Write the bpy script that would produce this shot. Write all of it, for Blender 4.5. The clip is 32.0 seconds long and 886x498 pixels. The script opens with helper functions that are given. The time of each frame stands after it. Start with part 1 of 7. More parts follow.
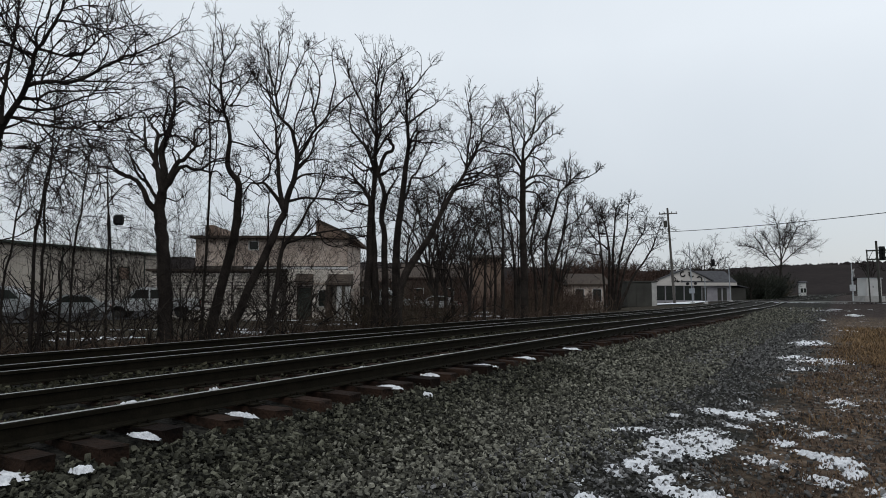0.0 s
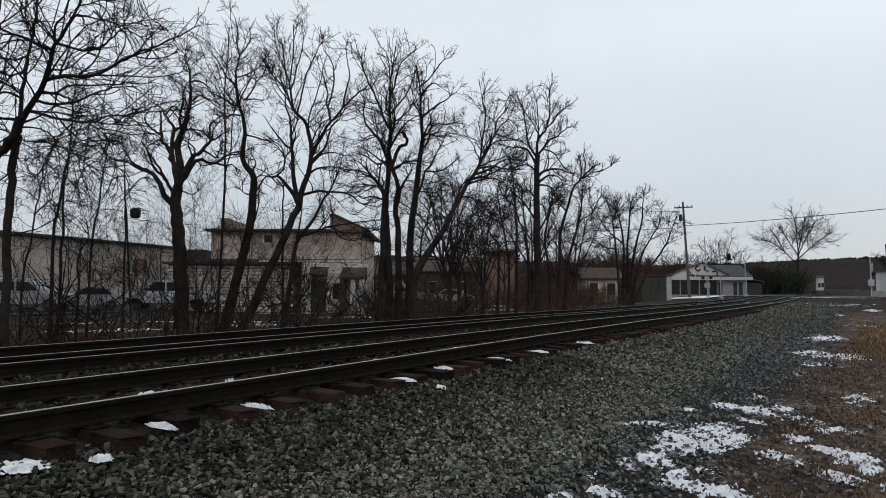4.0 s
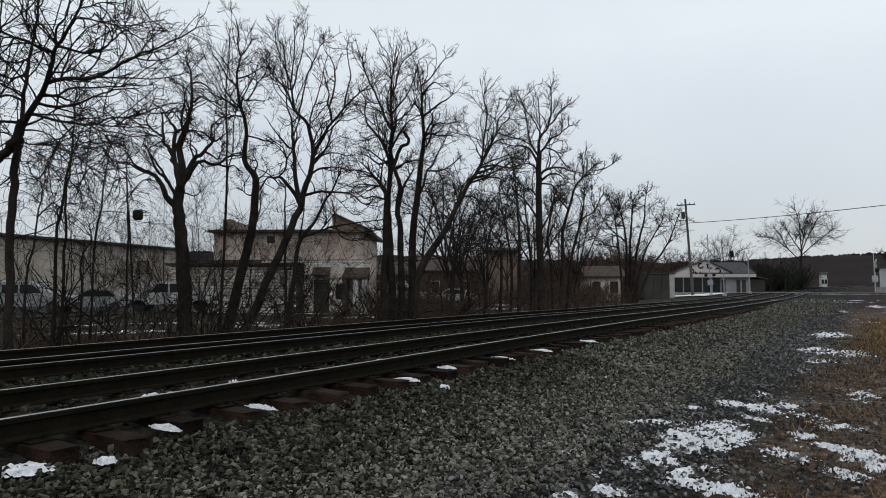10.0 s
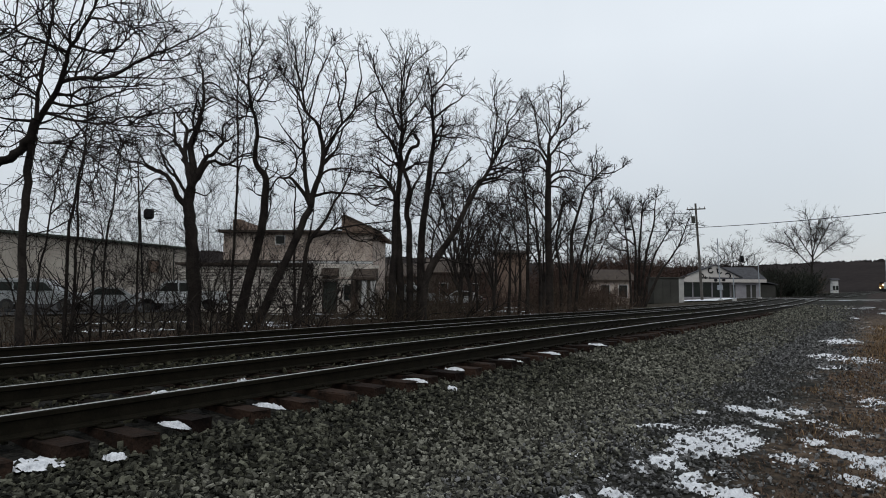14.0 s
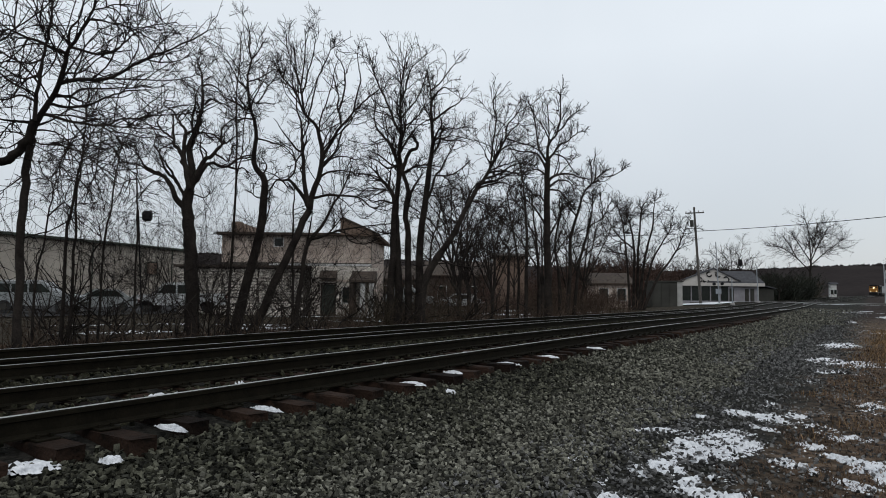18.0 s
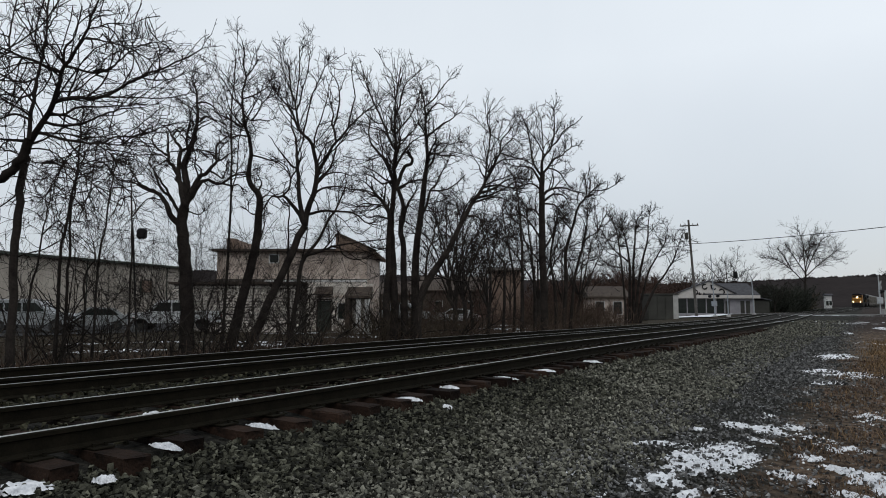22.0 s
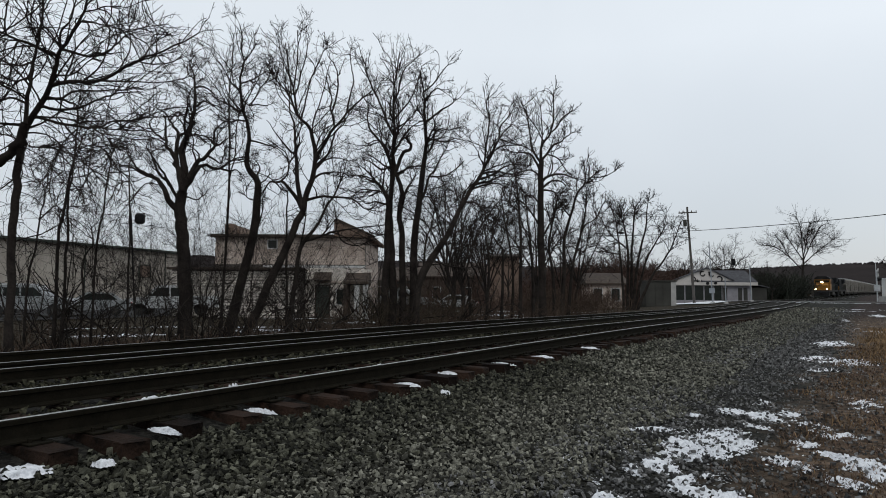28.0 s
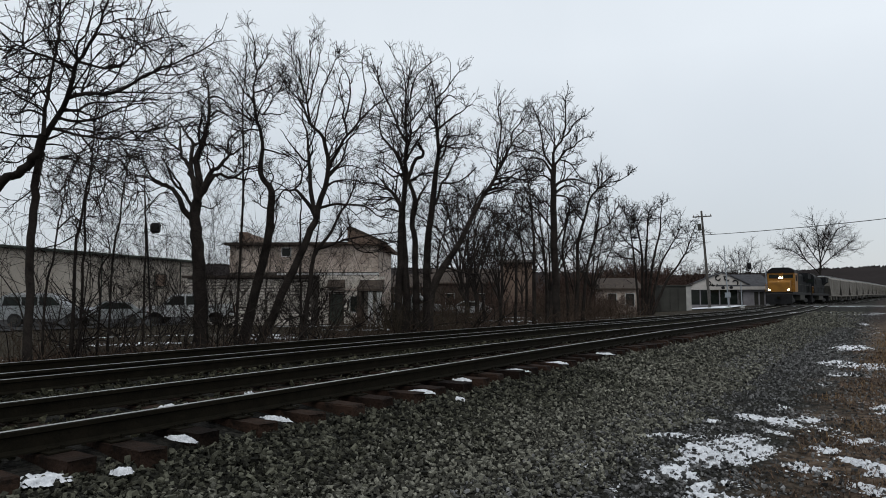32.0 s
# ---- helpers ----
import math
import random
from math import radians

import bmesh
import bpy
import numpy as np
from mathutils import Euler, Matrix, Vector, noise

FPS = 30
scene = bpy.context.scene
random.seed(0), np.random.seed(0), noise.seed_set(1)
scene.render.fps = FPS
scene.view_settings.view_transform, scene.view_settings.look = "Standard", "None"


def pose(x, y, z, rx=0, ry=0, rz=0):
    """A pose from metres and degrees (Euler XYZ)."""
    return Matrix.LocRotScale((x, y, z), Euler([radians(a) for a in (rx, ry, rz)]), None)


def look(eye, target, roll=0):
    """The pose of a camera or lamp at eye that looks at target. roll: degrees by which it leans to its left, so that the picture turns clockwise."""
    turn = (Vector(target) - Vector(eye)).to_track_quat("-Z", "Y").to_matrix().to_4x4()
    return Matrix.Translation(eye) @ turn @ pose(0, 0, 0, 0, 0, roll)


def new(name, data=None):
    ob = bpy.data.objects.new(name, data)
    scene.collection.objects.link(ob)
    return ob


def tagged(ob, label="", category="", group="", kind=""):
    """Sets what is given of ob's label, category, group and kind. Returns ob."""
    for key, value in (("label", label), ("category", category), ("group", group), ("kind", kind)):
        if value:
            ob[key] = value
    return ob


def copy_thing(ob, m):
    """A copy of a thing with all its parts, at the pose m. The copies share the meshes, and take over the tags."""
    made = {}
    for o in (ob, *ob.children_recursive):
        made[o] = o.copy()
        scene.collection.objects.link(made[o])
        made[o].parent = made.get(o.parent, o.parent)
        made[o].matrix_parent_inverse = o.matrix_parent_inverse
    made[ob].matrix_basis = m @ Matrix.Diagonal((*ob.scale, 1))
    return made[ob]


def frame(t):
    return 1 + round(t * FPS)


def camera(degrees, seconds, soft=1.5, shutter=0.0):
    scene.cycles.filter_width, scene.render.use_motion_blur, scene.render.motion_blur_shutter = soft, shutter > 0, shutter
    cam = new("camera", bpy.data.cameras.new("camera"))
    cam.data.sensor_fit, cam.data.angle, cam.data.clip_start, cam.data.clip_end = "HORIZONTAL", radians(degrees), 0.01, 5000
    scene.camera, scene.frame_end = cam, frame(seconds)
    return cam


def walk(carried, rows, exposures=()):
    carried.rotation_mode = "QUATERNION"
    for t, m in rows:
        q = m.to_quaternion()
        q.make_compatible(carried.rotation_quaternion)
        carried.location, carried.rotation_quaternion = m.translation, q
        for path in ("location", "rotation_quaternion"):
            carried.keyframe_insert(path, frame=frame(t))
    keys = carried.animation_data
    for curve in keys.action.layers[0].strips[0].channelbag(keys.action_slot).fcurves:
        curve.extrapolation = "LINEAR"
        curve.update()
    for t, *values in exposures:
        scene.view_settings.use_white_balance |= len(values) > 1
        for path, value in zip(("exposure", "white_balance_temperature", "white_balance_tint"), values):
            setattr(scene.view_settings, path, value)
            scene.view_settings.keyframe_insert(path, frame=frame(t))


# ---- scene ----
cam = camera(67.02, 32.0, soft=0.95)
PATH = [  # seconds, x, y, z, pitch, roll, yaw
    (0, -0.004, 0.006, 1.609, 3.739, -0.080, 30.552),
    (0.5, -0.005, 0.001, 1.602, 3.742, -0.592, 30.880),
    (1, -0.001, -0.002, 1.602, 3.016, -0.251, 31.372),
    (1.5, 0.004, -0.001, 1.605, 3.019, -0.319, 31.218),
    (2, 0.005, -0.003, 1.607, 2.839, -0.470, 31.213),
    (2.5, 0.005, -0.003, 1.601, 2.951, -0.443, 31.387),
    (4.5, 0.009, -0.012, 1.607, 3.187, -0.269, 31.795),
    (5, 0.012, -0.012, 1.601, 3.109, -0.278, 31.972),
    (5.5, 0.001, -0.007, 1.607, 2.695, -0.103, 32.083),
    (6, 0.002, -0.004, 1.606, 2.952, -0.185, 32.050),
    (6.5, -0.001, -0.005, 1.606, 3.424, -0.160, 32.024),
    (7, 0.006, -0.001, 1.606, 3.004, -0.114, 31.889),
    (7.5, -0.006, -0.002, 1.601, 3.341, -0.119, 31.755),
    (8, -0.008, 0.002, 1.604, 4.119, -0.101, 31.509),
    (8.5, 0.001, -0.001, 1.603, 4.250, 0.139, 32.037),
    (9, -0.001, 0.004, 1.605, 3.624, 0.257, 31.922),
    (9.5, -0.008, 0.000, 1.602, 3.242, 0.183, 31.780),
    (10, -0.002, 0.000, 1.607, 3.130, 0.163, 31.937),
    (10.5, -0.002, 0.003, 1.596, 3.055, 0.068, 32.025),
    (11, 0.002, -0.003, 1.600, 3.183, -0.018, 32.189),
    (11.5, -0.005, 0.004, 1.599, 2.800, -0.132, 32.242),
    (12, -0.004, -0.001, 1.601, 3.103, 0.032, 32.372),
    (12.5, 0.008, 0.000, 1.599, 3.501, -0.332, 32.300),
    (13, -0.000, -0.000, 1.600, 3.511, -0.500, 32.338),
    (13.5, -0.001, -0.008, 1.594, 3.360, -0.459, 32.216),
    (14, -0.002, -0.009, 1.599, 3.307, -0.455, 32.641),
    (14.5, -0.004, -0.001, 1.600, 3.384, -0.552, 32.593),
    (16.5, -0.008, 0.001, 1.596, 3.549, -0.768, 32.503),
    (17, -0.016, 0.005, 1.598, 3.596, -0.619, 32.302),
    (17.5, -0.008, 0.007, 1.597, 3.687, -0.567, 32.395),
    (18, -0.012, 0.005, 1.600, 3.552, -0.632, 32.515),
    (18.5, -0.013, 0.004, 1.592, 3.693, -0.793, 32.551),
    (19, -0.019, 0.006, 1.594, 3.607, -0.645, 32.443),
    (19.5, -0.010, 0.004, 1.596, 3.953, -0.354, 32.756),
    (20, -0.018, 0.008, 1.600, 4.031, -0.105, 32.298),
    (20.5, -0.006, 0.012, 1.599, 4.577, -0.239, 32.209),
    (21, -0.014, 0.017, 1.596, 4.757, -0.304, 32.143),
    (21.5, -0.011, 0.008, 1.601, 4.740, -0.212, 32.472),
    (22, -0.009, 0.007, 1.593, 4.841, -0.064, 32.181),
    (22.5, -0.009, 0.009, 1.594, 4.513, -0.137, 31.523),
    (23, -0.015, 0.008, 1.596, 3.801, -0.232, 31.725),
    (23.5, -0.007, 0.008, 1.594, 3.885, -0.298, 31.851),
    (24, -0.012, 0.010, 1.592, 3.663, -0.297, 32.129),
    (24.5, -0.005, 0.006, 1.605, 3.816, -0.022, 32.331),
    (25, -0.008, 0.008, 1.604, 4.181, -0.037, 31.676),
    (25.5, -0.005, 0.008, 1.601, 4.627, -0.171, 31.112),
    (27.5, -0.011, 0.011, 1.597, 3.859, -0.214, 31.878),
    (28, -0.010, 0.010, 1.596, 3.650, -0.268, 32.037),
    (28.5, -0.019, 0.014, 1.592, 3.688, -0.145, 32.071),
    (29, -0.023, 0.013, 1.593, 3.906, -0.074, 31.732),
    (29.5, -0.022, 0.017, 1.597, 3.630, -0.063, 31.937),
    (30, -0.020, 0.016, 1.595, 3.690, -0.098, 32.078),
    (30.5, -0.014, 0.010, 1.597, 3.889, -0.163, 32.481),
    (31, -0.011, 0.010, 1.593, 3.996, -0.133, 32.715),
    (31.5, -0.015, 0.006, 1.595, 4.169, 0.023, 32.775),
    (32, -0.015, 0.005, 1.596, 4.204, 0.169, 33.175),
]
walk(cam, [(t, pose(x, y, z, 90 + p, r, w)) for t, x, y, z, p, r, w in PATH])

# ---- light ----
world = bpy.data.worlds.new("overcast_sky")
scene.world = world
world.use_nodes = True
wn, wl = world.node_tree.nodes, world.node_tree.links
sky = wn.new("ShaderNodeTexSky")
sky.sky_type, sky.sun_disc = "NISHITA", False
sky.sun_elevation, sky.sun_rotation = radians(28), radians(40)
SKY_LEVEL = 0.90
cloud_map = wn.new("ShaderNodeTexCoord")
cloud = wn.new("ShaderNodeTexNoise")
cloud.inputs["Scale"].default_value, cloud.inputs["Detail"].default_value = 1.6, 4
cloud_ramp = wn.new("ShaderNodeValToRGB")
cloud_ramp.color_ramp.elements[0].position, cloud_ramp.color_ramp.elements[1].position = 0.3, 0.75
cloud_ramp.color_ramp.elements[0].color, cloud_ramp.color_ramp.elements[1].color = (0.745, 0.805, 0.865, 1), (0.875, 0.93, 0.98, 1)
wl.new(cloud_map.outputs["Generated"], cloud.inputs["Vector"])
wl.new(cloud.outputs["Fac"], cloud_ramp.inputs["Fac"])
elev, elev_ramp, shade = wn.new("ShaderNodeSeparateXYZ"), wn.new("ShaderNodeValToRGB"), wn.new("ShaderNodeMix")
shade.data_type, shade.blend_type = "RGBA", "MULTIPLY"
shade.inputs["Factor"].default_value = 1.0
elev_ramp.color_ramp.elements[0].position, elev_ramp.color_ramp.elements[1].position = 0.0, 0.34
elev_ramp.color_ramp.elements[0].color, elev_ramp.color_ramp.elements[1].color = (0.67, 0.675, 0.69, 1), (1, 1, 1, 1)
wl.new(cloud_map.outputs["Generated"], elev.inputs[0])
wl.new(elev.outputs[2], elev_ramp.inputs["Fac"])
sky_bg, cloud_bg, sky_sum = wn.new("ShaderNodeBackground"), wn.new("ShaderNodeBackground"), wn.new("ShaderNodeAddShader")
sky_bg.inputs["Strength"].default_value = 0.012
cloud_bg.inputs["Strength"].default_value = SKY_LEVEL
wl.new(sky.outputs["Color"], sky_bg.inputs["Color"])
wl.new(cloud_ramp.outputs["Color"], shade.inputs["A"])
wl.new(elev_ramp.outputs["Color"], shade.inputs["B"])
wl.new(shade.outputs["Result"], cloud_bg.inputs["Color"])
wl.new(sky_bg.outputs[0], sky_sum.inputs[0])
wl.new(cloud_bg.outputs[0], sky_sum.inputs[1])
wl.new(sky_sum.outputs[0], wn["World Output"].inputs["Surface"])
sun_data = bpy.data.lights.new("sun", "SUN")
sun_data.energy, sun_data.angle, sun_data.color = 0.6, radians(35), (1.0, 0.97, 0.93)
sun = new("sun", sun_data)
sun.matrix_world = look((0, 0, 60), (-30, 40, 0))
scene.view_settings.exposure = 0.0

# ---- materials ----
def material(name, base, second=None, scale=8.0, rough=0.85, metal=0.0, bump=0.25, fine=40.0, spread=(0.35, 0.65), per_object=0.0, islands=0.0, spec=0.3, power=1.0):
    """Two-tone surface with coarse variation, fine grain and relief at real size."""
    m = bpy.data.materials.new(name)
    m.use_nodes = True
    n, l = m.node_tree.nodes, m.node_tree.links
    b = n["Principled BSDF"]
    b.inputs["Roughness"].default_value, b.inputs["Metallic"].default_value = rough, metal
    b.inputs["Specular IOR Level"].default_value = spec
    co = n.new("ShaderNodeTexCoord")
    big, small, ramp = n.new("ShaderNodeTexNoise"), n.new("ShaderNodeTexNoise"), n.new("ShaderNodeValToRGB")
    big.inputs["Scale"].default_value, big.inputs["Detail"].default_value = scale, 5
    small.inputs["Scale"].default_value, small.inputs["Detail"].default_value = fine, 3
    l.new(co.outputs["Object"], big.inputs["Vector"])
    l.new(co.outputs["Object"], small.inputs["Vector"])
    mixf = n.new("ShaderNodeMath")
    mixf.operation = "MULTIPLY_ADD"
    mixf.inputs[1].default_value = 0.35
    l.new(small.outputs["Fac"], mixf.inputs[0])
    half = n.new("ShaderNodeMath")
    half.operation = "MULTIPLY"
    half.inputs[1].default_value = 0.65
    l.new(big.outputs["Fac"], half.inputs[0])
    l.new(half.outputs[0], mixf.inputs[2])
    fac = mixf.outputs[0]
    ramp.color_ramp.elements[0].position, ramp.color_ramp.elements[1].position = spread
    ramp.color_ramp.elements[0].color = (*base, 1)
    ramp.color_ramp.elements[1].color = (*(second or tuple(c * 1.5 for c in base)), 1)
    l.new(fac, ramp.inputs["Fac"])
    colour = ramp.outputs["Color"]
    if per_object or islands:
        if per_object:
            info = n.new("ShaderNodeObjectInfo")
            value = info.outputs["Random"]
        else:
            info = n.new("ShaderNodeNewGeometry")
            value = info.outputs["Random Per Island"]
        amount = per_object or islands
        if power != 1.0:
            curve = n.new("ShaderNodeMath")
            curve.operation = "POWER"
            curve.inputs[1].default_value = power
            l.new(value, curve.inputs[0])
            value = curve.outputs[0]
        rng = n.new("ShaderNodeMapRange")
        rng.inputs["To Min"].default_value, rng.inputs["To Max"].default_value = 1 - amount, 1 + amount * power ** 1.5
        l.new(value, rng.inputs["Value"])
        scale_node = n.new("ShaderNodeVectorMath")
        scale_node.operation = "SCALE"
        l.new(colour, scale_node.inputs[0])
        l.new(rng.outputs[0], scale_node.inputs["Scale"])
        colour = scale_node.outputs[0]
    l.new(colour, b.inputs["Base Color"])
    if bump:
        bm_node = n.new("ShaderNodeBump")
        bm_node.inputs["Strength"].default_value, bm_node.inputs["Distance"].default_value = bump, 0.02
        l.new(small.outputs["Fac"], bm_node.inputs["Height"])
        l.new(bm_node.outputs["Normal"], b.inputs["Normal"])
    return m


def glow(name, colour, strength):
    m = bpy.data.materials.new(name)
    m.use_nodes = True
    b = m.node_tree.nodes["Principled BSDF"]
    b.inputs["Emission Color"].default_value, b.inputs["Emission Strength"].default_value = (*colour, 1), strength
    return m


BARK = material("bark", (0.012, 0.010, 0.009), (0.036, 0.030, 0.026), 3, 0.95, bump=0.8, fine=25, islands=0.25, spec=0.05)
TWIG = material("twig_bark", (0.011, 0.009, 0.008), (0.024, 0.019, 0.017), 2, 0.95, bump=0, islands=0.35, spec=0.05)
BRUSH = material("dead_brush", (0.022, 0.018, 0.012), (0.085, 0.068, 0.048), 1.2, 0.95, bump=0, islands=0.5, spec=0.08)
REDBRUSH = material("reddish_scrub", (0.030, 0.019, 0.015), (0.070, 0.045, 0.036), 0.8, 0.95, bump=0, islands=0.5, spec=0.08)
STONE = material("ballast_stone", (0.042, 0.041, 0.033), (0.142, 0.138, 0.112), 18, 0.9, bump=0.35, fine=120, spread=(0.3, 0.7), islands=0.78, spec=0.15, power=1.6)
TRACKSTONE = material("darker_ballast_stone", (0.020, 0.020, 0.0145), (0.064, 0.063, 0.047), 18, 0.9, bump=0.35, fine=120, spread=(0.3, 0.7), islands=0.8, spec=0.15, power=1.7)
FINESTONE = material("fine_gravel", (0.050, 0.049, 0.048), (0.135, 0.133, 0.130), 25, 0.9, bump=0.3, fine=140, spread=(0.3, 0.7), islands=0.75, spec=0.12, power=1.5)
DARKBRUSH = material("dark_brown_brush", (0.026, 0.0195, 0.015), (0.100, 0.072, 0.054), 1.2, 0.95, bump=0, islands=0.5, spec=0.05)
DARKSTONE = material("dark_ballast_stone", (0.0065, 0.0065, 0.0039), (0.0546, 0.0520, 0.0338), 9, 0.9, bump=0.3, fine=60, islands=0.6, spec=0.1)
TIE = material("creosoted_wood", (0.006, 0.0042, 0.0032), (0.028, 0.016, 0.011), 5, 0.9, bump=0.8, fine=35, per_object=0.6, spec=0.1)
RUST = material("rusted_steel", (0.0055, 0.005, 0.0032), (0.012, 0.010, 0.0065), 6, 0.85, 0.0, bump=0.3, spec=0.06)
RAILTOP = material("worn_rail_head", (0.34, 0.34, 0.33), (0.52, 0.52, 0.50), 3, 0.42, 0.85, bump=0.05)
SNOW = material("snow", (0.40, 0.415, 0.445), (0.76, 0.77, 0.79), 14, 0.8, bump=0.6, fine=60, spread=(0.3, 0.6))
GRASS = material("dry_grass", (0.085, 0.055, 0.029), (0.22, 0.145, 0.080), 0.8, 0.95, bump=0, islands=0.5, spec=0.1)
WEED = material("red_brown_weeds", (0.036, 0.024, 0.018), (0.155, 0.104, 0.073), 1.3, 0.95, bump=0, islands=0.5, spec=0.1)
METALWALL = material("pale_metal_siding", (0.29, 0.255, 0.215), (0.40, 0.36, 0.31), 0.5, 0.6, 0.0, bump=0.05, fine=6)
DARKTRIM = material("dark_green_trim", (0.018, 0.024, 0.018), (0.035, 0.045, 0.034), 3, 0.6, bump=0.1)
BLOCK = material("painted_block", (0.40, 0.36, 0.315), (0.70, 0.64, 0.575), 1.6, 0.9, bump=0.6, fine=30, spread=(0.38, 0.6), per_object=0.22)
MORTAR = material("mortar", (0.060, 0.052, 0.044), (0.10, 0.088, 0.075), 2, 0.95, bump=0.5)
SIDING = material("pinkish_siding", (0.31, 0.245, 0.205), (0.54, 0.45, 0.385), 1.4, 0.8, bump=0.2, fine=18, spread=(0.4, 0.6), per_object=0.1)
ROOFBROWN = material("weathered_shingle", (0.10, 0.068, 0.050), (0.19, 0.135, 0.105), 2.5, 0.95, bump=0.6, fine=30, per_object=0.2)
ROOFGREY = material("grey_shingle", (0.046, 0.046, 0.050), (0.078, 0.078, 0.084), 2.5, 0.95, bump=0.5, fine=30, spec=0.1)
TANPAINT = material("faded_tan_paint", (0.38, 0.355, 0.33), (0.50, 0.47, 0.44), 0.7, 0.8, bump=0.1, fine=8)
WHITEPAINT = material("white_paint", (0.42, 0.415, 0.40), (0.56, 0.555, 0.54), 0.8, 0.7, bump=0.1, per_object=0.05)
GREYPAINT = material("grey_blue_paint", (0.20, 0.22, 0.24), (0.30, 0.32, 0.34), 0.8, 0.7, bump=0.1)
DARKWOOD = material("dark_stained_wood", (0.030, 0.022, 0.017), (0.07, 0.052, 0.04), 4, 0.85, bump=0.4)
SHED = material("dark_grey_metal", (0.026, 0.025, 0.021), (0.050, 0.049, 0.042), 0.8, 0.8, bump=0.1)
GLASS = material("dark_window_glass", (0.010, 0.013, 0.011), (0.018, 0.022, 0.018), 2, 0.12, 0.0, bump=0, spec=0.28)
LILAC = material("dull_lilac_grey_paint", (0.20, 0.19, 0.205), (0.28, 0.27, 0.285), 0.9, 0.8, bump=0.1, fine=8)
POLEWOOD = material("weathered_pole_wood", (0.050, 0.045, 0.040), (0.10, 0.092, 0.083), 4, 0.9, bump=0.5)
GALV = material("galvanized_steel", (0.38, 0.39, 0.40), (0.52, 0.53, 0.54), 3, 0.5, 0.5, bump=0.05)
BLACK = material("black_paint", (0.005, 0.005, 0.0055), (0.012, 0.012, 0.0125), 5, 0.7, bump=0.1, spec=0.15)
RUBBER = material("tyre_rubber", (0.014, 0.014, 0.014), (0.028, 0.028, 0.028), 10, 0.9, bump=0.1)
YELLOW = material("locomotive_yellow", (0.18, 0.078, 0.008), (0.29, 0.128, 0.013), 1.5, 0.45, bump=0.05)
NAVY = material("dark_blue_paint", (0.006, 0.007, 0.008), (0.016, 0.017, 0.018), 1.2, 0.8, bump=0.05, spec=0.1)
HOPPER = material("grimy_hopper_grey", (0.125, 0.115, 0.10), (0.215, 0.20, 0.175), 0.6, 0.8, bump=0.1, per_object=0.18)
CARWHITE = material("greyish_white_car_paint", (0.36, 0.37, 0.37), (0.56, 0.57, 0.57), 2.5, 0.3, bump=0)
CARSILVER = material("silver_car_paint", (0.17, 0.18, 0.18), (0.30, 0.31, 0.31), 2.5, 0.35, 0.4, bump=0)
RED = material("tail_lamp_red", (0.25, 0.01, 0.01), (0.35, 0.02, 0.02), 1, 0.3, bump=0)
ASPHALT = material("asphalt", (0.022, 0.022, 0.023), (0.042, 0.042, 0.042), 1.5, 0.95, bump=0.4, fine=70, spec=0.1)
ROADPALE = material("salt_stained_asphalt", (0.12, 0.118, 0.115), (0.22, 0.215, 0.21), 0.6, 0.95, bump=0.3, fine=50, spec=0.1)
CONCRETE = material("concrete", (0.28, 0.275, 0.26), (0.40, 0.39, 0.37), 2, 0.9, bump=0.3)
HILLWOOD = material("distant_bare_woods", (0.025, 0.022, 0.022), (0.037, 0.032, 0.031), 0.02, 1.0, bump=0, fine=0.25, spec=0.0)
EVERGREEN = material("dark_evergreen", (0.010, 0.012, 0.008), (0.024, 0.027, 0.019), 2, 0.95, bump=0, islands=0.4)
HEADLIGHT = glow("headlight_lens", (1.0, 0.70, 0.34), 40.0)
DITCHLIGHT = glow("ditch_light_lens", (1.0, 0.74, 0.40), 25.0)
INSULATOR = material("brown_porcelain", (0.05, 0.03, 0.02), (0.09, 0.06, 0.04), 5, 0.3, bump=0)


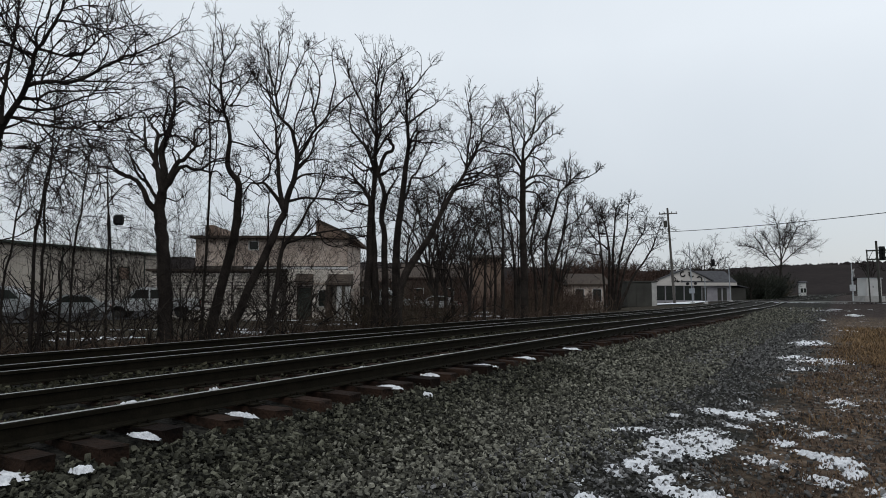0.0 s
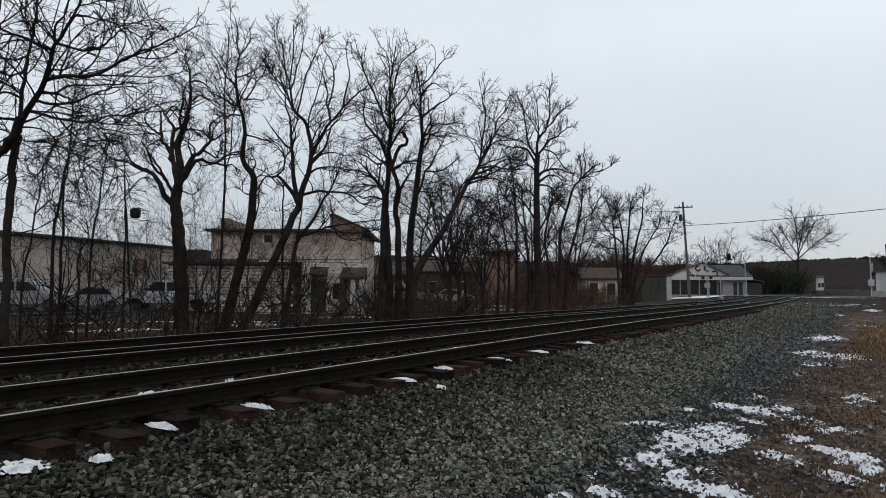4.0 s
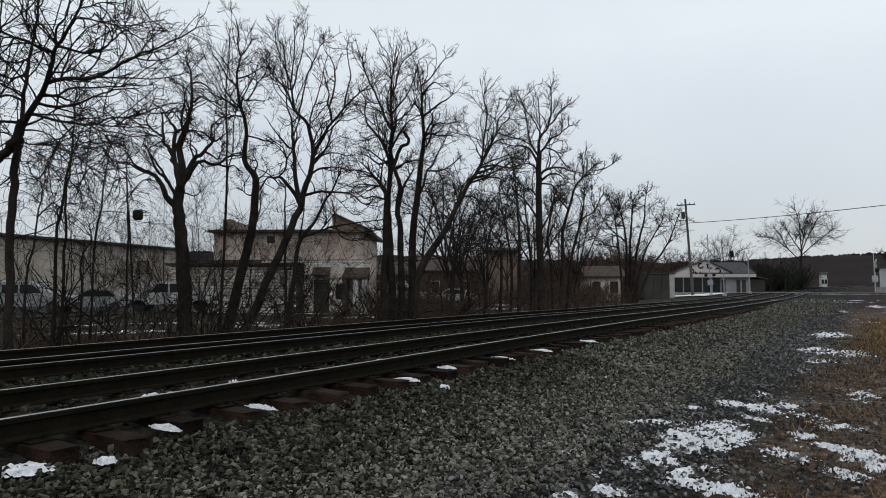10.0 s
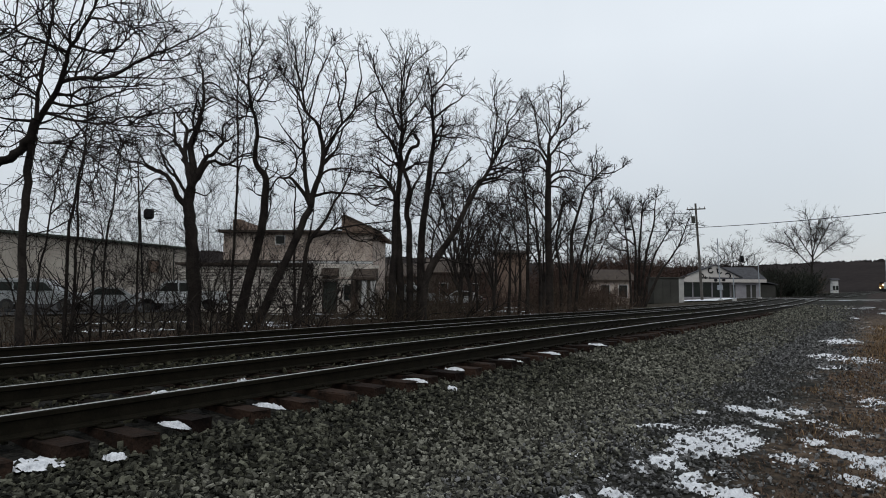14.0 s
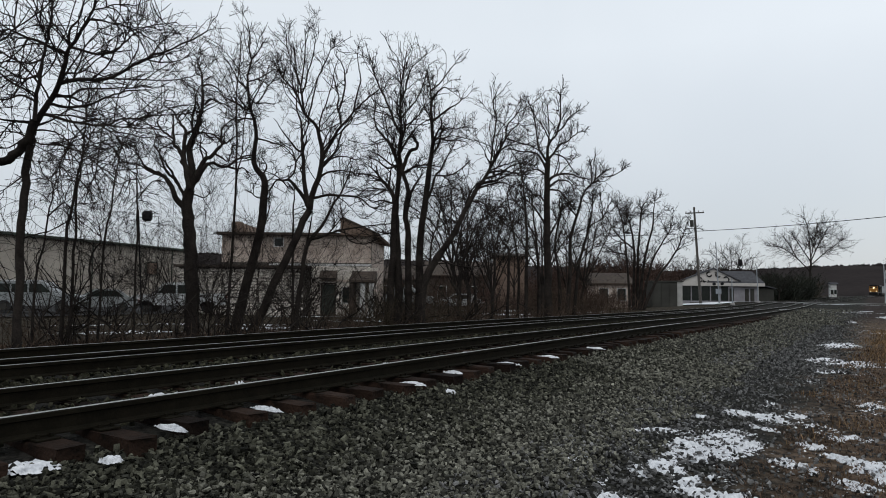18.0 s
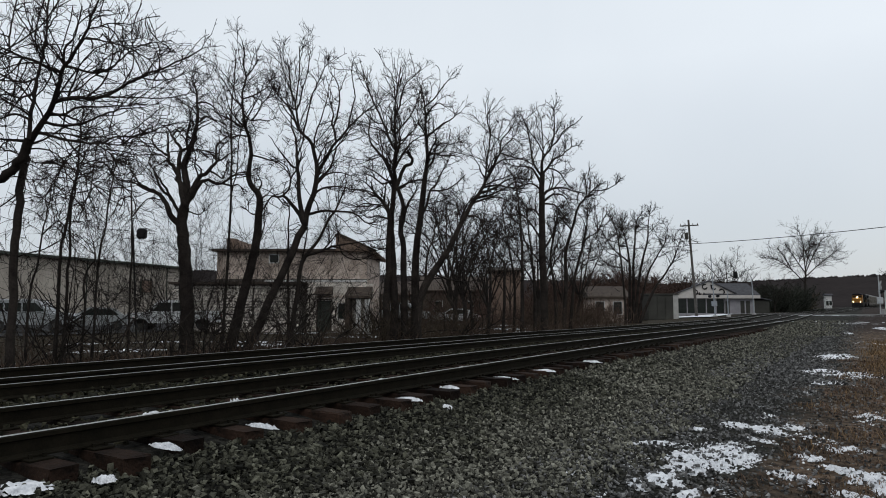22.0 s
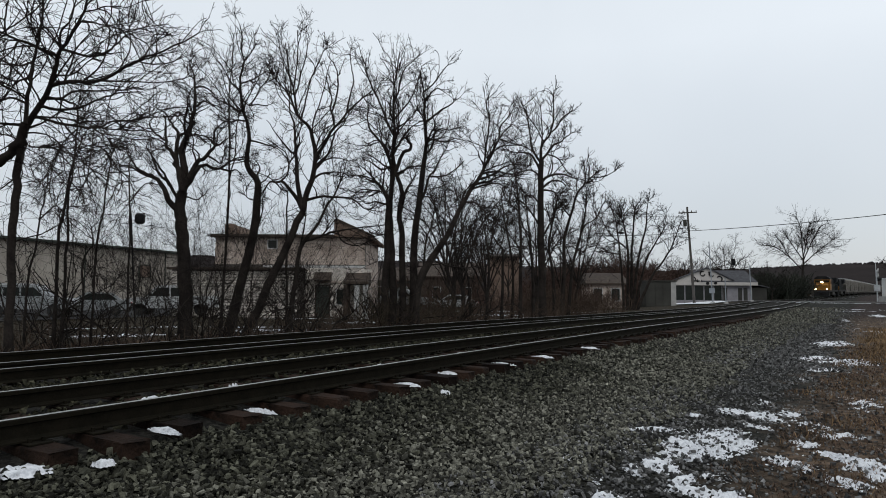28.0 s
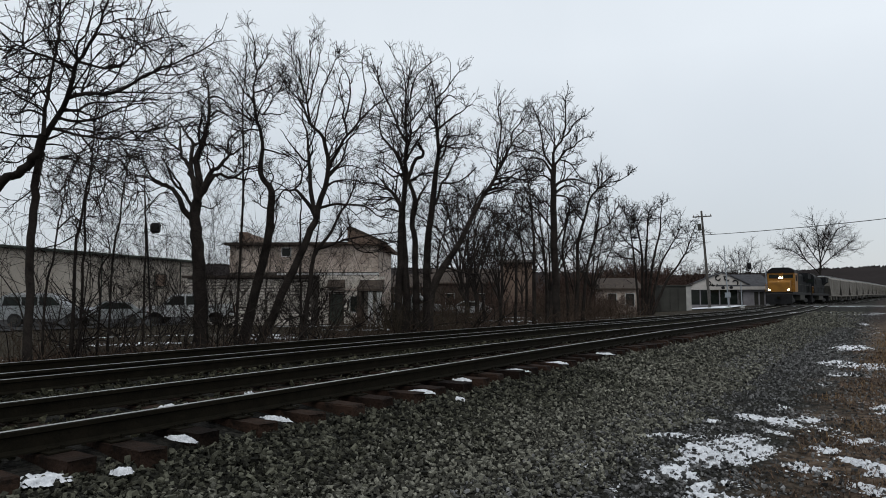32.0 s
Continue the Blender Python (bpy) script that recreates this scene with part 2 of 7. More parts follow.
def ground_material():
    """Crushed stone beside the track giving way to brown soil and leaf litter, with a ragged border."""
    m = bpy.data.materials.new("ground_soil_and_gravel")
    m.use_nodes = True
    n, l = m.node_tree.nodes, m.node_tree.links
    b = n["Principled BSDF"]
    b.inputs["Roughness"].default_value, b.inputs["Specular IOR Level"].default_value = 0.95, 0.08
    co, sep = n.new("ShaderNodeTexCoord"), n.new("ShaderNodeSeparateXYZ")
    l.new(co.outputs["Object"], sep.inputs[0])

    def noise_node(s, d=4):
        t = n.new("ShaderNodeTexNoise")
        t.inputs["Scale"].default_value, t.inputs["Detail"].default_value = s, d
        l.new(co.outputs["Object"], t.inputs["Vector"])
        return t.outputs["Fac"]

    def ramp_node(fac, a, ca, z, cz):
        t = n.new("ShaderNodeValToRGB")
        t.color_ramp.elements[0].position, t.color_ramp.elements[1].position = a, z
        t.color_ramp.elements[0].color, t.color_ramp.elements[1].color = (*ca, 1), (*cz, 1)
        l.new(fac, t.inputs["Fac"])
        return t.outputs["Color"]

    def math_node(op, a, c, d=0.0):
        t = n.new("ShaderNodeMath")
        t.operation = op
        for i, v in enumerate((a, c, d)):
            if isinstance(v, (int, float)):
                t.inputs[i].default_value = v
            else:
                l.new(v, t.inputs[i])
        return t.outputs[0]

    def mix_node(fac, a, c):
        t = n.new("ShaderNodeMix")
        t.data_type = "RGBA"
        l.new(fac, t.inputs["Factor"])
        l.new(a, t.inputs["A"])
        l.new(c, t.inputs["B"])
        return t.outputs["Result"]

    stone = n.new("ShaderNodeTexVoronoi")
    stone.inputs["Scale"].default_value = 22
    l.new(co.outputs["Object"], stone.inputs["Vector"])
    stone_v = n.new("ShaderNodeSeparateColor")
    l.new(stone.outputs["Color"], stone_v.inputs[0])
    # near-black tones paint the shade in the gaps between the loose stones
    shaded_gravel = ramp_node(stone_v.outputs[0], 0.0, (0.002, 0.002, 0.0016), 1.0, (0.034, 0.033, 0.027))
    dark_gravel = ramp_node(stone_v.outputs[0], 0.0, (0.006, 0.0057, 0.005), 1.0, (0.029, 0.027, 0.023))
    soil = ramp_node(noise_node(7, 8), 0.38, (0.022, 0.016, 0.0115), 0.64, (0.138, 0.099, 0.070))
    wobble = math_node("MULTIPLY_ADD", noise_node(0.9, 5), 2.6, -1.3)
    border = math_node("ADD", sep.outputs[0], wobble)
    bed_clamp = n.new("ShaderNodeClamp")
    l.new(math_node("MULTIPLY_ADD", math_node("ADD", sep.outputs[0], math_node("MULTIPLY", wobble, 0.15)), -3.0, -14.7), bed_clamp.inputs["Value"])
    gravel = mix_node(bed_clamp.outputs[0], shaded_gravel, dark_gravel)
    soil_fac = math_node("MULTIPLY_ADD", border, 1.1, 1.35)
    far_fac = math_node("MULTIPLY_ADD", math_node("ADD", sep.outputs[0], math_node("MULTIPLY", wobble, 0.6)), -1.0, -12.6)
    clampn = n.new("ShaderNodeClamp")
    l.new(math_node("MAXIMUM", soil_fac, far_fac), clampn.inputs["Value"])
    beyond = n.new("ShaderNodeClamp")
    l.new(math_node("MULTIPLY_ADD", math_node("ADD", sep.outputs[1], math_node("MULTIPLY", wobble, 3.0)), 0.12, -5.2), beyond.inputs["Value"])
    litter = ramp_node(noise_node(9, 8), 0.35, (0.009, 0.0075, 0.0045), 0.68, (0.056, 0.045, 0.030))
    far_clamp = n.new("ShaderNodeClamp")
    l.new(math_node("MULTIPLY_ADD", sep.outputs[0], -0.5, -5.5), far_clamp.inputs["Value"])
    colour = mix_node(clampn.outputs[0], gravel, mix_node(far_clamp.outputs[0], mix_node(beyond.outputs[0], soil, ramp_node(noise_node(2.5, 8), 0.35, (0.014, 0.010, 0.009), 0.68, (0.048, 0.035, 0.030))), litter))
    # thin remains of snow among the stones and weeds
    dust_ramp = ramp_node(math_node("MULTIPLY_ADD", noise_node(26, 9), 0.55, math_node("MULTIPLY", noise_node(1.3, 4), 0.6)), 0.70, (0, 0, 0), 0.74, (1, 1, 1))
    dust_side = n.new("ShaderNodeClamp")
    l.new(math_node("MULTIPLY_ADD", border, 1.5, 3.9), dust_side.inputs["Value"])
    snow_rgb = n.new("ShaderNodeRGB")
    snow_rgb.outputs[0].default_value = (0.70, 0.71, 0.73, 1)
    colour = mix_node(math_node("MULTIPLY", math_node("MULTIPLY", dust_ramp, dust_side.outputs[0]), math_node("SUBTRACT", 1.0, beyond.outputs[0])), colour, snow_rgb.outputs[0])
    l.new(colour, b.inputs["Base Color"])
    bump = n.new("ShaderNodeBump")
    bump.inputs["Strength"].default_value, bump.inputs["Distance"].default_value = 0.9, 0.03
    l.new(math_node("ADD", stone.outputs["Distance"], noise_node(25, 6)), bump.inputs["Height"])
    l.new(bump.outputs["Normal"], b.inputs["Normal"])
    return m


GROUND = ground_material()

# ---- mesh helpers ----


def mesh_from(name, verts, faces, mats, idx=None, smooth=False):
    me = bpy.data.meshes.new(name)
    verts = np.asarray(verts, dtype=np.float32)
    if isinstance(faces, np.ndarray):
        k = faces.shape[1]
        me.vertices.add(len(verts))
        me.vertices.foreach_set("co", verts.ravel())
        me.loops.add(faces.size)
        me.loops.foreach_set("vertex_index", faces.ravel().astype(np.int32))
        me.polygons.add(len(faces))
        me.polygons.foreach_set("loop_start", np.arange(0, faces.size, k, dtype=np.int32))
    else:
        me.from_pydata(verts.tolist(), [], faces)
    for m in (mats if isinstance(mats, (list, tuple)) else [mats]):
        me.materials.append(m)
    if idx is not None:
        me.polygons.foreach_set("material_index", np.asarray(idx, dtype=np.int32))
    me.polygons.foreach_set("use_smooth", np.full(len(me.polygons), smooth))
    me.update(calc_edges=True)
    me.validate()
    return me


def part(name, bm, mat, parent, label=""):
    """One mesh object from a bmesh, under a thing or a part."""
    me = bpy.data.meshes.new(name)
    bm.to_mesh(me)
    bm.free()
    for m in (mat if isinstance(mat, (list, tuple)) else [mat]):
        me.materials.append(m)
    ob = new(name, me)
    ob.parent = parent
    if label:
        ob["label"] = label
    return ob


def thing(name, m, label, category, group="", kind=""):
    ob = new(name)
    ob.empty_display_size = 0.2
    ob.matrix_world = m
    return tagged(ob, label, category, group, kind)


def box(bm, x0, x1, y0, y1, z0, z1, bevel=0.0):
    r = bmesh.ops.create_cube(bm, size=1, matrix=Matrix.LocRotScale(((x0 + x1) / 2, (y0 + y1) / 2, (z0 + z1) / 2), None, (x1 - x0, y1 - y0, z1 - z0)))
    if bevel:
        es = {e for v in r["verts"] for e in v.link_edges}
        bmesh.ops.bevel(bm, geom=list(es), offset=bevel, segments=1, affect="EDGES")
    return bm


def cyl(bm, a, c, r0, r1=None, seg=10):
    a, c = Vector(a), Vector(c)
    d = c - a
    m = Matrix.Translation((a + c) / 2) @ d.to_track_quat("Z", "Y").to_matrix().to_4x4()
    bmesh.ops.create_cone(bm, cap_ends=True, segments=seg, radius1=r0, radius2=r0 if r1 is None else r1, depth=d.length, matrix=m)
    return bm


def prism(bm, poly, y0, y1, axis="y"):
    """A polygon in the x-z plane (or the y-z plane for axis 'x') drawn out between two places on the other axis."""
    place = (lambda p, t: (p[0], t, p[1])) if axis == "y" else (lambda p, t: (t, p[0], p[1]))
    a = [bm.verts.new(place(p, y0)) for p in poly]
    c = [bm.verts.new(place(p, y1)) for p in poly]
    bm.faces.new(a)
    bm.faces.new(c[::-1])
    for i in range(len(poly)):
        j = (i + 1) % len(poly)
        bm.faces.new((a[j], a[i], c[i], c[j]))
    bmesh.ops.recalc_face_normals(bm, faces=bm.faces)
    return bm


def B(*args, **kw):
    return box(bmesh.new(), *args, **kw)


def C(*args, **kw):
    return cyl(bmesh.new(), *args, **kw)


def smooth01(a, b, v):
    t = np.clip((v - a) / (b - a), 0, 1)
    return t * t * (3 - 2 * t)


def grade(y):
    """The line sags towards the crossing, comes up to the road and then climbs gently."""
    return np.interp(np.asarray(y, dtype=float), (12, 20, 30, 45, 60, 72, 84, 92, 128, 160, 230, 300, 640), (0, -0.02, -0.09, -0.16, -0.21, -0.19, -0.08, 0, -0.08, 0, 0.45, 0.7, 1.2))


def bend(y):
    """Sideways shift of the line: straight to the crossing, a short curve to the right, then straight again."""
    y = np.asarray(y, dtype=float)
    return 0.0503 * np.where(y < 88, 0, np.where(y < 128, (y - 88) ** 2 / 80, y - 108))


RAIL_Z = 0.643


def ground_z(x, y):
    x, y = np.asarray(x, dtype=float), np.asarray(y, dtype=float)
    q = x - bend(y)
    bed = 0.41 * smooth01(-2.6, -5.85, q) * smooth01(-13.9, -11.5, q)
    rise = smooth01(34, 60, y)
    level = bed * (1 - rise) + rise * np.where(q > -14, 0.50, 0.50 * smooth01(-24, -14, q))
    return level + grade(y) * smooth01(-70, -20, q)


def bumps(x, y, s=1.0, seed=0.0):
    """Cheap smooth noise from a few crossed waves, about -1 to 1."""
    x, y = np.asarray(x) * s, np.asarray(y) * s
    v = np.sin(1.7 * x + 2.3 * y + seed) + np.sin(-2.9 * x + 1.3 * y + 2.1 * seed) + np.sin(4.1 * x + 3.7 * y + 0.7 * seed) * 0.6 + np.sin(-5.3 * x + 6.1 * y + 1.3 * seed) * 0.45 + np.sin(9.7 * x - 7.9 * y + 3 * seed) * 0.3
    return v / 2.6


# ---- ground ----
def ground():
    gx = np.unique(np.concatenate([np.linspace(-900, -120, 24), np.linspace(-120, -30, 40), np.linspace(-30, -14, 40), np.linspace(-14, 3, 100), np.linspace(3, 20, 30), np.linspace(20, 120, 30), np.linspace(120, 900, 20)]))
    gy = np.unique(np.concatenate([np.linspace(-600, -40, 16), np.linspace(-40, 0, 40), np.linspace(0, 26, 110), np.linspace(26, 90, 90), np.linspace(90, 300, 60), np.linspace(300, 1500, 30)]))
    X, Y = np.meshgrid(gx, gy, indexing="ij")
    near = smooth01(80, 30, np.hypot(X, Y))
    Z = ground_z(X, Y) + 0.012 * near * bumps(X, Y, 2.2, 1) + 0.05 * bumps(X, Y, 0.25, 2) * smooth01(-13.5, -17, X)
    v = np.stack([X, Y, Z], -1).reshape(-1, 3)
    a, c = len(gx), len(gy)
    i = (np.arange(a - 1)[:, None] * c + np.arange(c - 1)[None]).ravel()
    f = np.stack([i, i + c, i + c + 1, i + 1], 1)
    return tagged(new("ground", mesh_from("ground", v, f, GROUND, smooth=True)), "dark gravel and brown winter soil beside the railway", "ground", kind="structure")


ground()


def strip(name, x0, x1, y0, y1, mat, label, dz=0.02, nx=20, ny=20, category="road"):
    gx, gy = np.linspace(x0, x1, nx), np.linspace(y0, y1, ny)
    X, Y = np.meshgrid(gx, gy, indexing="ij")
    Z = ground_z(X, Y) + dz
    v = np.stack([X, Y, Z], -1).reshape(-1, 3)
    i = (np.arange(nx - 1)[:, None] * ny + np.arange(ny - 1)[None]).ravel()
    f = np.stack([i, i + ny, i + ny + 1, i + 1], 1)
    return tagged(new(name, mesh_from(name, v, f, mat, smooth=True)), label, category, kind="structure")


strip("parking_lot", -75, -36, -20, 60, ASPHALT, "wet dark asphalt yard beside the warehouse", 0.07, 40, 40, "parking lot")

# ---- tracks ----
RAIL_PROFILE = [(-0.07, 0), (0.07, 0), (0.07, 0.012), (0.012, 0.032), (0.010, 0.122), (0.036, 0.134), (0.037, 0.165), (0.026, 0.174), (-0.026, 0.174), (-0.037, 0.165), (-0.036, 0.134), (-0.010, 0.122), (-0.012, 0.032), (-0.07, 0.012)]


def rail_mesh(x0, y0, y1, dz=0.0, top=RAILTOP):
    ys = np.unique(np.concatenate([np.arange(y0, min(y1, 60), 2.0), np.arange(60, y1 + 1, 6.0) if y1 > 60 else [y1]]))
    p = np.array(RAIL_PROFILE)
    n = len(p)
    v = np.zeros((len(ys), n, 3))
    v[..., 0] = p[None, :, 0] + (x0 + bend(ys))[:, None]
    v[..., 1] = ys[:, None]
    v[..., 2] = p[None, :, 1] + (RAIL_Z - 0.174 + dz + grade(ys))[:, None]
    i, j = np.meshgrid(np.arange(len(ys) - 1), np.arange(n), indexing="ij")
    a, c = (i * n + j).ravel(), (i * n + (j + 1) % n).ravel()
    f = np.stack([a, c, c + n, a + n], 1)
    idx = np.isin(j.ravel(), (7,)).astype(int)
    return mesh_from("rail", v.reshape(-1, 3), f, [RUST, top], idx)


def tie_mesh(seed):
    rng = random.Random(seed)
    bm = box(bmesh.new(), -1.3, 1.3, -0.115, 0.115, -0.178, 0, 0.012)
    bmesh.ops.subdivide_edges(bm, edges=[e for e in bm.edges if abs(e.verts[0].co.x - e.verts[1].co.x) > 2], cuts=5)
    for v in bm.verts:
        v.co += Vector((rng.uniform(-0.02, 0.02), rng.uniform(-0.008, 0.008), rng.uniform(-0.008, 0.006)))
    me = bpy.data.meshes.new("tie")
    bm.to_mesh(me)
    bm.free()
    me.materials.append(TIE)
    return me


TIES = [tie_mesh(s) for s in range(6)]


def plate_mesh():
    bm = bmesh.new()
    box(bm, -0.17, 0.17, -0.09, 0.09, 0, 0.016, 0.004)
    for sx in (-0.1, 0.1):
        for sy in (-0.05, 0.05):
            box(bm, sx - 0.012, sx + 0.012, sy - 0.012, sy + 0.012, 0.016, 0.045)
    me = bpy.data.meshes.new("tie_plate")
    bm.to_mesh(me)
    bm.free()
    me.materials.append(RUST)
    return me


PLATE = plate_mesh()


def track(name, centre, label, tie_end, plate_end):
    t = thing(name, Matrix(), label, "railway track", "railway tracks", "structure")
    for s in (-0.7525, 0.7525):
        ob = new("rail", rail_mesh(centre + s, -30, 700))
        ob.parent = t
    rng = random.Random(centre)
    near = [2.70, 3.18, 3.78, 4.42, 5.06]
    rows = [2.70 - 0.56 * k for k in range(12, 0, -1)] + near + [5.06 + 0.56 * k for k in range(1, int((tie_end - 5) / 0.56))]
    for row in rows:
        y = row if row in near else row + rng.uniform(-0.04, 0.04)
        ob = new("tie", TIES[rng.randrange(6)])
        ob.parent = t
        z = RAIL_Z - 0.19 + float(grade(y)) + rng.uniform(-0.012, 0.004)
        ob.matrix_basis = pose(centre + float(bend(y)) + rng.uniform(-0.07, 0.07), y, z, 0, rng.uniform(-0.4, 0.4), rng.uniform(-1.5, 1.5))
        if y < plate_end:
            for s in (-0.7525, 0.7525):
                pl = new("tie_plate", PLATE)
                pl.parent = t
                pl.matrix_basis = pose(centre + s, y, RAIL_Z - 0.192)
    return t


track("track_near", -6.11, "railway track of worn steel rails on dark wooden ties", 75, 22)
track("track_far", -10.33, "second railway track behind the first, dark rails on ties", 60, 0)
tagged(new("spare_rail", rail_mesh(-8.82, -25, 70, -0.0)), "loose rusty rail lying along the tie ends", "rail", kind="structure")

# ---- bare trees ----
UP = np.array([0.0, 0.0, 1.0])
VIEW_RIGHT = np.array([math.cos(radians(32.3)), math.sin(radians(32.3)), 0.0])


def unit(v):
    return v / (np.linalg.norm(v, axis=-1, keepdims=True) + 1e-9)


def tubes(P, R, sides):
    """Tapered tubes round polylines: P (n, k, 3), R (n, k)."""
    n, k, _ = P.shape
    T = np.empty_like(P)
    T[:, 1:-1] = P[:, 2:] - P[:, :-2]
    T[:, 0], T[:, -1] = P[:, 1] - P[:, 0], P[:, -1] - P[:, -2]
    T = unit(T)
    ref = np.where(np.abs(T[:, :1, 2:3]) > 0.8, np.array([1.0, 0.2, 0]), np.array([0.1, 0.2, 1.0]))
    U = unit(np.cross(T, np.broadcast_to(ref, T.shape)))
    W = np.cross(T, U)
    a = np.arange(sides) * 2 * np.pi / sides
    V = P[:, :, None] + R[:, :, None, None] * (np.cos(a)[None, None, :, None] * U[:, :, None] + np.sin(a)[None, None, :, None] * W[:, :, None])
    base = (np.arange(n) * k * sides)[:, None, None] + (np.arange(k - 1) * sides)[None, :, None]
    j = np.arange(sides)[None, None, :]
    j2 = (j + 1) % sides
    F = np.stack([base + j, base + j2, base + sides + j2, base + sides + j], -1).reshape(-1, 4)
    return V.reshape(-1, 3), F


def spikes(P, R):
    """Three-sided shoots that run out to a point, as triangles: P (n, k, 3), R (n, k)."""
    n, k, _ = P.shape
    T = unit(P[:, -1] - P[:, 0])[:, None]
    ref = np.where(np.abs(T[..., 2:3]) > 0.8, np.array([1.0, 0.2, 0]), np.array([0.1, 0.2, 1.0]))
    U = unit(np.cross(T, ref))
    W = np.cross(T, U)
    a = np.arange(3) * 2 * np.pi / 3
    ring = np.cos(a)[None, None, :, None] * U[:, :, None] + np.sin(a)[None, None, :, None] * W[:, :, None]
    V = (P[:, :-1, None] + R[:, :-1, None, None] * ring).reshape(n, -1, 3)
    V = np.concatenate([V, P[:, -1:]], 1)
    m = 3 * (k - 1) + 1
    one = []
    for i in range(k - 2):
        for j in range(3):
            j2 = (j + 1) % 3
            one += [(3 * i + j, 3 * i + j2, 3 * i + 3 + j2), (3 * i + j, 3 * i + 3 + j2, 3 * i + 3 + j)]
    one += [(m - 4 + j, m - 4 + (j + 1) % 3, m - 1) for j in range(3)]
    F = (np.arange(n) * m)[:, None, None] + np.array(one)[None]
    return V.reshape(-1, 3), F.reshape(-1, 3)


def join(sets):
    """One set of vertices and faces; quads are split where triangles are among them."""
    tri = any(f.shape[1] == 3 for _, f in sets)
    vs, fs, off = [], [], 0
    for v, f in sets:
        if tri and f.shape[1] == 4:
            f = np.concatenate([f[:, [0, 1, 2]], f[:, [0, 2, 3]]])
        vs.append(v)
        fs.append(f + off)
        off += len(v)
    return np.concatenate(vs), np.concatenate(fs)


def resample(pts, k):
    """k points on a smooth curve through the given ones."""
    p = np.asarray(pts, dtype=float)
    if len(p) == 2:
        return p[0] + (p[1] - p[0]) * np.linspace(0, 1, k)[:, None]
    q = np.vstack([2 * p[0] - p[1], p, 2 * p[-1] - p[-2]])
    out = []
    for s in np.linspace(0, len(p) - 1 - 1e-6, k):
        i = int(s)
        t = s - i
        a, b, c, d = q[i], q[i + 1], q[i + 2], q[i + 3]
        out.append(0.5 * (2 * b + (c - a) * t + (2 * a - 5 * b + 4 * c - d) * t * t + (3 * b - a - 3 * c + d) * t ** 3))
    return np.array(out)


def sprout(rng, P, R, per_metre, length, k, start, angle, lift, wander, r_ratio, r_min, taper=0.35, at_tip=0):
    """Side shoots of all the polylines in one go."""
    seg = np.linalg.norm(np.diff(P, axis=1), axis=2)
    total = seg.sum(1)
    count = rng.poisson(total * per_metre * (1 - start)) + at_tip
    who = np.repeat(np.arange(len(P)), count)
    if not len(who):
        return np.zeros((0, k, 3)), np.zeros((0, k))
    t = start + (1 - start) * rng.random(len(who)) ** 1.1
    kk = P.shape[1]
    s = np.minimum(t * (kk - 1), kk - 1.001)
    i = s.astype(int)
    fr = (s - i)[:, None]
    p0 = P[who, i] * (1 - fr) + P[who, i + 1] * fr
    r0 = R[who, i] * (1 - fr[:, 0]) + R[who, i + 1] * fr[:, 0]
    tan = unit(P[who, i + 1] - P[who, i])
    perp = unit(np.cross(tan, rng.normal(size=tan.shape)))
    ang = np.radians(angle[0] + (angle[1] - angle[0]) * rng.random(len(who)))[:, None]
    d = unit(tan * np.cos(ang) + perp * np.sin(ang) + UP * lift)
    ln = length * (0.45 + 0.9 * rng.random(len(who))) * (1.2 - 0.72 * t if per_metre else 0.8) * np.clip(total[who] / (1.7 * length), 0.4, 1.2)
    Q = np.empty((len(who), k, 3))
    Q[:, 0] = p0
    step = (ln / (k - 1))[:, None]
    for a in range(1, k):
        d = unit(d + rng.normal(size=d.shape) * wander + UP * lift * 0.35)
        Q[:, a] = Q[:, a - 1] + d * step
    rs = np.maximum(r0 * r_ratio * (0.6 + 0.5 * rng.random(len(who))), r_min)
    rr = rs[:, None] * np.linspace(1, taper, k)[None]
    return Q, np.maximum(rr, r_min * 0.7)


TREE_COUNT = [0]


